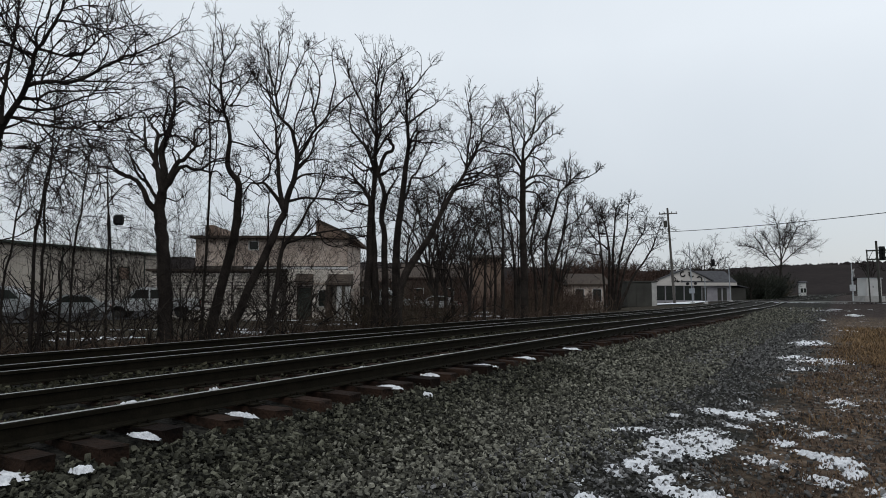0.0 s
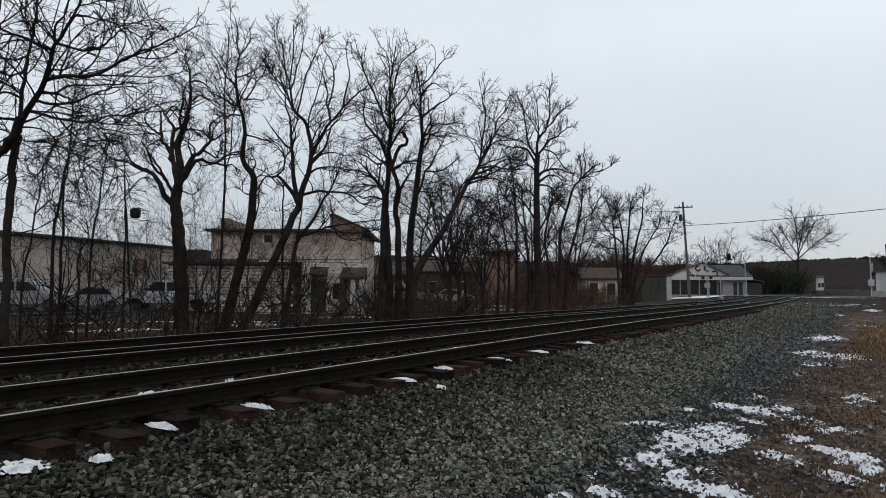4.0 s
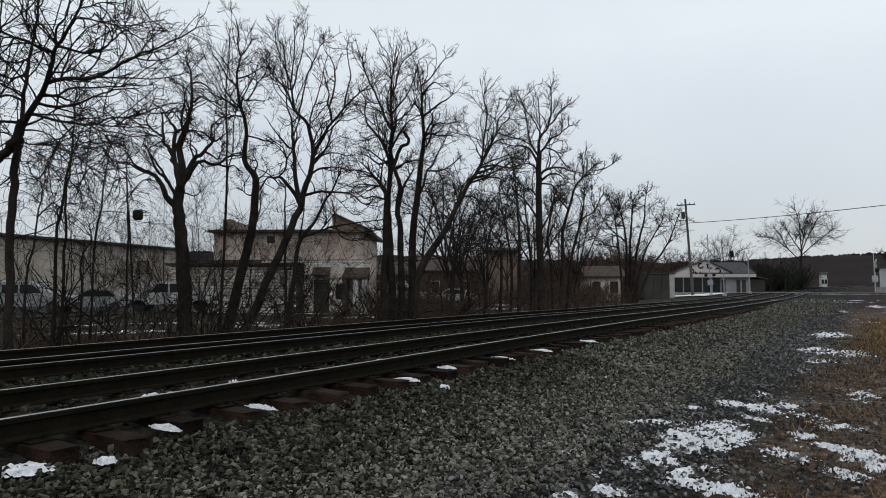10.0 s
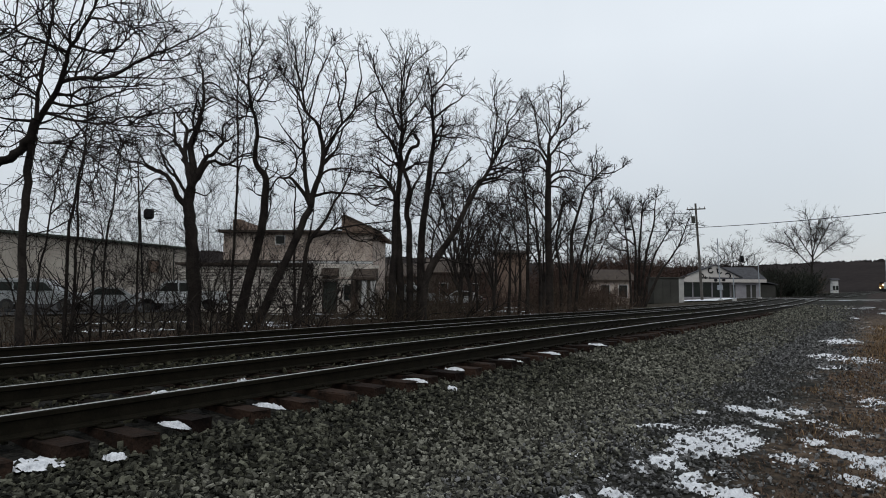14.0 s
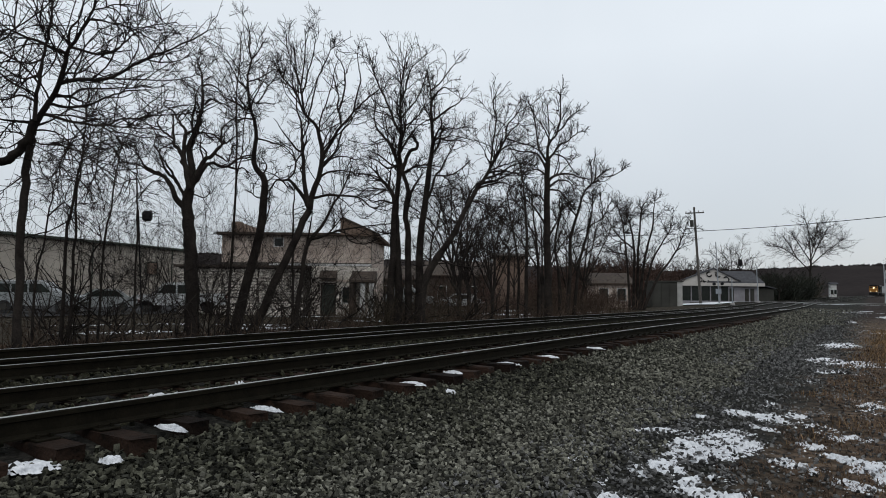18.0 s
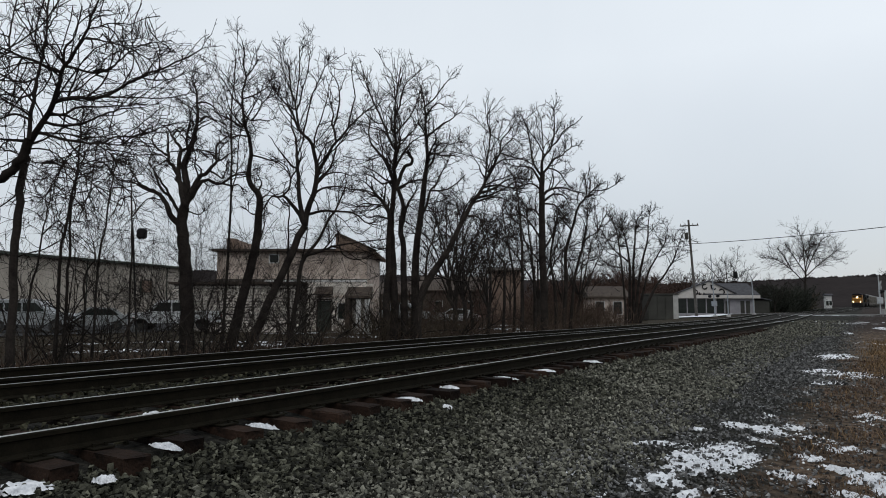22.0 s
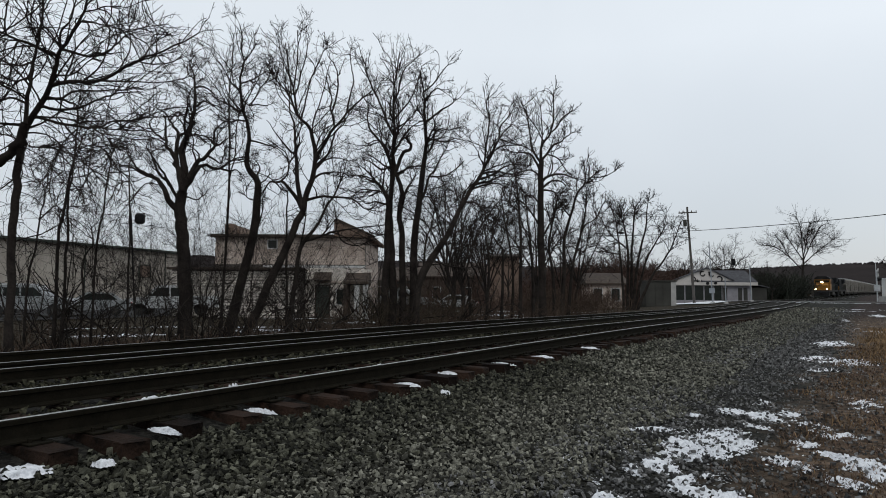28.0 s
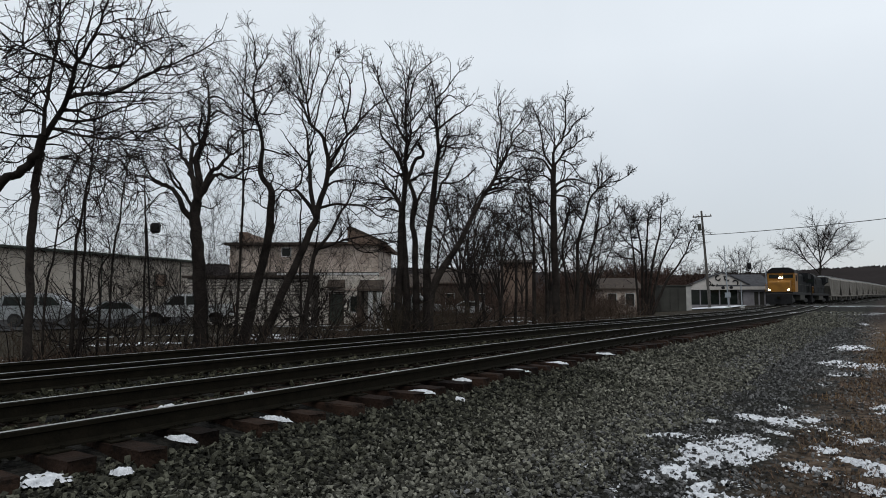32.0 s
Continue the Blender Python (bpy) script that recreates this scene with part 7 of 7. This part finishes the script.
def snow_patch(spots, seed, cell=0.016, thick=0.014):
    """Thin ragged snow lying on the ground: spots are (x, y, half width, half depth, cover)."""
    vs, fs, off = [], [], 0
    for n, (cx, cy, ax, ay, cover) in enumerate(spots):
        c = cell * max(1.0, math.hypot(cx, cy) / 9)
        reach = 1.35 * max(ax, ay)
        gx, gy = np.arange(cx - reach, cx + reach, c), np.arange(cy - reach, cy + reach, c * 1.3)
        X, Y = np.meshgrid(gx, gy, indexing="ij")
        far = math.hypot(cx, cy)
        u, w = ((X - cx) * cy - (Y - cy) * cx) / far, ((Y - cy) * cy + (X - cx) * cx) / far
        m = 1 - (u / ax) ** 2 - (w / ay) ** 2 + 0.7 * bumps(X, Y, 2.6, seed + n) + 0.55 * bumps(X, Y, 9, seed + 2 * n) + 0.6 * bumps(X, Y, 5.3, seed + 5 * n) + 0.8 * bumps(X, Y, 19, seed + n) + 0.7 * bumps(X, Y, 31, seed + 3 * n) + 0.5 * bumps(X, Y, 53, seed + 4 * n) + cover - 0.84
        inside = m > -0.25
        Z = ground_z(X, Y) + 0.012 * bumps(X, Y, 2.2, 1) + 0.004 + 2.2 * thick * np.clip(m, -0.25, 0.9) + 0.004 * bumps(X, Y, 14, n)
        i, j = np.meshgrid(np.arange(len(gx) - 1), np.arange(len(gy) - 1), indexing="ij")
        ok = (inside[:-1, :-1].astype(int) + inside[1:, :-1] + inside[:-1, 1:] + inside[1:, 1:]) >= 2
        i, j = i[ok], j[ok]
        k = len(gy)
        f = np.stack([i * k + j, (i + 1) * k + j, (i + 1) * k + j + 1, i * k + j + 1], 1)
        vs.append(np.stack([X, Y, Z], -1).reshape(-1, 3))
        fs.append(f + off)
        off += X.size
    v, f = np.concatenate(vs), np.concatenate(fs)
    used, inv = np.unique(f, return_inverse=True)
    return tagged(new("snow", mesh_from("snow", v[used], inv.reshape(-1, 4), SNOW, smooth=True)), "thin patches of old snow on gravel and grass", "snow", kind="stuff")


snow_patch([(-1.31, 7.82, 0.27, 0.61, 0.35), (-1.70, 7.57, 0.24, 0.65, 0.00), (-1.46, 7.11, 0.34, 0.33, 0.00), (-2.28, 7.80, 0.18, 0.17, 0.30), (-2.03, 8.08, 0.13, 0.14, 0.10), (-2.05, 6.80, 0.09, 0.13, 0.10), (-1.64, 6.40, 0.16, 0.28, 0.35), (-1.80, 6.13, 0.09, 0.20, 0.20), (-1.94, 5.61, 0.07, 0.14, 0.00), (-1.72, 5.18, 0.13, 0.19, 0.10), (-1.94, 4.88, 0.09, 0.14, 0.50), (-1.35, 5.98, 0.10, 0.18, 0.40), (-1.29, 5.73, 0.21, 0.15, 0.40), (-1.01, 5.72, 0.27, 0.18, 0.10), (-0.80, 5.68, 0.22, 0.14, -0.32), (-1.55, 9.70, 0.19, 0.23, 0.30), (-1.13, 9.62, 0.18, 0.31, 0.40),
            (-0.90, 9.96, 0.15, 0.23, -0.22), (-1.30, 10.79, 0.12, 0.22, 0.00), (-1.50, 8.41, 0.12, 0.18, 0.10), (-1.11, 8.86, 0.20, 0.23, -0.30), (-0.58, 8.06, 0.18, 0.24, -0.32), (-0.29, 8.80, 0.22, 0.21, -0.22), (-0.31, 7.70, 0.17, 0.16, -0.42),
            (-0.03, 7.49, 0.21, 0.32, 0.13), (0.05, 7.08, 0.10, 0.26, -0.02), (-0.93, 18.81, 0.52, 0.98, 0.30), (-0.92, 25.61, 0.55, 1.81, 0.00), (-0.23, 18.45, 0.52, 0.92, 0.00), (-0.81, 16.28, 0.30, 0.49, 0.10), (-2.41, 6.24, 0.11, 0.14, 0.20), (-1.22, 6.27, 0.06, 0.10, 0.00), (-1.95, 9.20, 0.22, 0.17, -0.20), (-0.59, 9.18, 0.27, 0.47, -0.67), (-0.19, 6.61, 0.24, 0.35, -0.62), (-0.67, 7.21, 0.32, 0.49, -0.72), (-0.02, 11.48, 0.24, 0.94, -0.50), (-1.57, 5.20, 0.07, 0.09, 0.20), (-2.10, 7.16, 0.18, 0.22, -0.30), (-1.72, 7.04, 0.11, 0.26, 0.00),
            (0.45, 6.50, 0.40, 0.60, -0.22), (0.40, 36.00, 0.50, 0.80, -0.50), (-0.90, 45.00, 0.40, 1.50, -0.40), (0.80, 51.00, 0.60, 1.50, -0.20), (-1.50, 58.00, 2.00, 0.80, 0.00)], 3)
snow_patch([(-17.5, 14.0, 0.8, 0.8, -0.2), (-15.5, 17.3, 1.0, 1.2, 0.1), (-19, 9, 0.8, 0.8, -0.3), (-16.3, 9.8, 0.5, 0.5, 0.0), (-22, 14, 2.5, 1.0, -0.2), (-24, 20, 2.5, 1.0, -0.2), (-30, 40, 3, 2, -0.1), (-20.5, 19.5, 2.0, 1.2, 0.1), (-19, 22, 1.5, 1.0, 0.0), (-15, 21, 1.2, 1.2, -0.3), (-16, 31, 1.5, 2, -0.3), (-27, 17, 3, 0.7, -0.2), (-16.5, 36, 1.5, 1.5, 0.2), (-18, 41, 2, 1.5, 0.3), (-21, 36, 2.5, 1.2, 0.2), (-24, 45, 3, 2, 0.2), (-20, 50, 2, 2, 0.1), (-27, 55, 4, 2, 0.3), (-17, 25.5, 1.2, 1.0, 0.1), (-23, 28, 2.5, 1.2, 0.2), (-28, 31, 3, 1.0, 0.3), (-15.6, 14.6, 0.8, 1.6, 0.3), (-14.6, 17.2, 0.6, 1.4, 0.1), (-17.0, 16.5, 0.9, 1.0, 0.3), (-14.4, 24.5, 0.5, 1.5, 0.1), (-14.4, 34, 0.6, 2.0, 0.2)], 9, 0.05)
snow_patch([(-3.0, 90.2, 7.0, 0.5, 0.2), (6, 89.6, 5.0, 0.6, 0.2), (-3, 63.5, 5, 0.5, 0.0)], 17, 0.03)


def tie_snow():
    """Little drifts on the tie ends and against the rails."""
    spots = [(-4.90, 2.43, 0.15, 0.13, 0.014, 3), (-4.63, 2.85, 0.07, 0.06, 0.014, 3), (-4.92, 3.55, 0.2, 0.05, 0.02, 0), (-4.97, 4.62, 0.2, 0.04, 0.018, 0), (-4.84, 6.9, 0.2, 0.06, 0.02, 0),
             (-4.6, 7.4, 0.07, 0.08, 0.03, 1), (-5.05, 8.2, 0.15, 0.05, 0.02, 0), (-4.95, 9.7, 0.2, 0.05, 0.02, 0), (-4.9, 11.2, 0.2, 0.06, 0.02, 0), (-5.56, 3.88, 0.07, 0.24, 0.09, 2), (-5.56, 4.8, 0.05, 0.08, 0.1, 2),
             (-5.56, 7.3, 0.05, 0.16, 0.08, 2), (-5.56, 6.0, 0.04, 0.15, 0.05, 2), (-5.56, 9.4, 0.05, 0.2, 0.08, 2), (-5.56, 13, 0.05, 0.4, 0.07, 2), (-5.56, 16, 0.05, 0.4, 0.07, 2), (-4.85, 13.5, 0.2, 0.06, 0.02, 0)]
    for n, (x, y, a, b, h, where) in enumerate(spots):
        k = 26
        gx = np.linspace(-1.3, 1.3, k)
        X, Y = np.meshgrid(gx, gx, indexing="ij")
        m = (0.75 if where else 0.25) - X ** 2 - Y ** 2 + 0.6 * bumps(X, Y, 2.1, n * 3.1) + 0.5 * bumps(X, Y, 5.5, n)
        base = 0.375 if where == 3 else 0.452 if where != 1 else ground_z(x + X * a, y + Y * b) + 0.025
        z0 = 0.53 if where == 2 else base
        Z = np.where(m > 0, h * np.clip(m, 0, 1.2) ** 0.6, 0.05 * np.maximum(m, -0.5)) + z0
        v = np.stack([x + X * a, y + Y * b, Z], -1).reshape(-1, 3)
        inside = m > -0.35
        i, j = np.meshgrid(np.arange(k - 1), np.arange(k - 1), indexing="ij")
        ok = inside[:-1, :-1] | inside[1:, :-1] | inside[:-1, 1:] | inside[1:, 1:]
        i, j = i[ok], j[ok]
        f = np.stack([i * k + j, (i + 1) * k + j, (i + 1) * k + j + 1, i * k + j + 1], 1)
        tagged(new("snow_drift", mesh_from("snow_drift", v, f, SNOW, smooth=True)), "small drift of snow lodged between tie and rail", "snow", "snow drifts on the track")


tie_snow()


def blades(name, n, x0, x1, y0, y1, height, mat, label, seed, keep, lean=0.5, width=0.004):
    """Dry grass blades: thin bent strips."""
    rng = np.random.default_rng(seed)
    x, y = x0 + (x1 - x0) * rng.random(n), y0 + (y1 - y0) * rng.random(n) ** 1.5
    ok = keep(x, y, rng)
    x, y = x[ok], y[ok]
    n = len(x)
    z = ground_z(x, y) - 0.005
    h = height * (0.35 + 0.9 * rng.random(n))
    a = rng.random(n) * 2 * np.pi
    ln = lean * (0.3 + rng.random(n))
    w = width * np.maximum(1, np.hypot(x, y) / 9)
    dx, dy = np.cos(a) * ln, np.sin(a) * ln
    px, py = -np.sin(a) * w, np.cos(a) * w
    V = np.zeros((n, 5, 3))
    for k, (s, q) in enumerate(((0, 1), (0, -1), (0.55, -0.8), (0.55, 0.8), (1, 0))):
        V[:, k, 0] = x + dx * h * s ** 1.6 + px * q
        V[:, k, 1] = y + dy * h * s ** 1.6 + py * q
        V[:, k, 2] = z + h * s * (1 - 0.3 * s * ln)
    o = (np.arange(n) * 5)[:, None]
    F = np.concatenate([o + np.array([[0, 1, 2]]), o + np.array([[0, 2, 3]]), o + np.array([[3, 2, 4]])])
    return tagged(new(name, mesh_from(name, V.reshape(-1, 3), F, mat)), label, "grass", kind="stuff")


def grass_edge(x, y):
    return -0.85 + 0.022 * (y - 6) + 0.5 * bumps(x, y, 0.9, 6)


blades("weeds", 90000, -2.0, 4.0, 3.5, 24, 0.06, WEED, "low matted red-brown weeds and dead grass", 41, lambda x, y, r: (x > grass_edge(x, y)) & (bumps(x, y, 1.6, 3) + r.normal(size=len(x)) * 0.5 > -0.25), 1.2, 0.005)
blades("dry_grass", 34000, -1.4, 4.5, 4, 30, 0.10, GRASS, "short tan dry grass beside the gravel", 42, lambda x, y, r: (x > grass_edge(x, y) + 0.15) & (bumps(x, y, 1.1, 9) + r.normal(size=len(x)) * 0.4 > 0.25), 0.9)
blades("dry_grass", 26000, -0.6, 9, 18, 38, 0.17, GRASS, "taller tan dead grass towards the crossing", 43, lambda x, y, r: x > 0.25 + 0.012 * (y - 24) + 0.4 * bumps(x, y, 0.7, 2) + 0.3 * r.normal(size=len(x)), 0.7)
blades("weeds", 26000, -19, -12.6, 0, 34, 0.17, WEED, "dead weeds and leaf litter along the far side of the track", 44, lambda x, y, r: r.random(len(x)) < smooth01(-12.6, -13.6, x), 0.7, 0.008)


# ---- block courses of the building, one by one ----
def block_courses():
    lw, lh = 0.40, 0.20
    bm = box(bmesh.new(), 0.018, lw - 0.018, -0.025, 0.05, 0.018, lh - 0.018)
    me = bpy.data.meshes.new("block")
    bm.to_mesh(me)
    bm.free()
    me.materials.append(BLOCK)
    rng = random.Random(8)
    for row in range(15):
        x = -2.2 - (0.2 if row % 2 else 0)
        while x < 5.5:
            ob = new("block", me)
            ob.parent = BLOCK_HOUSE
            ob.matrix_basis = pose(max(x, -2.2), -1.6 + rng.uniform(-0.004, 0.004), 0.13 + row * lh)
            x += lw
    for row in range(16):
        x = 5.95 if row % 2 else 6.15
        while x < 10.1:
            if not (row < 11 and 6.5 < x + 0.2 < 7.7 or 4 <= row < 10 and 7.9 < x + 0.2 < 8.8):
                ob = new("block", me)
                ob.parent = BLOCK_HOUSE
                ob.matrix_basis = pose(x, 0.0, 0.13 + row * lh)
            x += lw


block_courses()

motions()
